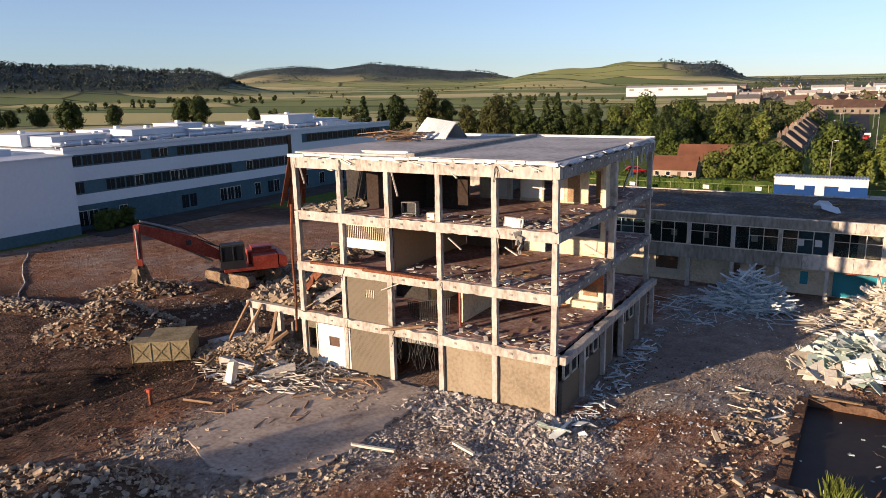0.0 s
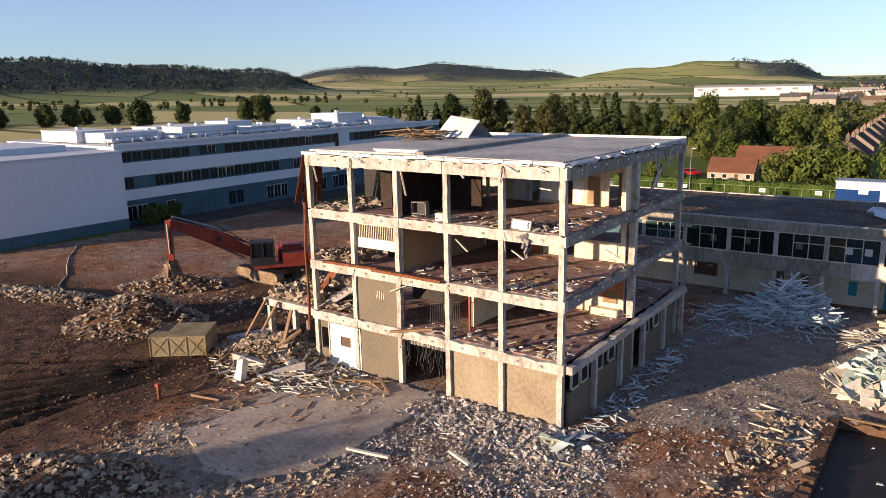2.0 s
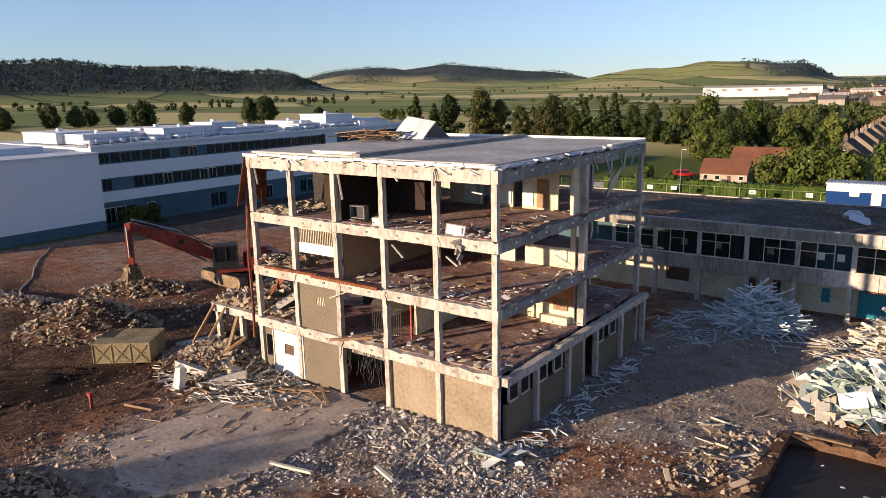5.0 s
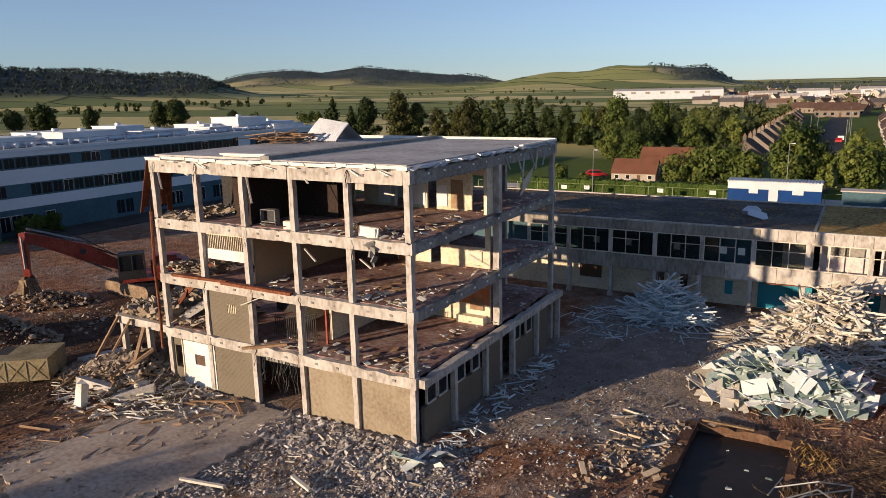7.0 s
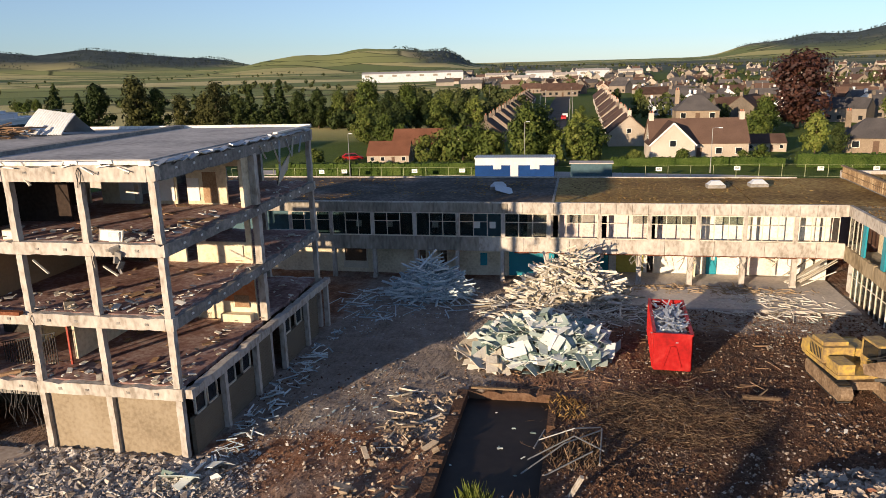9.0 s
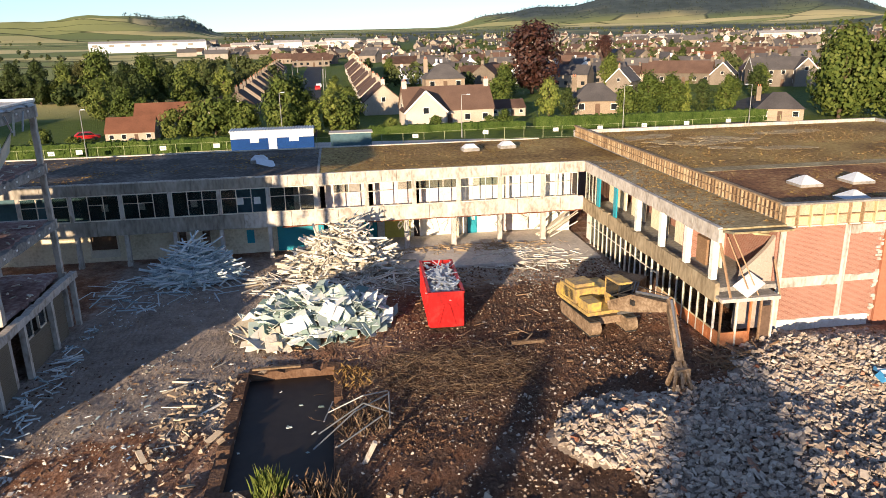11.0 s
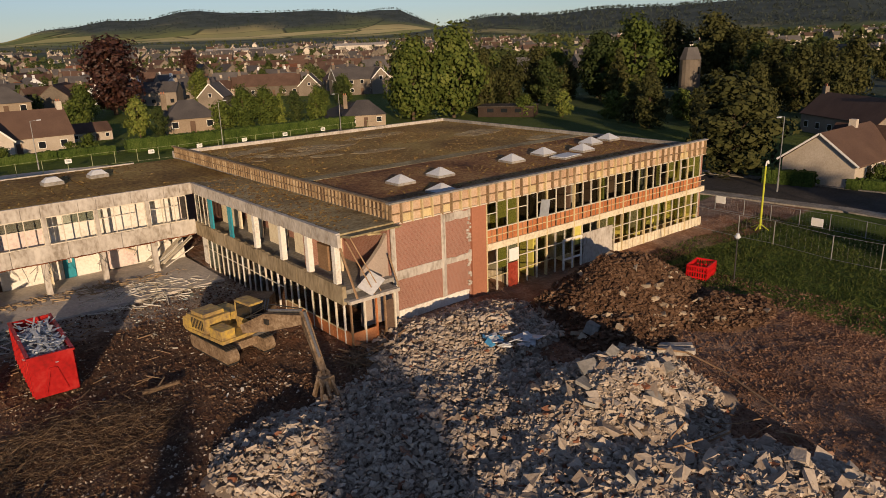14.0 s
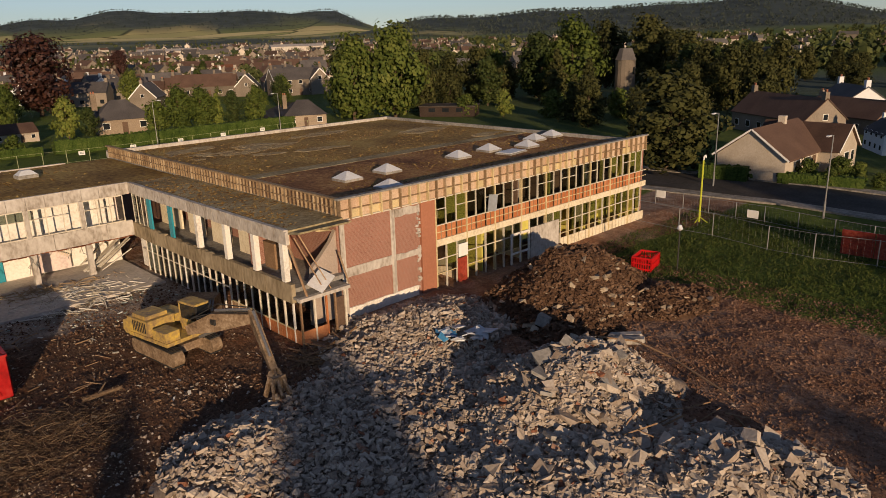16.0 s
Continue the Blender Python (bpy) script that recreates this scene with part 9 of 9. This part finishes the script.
# long pale factory and sheds on the edge of town
SHEDS = [(-211, 945, 134, 40, 11, 13)]
for a, r, w, h in ((8.0, 700, 26, 6), (6.4, 900, 34, 7), (4.6, 760, 22, 6), (3.4, 880, 30, 9), (1.4, 820, 24, 7), (-0.6, 960, 40, 9), (-3.4, 1010, 30, 7), (-24, 820, 60, 8), (-33, 900, 60, 8)):
    SHEDS.append((16 - r * math.sin(radians(a)), -27 + r * math.cos(radians(a)), w, w * 0.5, h, a + 8))
for x, y, w, d_, h, t_ in SHEDS:
    f_ = thing("industrial_shed", "long pale industrial shed at the edge of town", "shed", pose(x, y, on_ground(x, y), 0, 0, t_))
    MB().bx(-w / 2, w / 2, -d_ / 2, d_ / 2, -1, h).ob("wall", CABWHITE if w > 100 or h > 8.5 else PAVE, f_)
    MB().side([(-d_ / 2 - 0.5, h), (d_ / 2 + 0.5, h), (0, h + 2.5)], "x", -w / 2 - 0.5, w / 2 + 0.5).ob("roof", PAVE, f_)
    for i in range(int(w / 18)):
        part("window", -w / 2 + 4 + i * 18, -w / 2 + 10 + i * 18, -d_ / 2 - 0.06, -d_ / 2 + 0.05, h - 4, h - 1.5, STAINED_SHADED, f_)
barn = thing("barn", "low dark barn beyond the school", "barn", pose(-160, 78, 0, 0, 0, 60))
MB().side([(-9, 0), (9, 0), (9, 5), (0, 8.5), (-9, 5)], "x", -20, 20).ob("wall", BROWNW, barn)
for sy in (-1, 1):
    MB().side([(0, 8.55), (sy * 9.6, 4.8), (sy * 9.6, 5.05), (0, 8.8)], "x", -20.5, 20.5).ob("roof", ROOFT, barn)
tower = thing("stone_tower", "round sandstone tower with a faceted slate roof among trees", "tower", pose(178, 76, 0, 0, 0, 10))
MB().cyl((0, 0, -0.5), (0, 0, 9.4), 2.55, 2.45, 16).ob("wall", STONEW, tower)
MB().cyl((0, 0, 9.4), (0, 0, 12.2), 2.75, 1.6, 8).ob("roof", SLATEB, tower)
MB().bx(-1.0, -0.3, -2.56, -2.4, 6.0, 7.6).ob("window", WINDARK, tower)
flat_shed = thing("flat_roofed_block", "low dark flat-roofed block behind the hall", "building", pose(128, 88, 0, 0, 0, -56))
part("wall", -6, 6, -3, 3, -0.3, 1.8, BROWND, flat_shed)
part("roof", -6.2, 6.2, -3.2, 3.2, 1.8, 2.0, ROOFDARK, flat_shed)
for x in (-4, -1, 2):
    part("window", x, x + 1.4, -3.06, -2.98, 0.7, 1.5, WINDARK, flat_shed)

# ---- streets ----
def strip(name, pts, width, material, label, category, lift=0.03, thick=0.25):
    """A road or path as a ribbon that follows the ground."""
    v, f = [], []
    P = np.array(pts, float)
    dense = []
    for a, b in zip(P[:-1], P[1:]):
        n = max(2, int(np.linalg.norm(b - a) / 4))
        dense += [a + (b - a) * i / n for i in range(n)]
    dense.append(P[-1])
    dense = np.array(dense)
    for i, p in enumerate(dense):
        t = dense[min(i + 1, len(dense) - 1)] - dense[max(i - 1, 0)]
        t = t / np.linalg.norm(t)
        nrm = np.array([-t[1], t[0]])
        for s_ in (-1, 1):
            q = p + nrm * s_ * width / 2
            z = on_ground(p[0], p[1]) + lift
            v += [(q[0], q[1], z), (q[0], q[1], z - thick)]
    for i in range(len(dense) - 1):
        b = 4 * i
        f += [(b, b + 2, b + 6, b + 4), (b, b + 4, b + 5, b + 1), (b + 2, b + 3, b + 7, b + 6)]
    return tagged(MB().add(v, f).ob(name, material), label, category, kind="structure")


strip("road", [(9, 100), (8, 200), (6, 330), (5, 420)], 8, ASPHALT, "asphalt street between two rows of houses", "road", 0.06)
strip("road", [(91, 60), (92, 22), (94, 2), (93, -20), (88, -60)], 8.5, ASPHALT, "asphalt road past the site", "road", 0.06)
strip("pavement", [(86.3, 50), (87.0, 16), (88.6, 2), (87.6, -20), (83, -58)], 1.8, STAINED_SHADED, "worn concrete pavement beside the road", "pavement", 0.16)
strip("pavement", [(96.2, 60), (97.2, 22), (99.2, 2), (98, -20), (93, -60)], 1.6, STAINED_SHADED, "worn concrete pavement beside the road", "pavement", 0.16)
strip("road", [(88, 98), (100, 118), (112, 132), (130, 150)], 7, ASPHALT, "asphalt lane between garden walls", "road", 0.06)
strip("path", [(80, 70), (40, 87), (10, 91), (-40, 92)], 5, PAVE, "asphalt path behind the site", "path", 0.05)


def car(x, y, turn, paint, label):
    c = thing("car", label, "car", pose(x, y, on_ground(x, y) + 0.07, 0, 0, turn))
    MB().side([(-2.1, 0.35), (2.1, 0.35), (2.1, 0.75), (1.2, 0.9), (0.6, 1.42), (-1.3, 1.45), (-2.0, 0.95)], "y", -0.85, 0.85).ob("body", paint, c)
    MB().side([(1.1, 0.92), (0.56, 1.36), (-1.25, 1.38), (-1.8, 0.95)], "y", -0.87, 0.87).ob("windows", WINDARK, c)
    for wx in (-1.3, 1.3):
        for wy in (-0.8, 0.8):
            MB().cyl((wx, wy - 0.1, 0.32), (wx, wy + 0.1, 0.32), 0.32, n=12).ob("wheel", DARKM, c)


car(5.5, 205, 90, CABWHITE, "silver car parked in the street")
car(11, 222, 90, SIGNW, "white car parked in the street")
car(10.8, 212, 90, SKIPRED, "red car parked in the street")
car(-27, 108, 20, SKIPRED, "red car beside the red-roofed house")
car(46, 130, 10, CABWHITE, "pale car parked by a house")

# ---- hedge, cabin, fences, lamps behind the wing ----
def hedge(x0, y0, x1, y1, w, h, label, seed):
    gg = np.random.default_rng(seed)
    n = int(math.hypot(x1 - x0, y1 - y0) / 0.5)
    mb = MB()
    for i in range(n):
        t = (i + 0.5) / n
        x, y = x0 + (x1 - x0) * t, y0 + (y1 - y0) * t
        mb.rbox((x, y, on_ground(x, y) + h / 2), (0.7, w, h * gg.uniform(0.93, 1.06)), turn_z(math.atan2(y1 - y0, x1 - x0)), 0.06, gg)
        for _ in range(10):
            mb.rbox((x + gg.uniform(-0.4, 0.4), y + gg.uniform(-w / 2, w / 2) * 1.05, on_ground(x, y) + gg.uniform(0.2, h * 1.04)), (0.3, 0.3, 0.22), rand_rot(gg, 1.5), 0.25, gg)
    return tagged(mb.ob("hedge", HEDGE), label, "hedge", kind="stuff")


hedge(-34, 88.5, 1, 90, 1.6, 2.0, "long clipped green hedge behind the fence", 501)
hedge(52, 101, 98, 100, 1.6, 2.2, "tall dark clipped hedge behind the path", 502)
hedge(22, 100, 50, 101, 1.2, 1.4, "low mixed garden hedge", 503)
hedge(98.5, 6, 100, -2, 1.2, 1.2, "low garden hedge beside the bungalow", 504)
hedge(96, 14, 97, 9, 1.3, 1.6, "clipped garden hedge", 505)
for x, y, s_ in ((101, 4, 0.55), (103.5, 1.5, 0.6), (99.5, 1, 0.4), (105, 0, 0.45), (108, -3, 0.5), (102, -3, 0.35), (26, 101, 0.6), (34, 102, 0.6), (44, 103, 0.5), (47, 104, 0.7)):
    plant("bush", x, y, s_, gt.uniform(0, 360))
cabin = thing("site_cabin", "blue and white site cabin with a corrugated roof", "cabin", pose(7.0, 84, 0, 0, 0, 1))
part("body", -6.0, 6.0, -1.6, 1.6, 0, 2.5, CABBLUE, cabin)
part("upper_band", -6.02, 6.02, -1.63, 1.63, 2.5, 3.5, CABWHITE, cabin)
for a, b in ((-3.2, -2.0), (-0.6, 0.6), (2.4, 3.8)):
    part("white_panel", a, b, -1.64, -1.6, 1.9 if abs(a) > 1 else 0.2, 2.5, CABWHITE, cabin)
for i in range(30):
    x = -6.1 + i * 0.41
    part("roof_rib", x, x + 0.22, -1.8, 1.8, 3.56, 3.72, SHEETM, cabin)
part("roof", -6.15, 6.15, -1.78, 1.78, 3.5, 3.6, CABWHITE, cabin)
shed_ = thing("low_shed", "low grey flat-roofed shed", "shed", pose(18.5, 82, 0))
part("body", -3, 3, -1.2, 1.2, 0, 2.9, SCHOOLG, shed_)
part("roof", -3.2, 3.2, -1.4, 1.4, 2.9, 3.05, PAVE, shed_)


def fence(pts, h, label, step=3.4, mesh=True, rail_mat=FENCEM, group=""):
    """Panel fence: posts, top and bottom rails, wires, each a part."""
    f_ = thing("fence", label, "fence", pose(pts[0][0], pts[0][1], 0))
    ox, oy = pts[0]
    for (x0, y0), (x1, y1) in zip(pts[:-1], pts[1:]):
        n = max(1, round(math.hypot(x1 - x0, y1 - y0) / step))
        for i in range(n):
            a = np.array([x0 + (x1 - x0) * i / n - ox, y0 + (y1 - y0) * i / n - oy])
            b = np.array([x0 + (x1 - x0) * (i + 1) / n - ox, y0 + (y1 - y0) * (i + 1) / n - oy])
            za, zb = on_ground(a[0] + ox, a[1] + oy), on_ground(b[0] + ox, b[1] + oy)
            MB().cyl((*a, za - 0.1), (*a, za + h), 0.045, n=6).ob("post", rail_mat, f_)
            MB().cyl((*a, za + h - 0.03), (*b, zb + h - 0.03), 0.02, n=5).ob("rail", rail_mat, f_)
            MB().cyl((*a, za + 0.12), (*b, zb + 0.12), 0.02, n=5).ob("rail", rail_mat, f_)
            if mesh:
                w = MB()
                for j in range(1, 9):
                    p = a + (b - a) * j / 9
                    w.cyl((*p, za + 0.12), (*p, za + h), 0.004, n=3, cap=False)
                w.ob("wires", rail_mat, f_)["kind"] = "stuff"
    return f_


fence([(-40, 83.5), (0, 85), (30, 86.5), (60, 90), (98, 93)], 1.9, "galvanised mesh fence with white notices behind the wing", 3.5, False, FENCEG)
for x, y in ((-24.3, 83.6), (-20.5, 83.7), (-9, 84.3), (-1.4, 84.7), (28.6, 86.2), (40, 87.2), (52, 88.5), (60, 89.6), (68, 90.2), (76, 91), (84, 91.6)):
    s_ = thing("notice_board", "small white notice on the mesh fence", "notice", pose(x, y - 0.1, on_ground(x, y) + 1.1), "notices on the fence")
    MB().bx(-0.45, 0.45, -0.02, 0.02, 0, 0.6).ob("board", SIGNW, s_)
    MB().bx(-0.3, 0.3, -0.025, -0.021, 0.2, 0.28).bx(-0.3, 0.3, -0.025, -0.021, 0.38, 0.44).ob("bars", SCHOOLG, s_)
fence([(73, 9.5), (73.3, 4.5), (73.2, 1.4), (72.4, -3.5), (72.2, -7), (73.2, -11), (72, -18)], 2.0, "temporary mesh fence panels on the grass", 3.4)
fence([(80.8, 20), (80.6, 8), (80.2, 0), (79, -12), (76, -30)], 1.5, "dark mesh fence along the road", 3.0, True)
for x, y, z in ((82.2, 10.4, 1.0), (80.2, 0.4, 0.9)):
    s_ = thing("notice_board", "white notice on the roadside fence", "notice", pose(x - 1.6, y, z - 0.6, 0, 0, 88))
    MB().bx(-0.5, 0.5, -0.02, 0.02, 0, 0.7).ob("board", SIGNW, s_)
hoard = thing("red_hoarding", "dark red hoarding panels behind the fence", "hoarding", pose(74.8, -8.0, -0.35, 0, 0, -88))
for i in range(5):
    part("panel", i * 2.3, i * 2.3 + 2.25, -0.04, 0.04, 0, 1.9, REDM, hoard)


def lamp_post(x, y, h, label, material=FENCEM, arm=0.9, turn=0):
    o = thing("street_lamp", label, "street lamp", pose(x, y, on_ground(x, y), 0, 0, turn))
    MB().cyl((0, 0, 0), (0, 0, h * 0.2), 0.11, n=8).cyl((0, 0, h * 0.2), (0, 0, h), 0.07, 0.05, 8).ob("pole", material, o)
    MB().beam((0, 0, h - 0.03), (arm, 0, h + 0.05), 0.06, 0.06).ob("arm", material, o)
    MB().rbox((arm + 0.25, 0, h + 0.04), (0.6, 0.22, 0.12), np.eye(3)).ob("lantern", CABWHITE, o)


lamp_post(92, 10.5, 8.0, "tall grey street lamp beside the road", turn=180)
lamp_post(85, -3.3, 7.5, "tall pale street lamp beside the road", turn=180)
lamp_post(67, 97, 7.5, "pale street lamp behind the hall")
lamp_post(91.3, 97.3, 7.0, "pale street lamp behind the hall", turn=180)
lamp_post(37, 92, 7.0, "pale street lamp on the path")
lamp_post(-21, 88, 7.0, "slim pale pole by the hedge", arm=0.2)
lamp_post(7.5, 96, 8.0, "slim pale pole behind the cabin", arm=0.3)
for x, y in ((5, 150), (13.5, 165), (4.5, 190), (13.5, 215), (3.5, 240), (12, 270), (60, 260), (90, 300), (30, 400), (-40, 420), (120, 420), (-80, 600)):
    lamp_post(x, y, 8.5, "distant pale street lamp", turn=90)
cctv = thing("camera_mast", "yellow-green mast with a hooked head on the grass", "mast", pose(77, 4.5, on_ground(77, 4.5)))
MB().cyl((0, 0, 0), (0, 0, 5.6), 0.1, 0.08, 8).ob("pole", LAMPY, cctv)
MB().tube([(0, 0, 5.6), (0.1, 0, 5.95), (0.35, 0, 6.0), (0.45, 0, 5.75)], 0.07, 6).ob("hook", SIGNW, cctv)
for a in range(4):
    MB().beam((0, 0, 0.5), (0.8 * math.cos(a * 1.57), 0.8 * math.sin(a * 1.57), 0.05), 0.08, 0.06).ob("leg", LAMPY, cctv)
globe = thing("globe_lamp", "short post lamp with a round white globe", "lamp post", pose(63.1, -0.9, on_ground(63, -0.9)))
MB().cyl((0, 0, 0), (0, 0, 3.0), 0.06, 0.05, 8).ob("pole", DARKM, globe)
MB().cyl((0, 0, 3.0), (0, 0, 3.12), 0.1, 0.22, 10).cyl((0, 0, 3.12), (0, 0, 3.4), 0.22, 0.1, 10).ob("globe", CABWHITE, globe)
# red plastic barriers round a hole
bar = thing("red_barrier", "ring of red plastic pedestrian barriers on the grass", "barrier", pose(62.3, 1.2, on_ground(62.3, 1.2), 0, 0, 12))
for (ax, ay), (bx_, by) in (((-1, -0.7), (1, -0.7)), ((1, -0.7), (1, 0.7)), ((1, 0.7), (-1, 0.7)), ((-1, 0.7), (-1, -0.7))):
    p = MB().beam((ax, ay, 0.95), (bx_, by, 0.95), 0.07, 0.12).ob("panel", REDPLASTIC, bar)
    for z in (0.15, 0.55):
        MB().beam((ax, ay, z), (bx_, by, z), 0.06, 0.1).ob("rail", REDPLASTIC, p)
    for i in range(9):
        q = np.array([ax, ay]) + (np.array([bx_, by]) - np.array([ax, ay])) * i / 8
        MB().bx(q[0] - 0.04, q[0] + 0.04, q[1] - 0.03, q[1] + 0.03, 0.0, 0.9).ob("bar", REDPLASTIC, p)
# rough grass on the right
gr = np.random.default_rng(91)
n = 26000
x, y = gr.uniform(60.5, 82, n), gr.uniform(-30, 7, n)
keep = x > 60.5 + 1.5 * np.sin(y * 1.3)
x, y = x[keep], y[keep]
z = ground_z(x, y)
h_ = gr.uniform(0.06, 0.26, len(x)) * (0.4 + 1.2 * fbm(x * 0.4, y * 0.4, 3, 31))
a = gr.uniform(0, 6.28, len(x))
v = np.stack([np.stack([x - 0.05 * np.cos(a), y - 0.05 * np.sin(a), z], -1), np.stack([x + 0.05 * np.cos(a), y + 0.05 * np.sin(a), z], -1),
              np.stack([x + gr.uniform(-0.2, 0.2, len(x)), y + gr.uniform(-0.2, 0.2, len(x)), z + h_], -1)], 1).reshape(-1, 3)
mm = bpy.data.meshes.new("rough_grass")
mm.from_pydata(v, [], np.arange(len(v)).reshape(-1, 3).tolist())
mm.materials.append(GRASS)
tagged(new("rough_grass", mm), "rough green grass tufts beside the site", "grass", kind="stuff")

# ---- the new school on the left ----
sch = thing("school_building", "new white three-storey school with ribbon windows and rooftop plant", "building", pose(-75, 20.3, 0))
SL = 72
part("wall", -30, -0.25, 0, SL, -0.6, 10.4, SCHOOLW, sch)
bands = [(0.0, 3.35, SCHOOLG), (3.35, 4.75, SCHOOLW), (4.75, 6.5, SCHOOLG), (6.5, 8.35, SCHOOLW), (8.35, 9.9, SCHOOLG), (9.9, 10.75, SCHOOLW)]
for z0, z1, m_ in bands:
    part("facade_band", -0.25, 0.0 if m_ is SCHOOLW else -0.12, 0.0, SL, z0, z1, m_, sch)
for z0, z1, k_ in ((0.5, 2.6, 3), (4.85, 6.4, 2), (8.45, 9.8, 2)):
    y = 1.0
    while y < SL - 2:
        dark_ = gt.random() < (0.55 if k_ == 3 else 0.8)
        if 40.5 < y < 45 and k_ != 3:
            y += 1.5
            continue
        if gt.random() < (0.3 if k_ == 3 else 0.1):
            y += 1.5
            continue
        wi = part("window", -0.13, -0.10, y, y + 1.35, z0 if dark_ else z0 + 0.2, z1, FRAME_W if not dark_ else SCHOOLG, sch)
        part("pane", -0.10, -0.085, y + 0.06, y + 0.64, z0 + 0.1, z1 - 0.08, WINDARK, wi)
        part("pane", -0.10, -0.085, y + 0.70, y + 1.29, z0 + 0.1, z1 - 0.08, WINDARK, wi)
        y += 1.5
part("stair_strip", -0.2, 0.03, 40.9, 41.8, 3.4, 10.0, WINDARK, sch)
part("stair_strip", -0.2, 0.02, 41.8, 44.6, 3.3, 10.2, SCHOOLW, sch)
part("roof", -30, 0.1, -0.1, SL + 0.1, 10.4, 10.6, CABWHITE, sch)
part("parapet", -0.3, 0.12, -0.1, SL + 0.1, 10.6, 10.95, SCHOOLW, sch)
for x, y, w, d_, h in ((-9, 6, 7, 8, 1.4), (-14, 14, 9, 7, 1.0), (-7, 18, 5, 9, 1.7), (-11, 27, 6, 5, 2.0), (-6, 30, 4, 8, 1.2), (-14, 36, 8, 8, 0.9), (-6, 42, 4, 5, 1.1), (-10, 52, 7, 7, 2.4), (-15, 47, 8, 5, 1.3), (-16, 4, 10, 6, 1.6), (-20, 22, 7, 10, 1.3), (-5, 58, 4, 8, 1.0), (-12, 62, 8, 6, 1.2)):
    u = thing("roof_plant", "white ventilation unit on the school roof", "roof unit", pose(-75 + x, 20.3 + y, 10.6), "units on the school roof")
    MB().bx(-w / 2, w / 2, -d_ / 2, d_ / 2, 0.15, h).ob("casing", CABWHITE, u)
    MB().bx(-w / 2 - 0.1, w / 2 + 0.1, -d_ / 2 - 0.1, d_ / 2 + 0.1, h, h + 0.1).ob("lid", SCHOOLW, u)
    for sx in (-1, 1):
        MB().bx(sx * w * 0.4 - 0.15, sx * w * 0.4 + 0.15, -d_ * 0.4, d_ * 0.4, 0, 0.15).ob("foot", STEEL, u)
    MB().cyl((0, 0, h + 0.1), (0, 0, h + 0.5), 0.5, 0.45, 12).ob("cowl", SHEETM, u)
for i in range(26):
    y = 22 + i * 2.2
    u = thing("roof_duct", "silver duct run on the school roof", "duct", pose(-75 - 3.0 - 2 * gt.random(), y, 10.6, 0, 0, float(gt.choice([0, 90]))), "ducts on the school roof")
    MB().cyl((-1.2, 0, 0.55), (1.2, 0, 0.55), 0.28, n=8).ob("duct", SHEETM, u)
    part("foot", -0.1, 0.1, -0.2, 0.2, 0, 0.3, STEEL, u)
rail = thing("roof_rail", "thin safety rail along the school roof", "rail", pose(-75.6, 20.5, 10.95))
for i in range(25):
    MB().cyl((0, i * 2.9, 0), (0, i * 2.9, 0.8), 0.03, n=5).ob("post", FENCEM, rail)
MB().cyl((0, 0, 0.8), (0, 70, 0.8), 0.03, n=5).ob("top_rail", FENCEM, rail)
gym = thing("school_gym", "blank white gable block of the school with a teal base", "building", pose(-73, 20.1, 0))
part("wall", -32, 0, -19.5, 0, 1.35, 9.95, SCHOOLW, gym)
part("base", -31.9, 0.03, -19.45, 0.02, -0.6, 1.35, SCHOOLG, gym)
part("roof", -32.1, 0.15, -19.6, 0.12, 9.95, 10.15, CABWHITE, gym)
for y in (-8,):
    part("roof_step", -22, -8, y - 5, y + 5, 10.15, 10.9, CABWHITE, gym)
pave_ = part("school_path", -74.8, -68, 20.5, 92, -0.3, 0.10, ASPHALT, None)
tagged(pave_, "dark asphalt strip before the school", "path", kind="structure")
for y in (24.5, 26.5, 23):
    plant("bush", -72.5, y, 0.6, gt.uniform(0, 360))

# ---- trees behind the camera, which shade the foreground ----
for x, y, k_, s_, sz in ((2.2, -58, "oak", 1.0, 1.08), (-1.4, -58, "ash", 0.85, 0.68), (6.4, -58, "ash", 0.6, 0.66), (-4.5, -52, "ash", 0.36, 0.83), (-35, -56, "oak", 0.8, 0.8), (-44, -60, "ash", 0.9, 0.5), (-60, -64, "oak", 0.9, 0.55), (-22, -62, "ash", 0.7, 0.62), (22, -66, "oak", 0.7, 0.8), *[(46 + 8.5 * i, -66 - 5 * math.sin(i * 2.3), "ash" if i % 2 else "oak", 1.0, 1.05 + 0.2 * math.sin(i * 1.7)) for i in range(13)]):
    plant(k_, x, y, s_, 20, sz, 0)
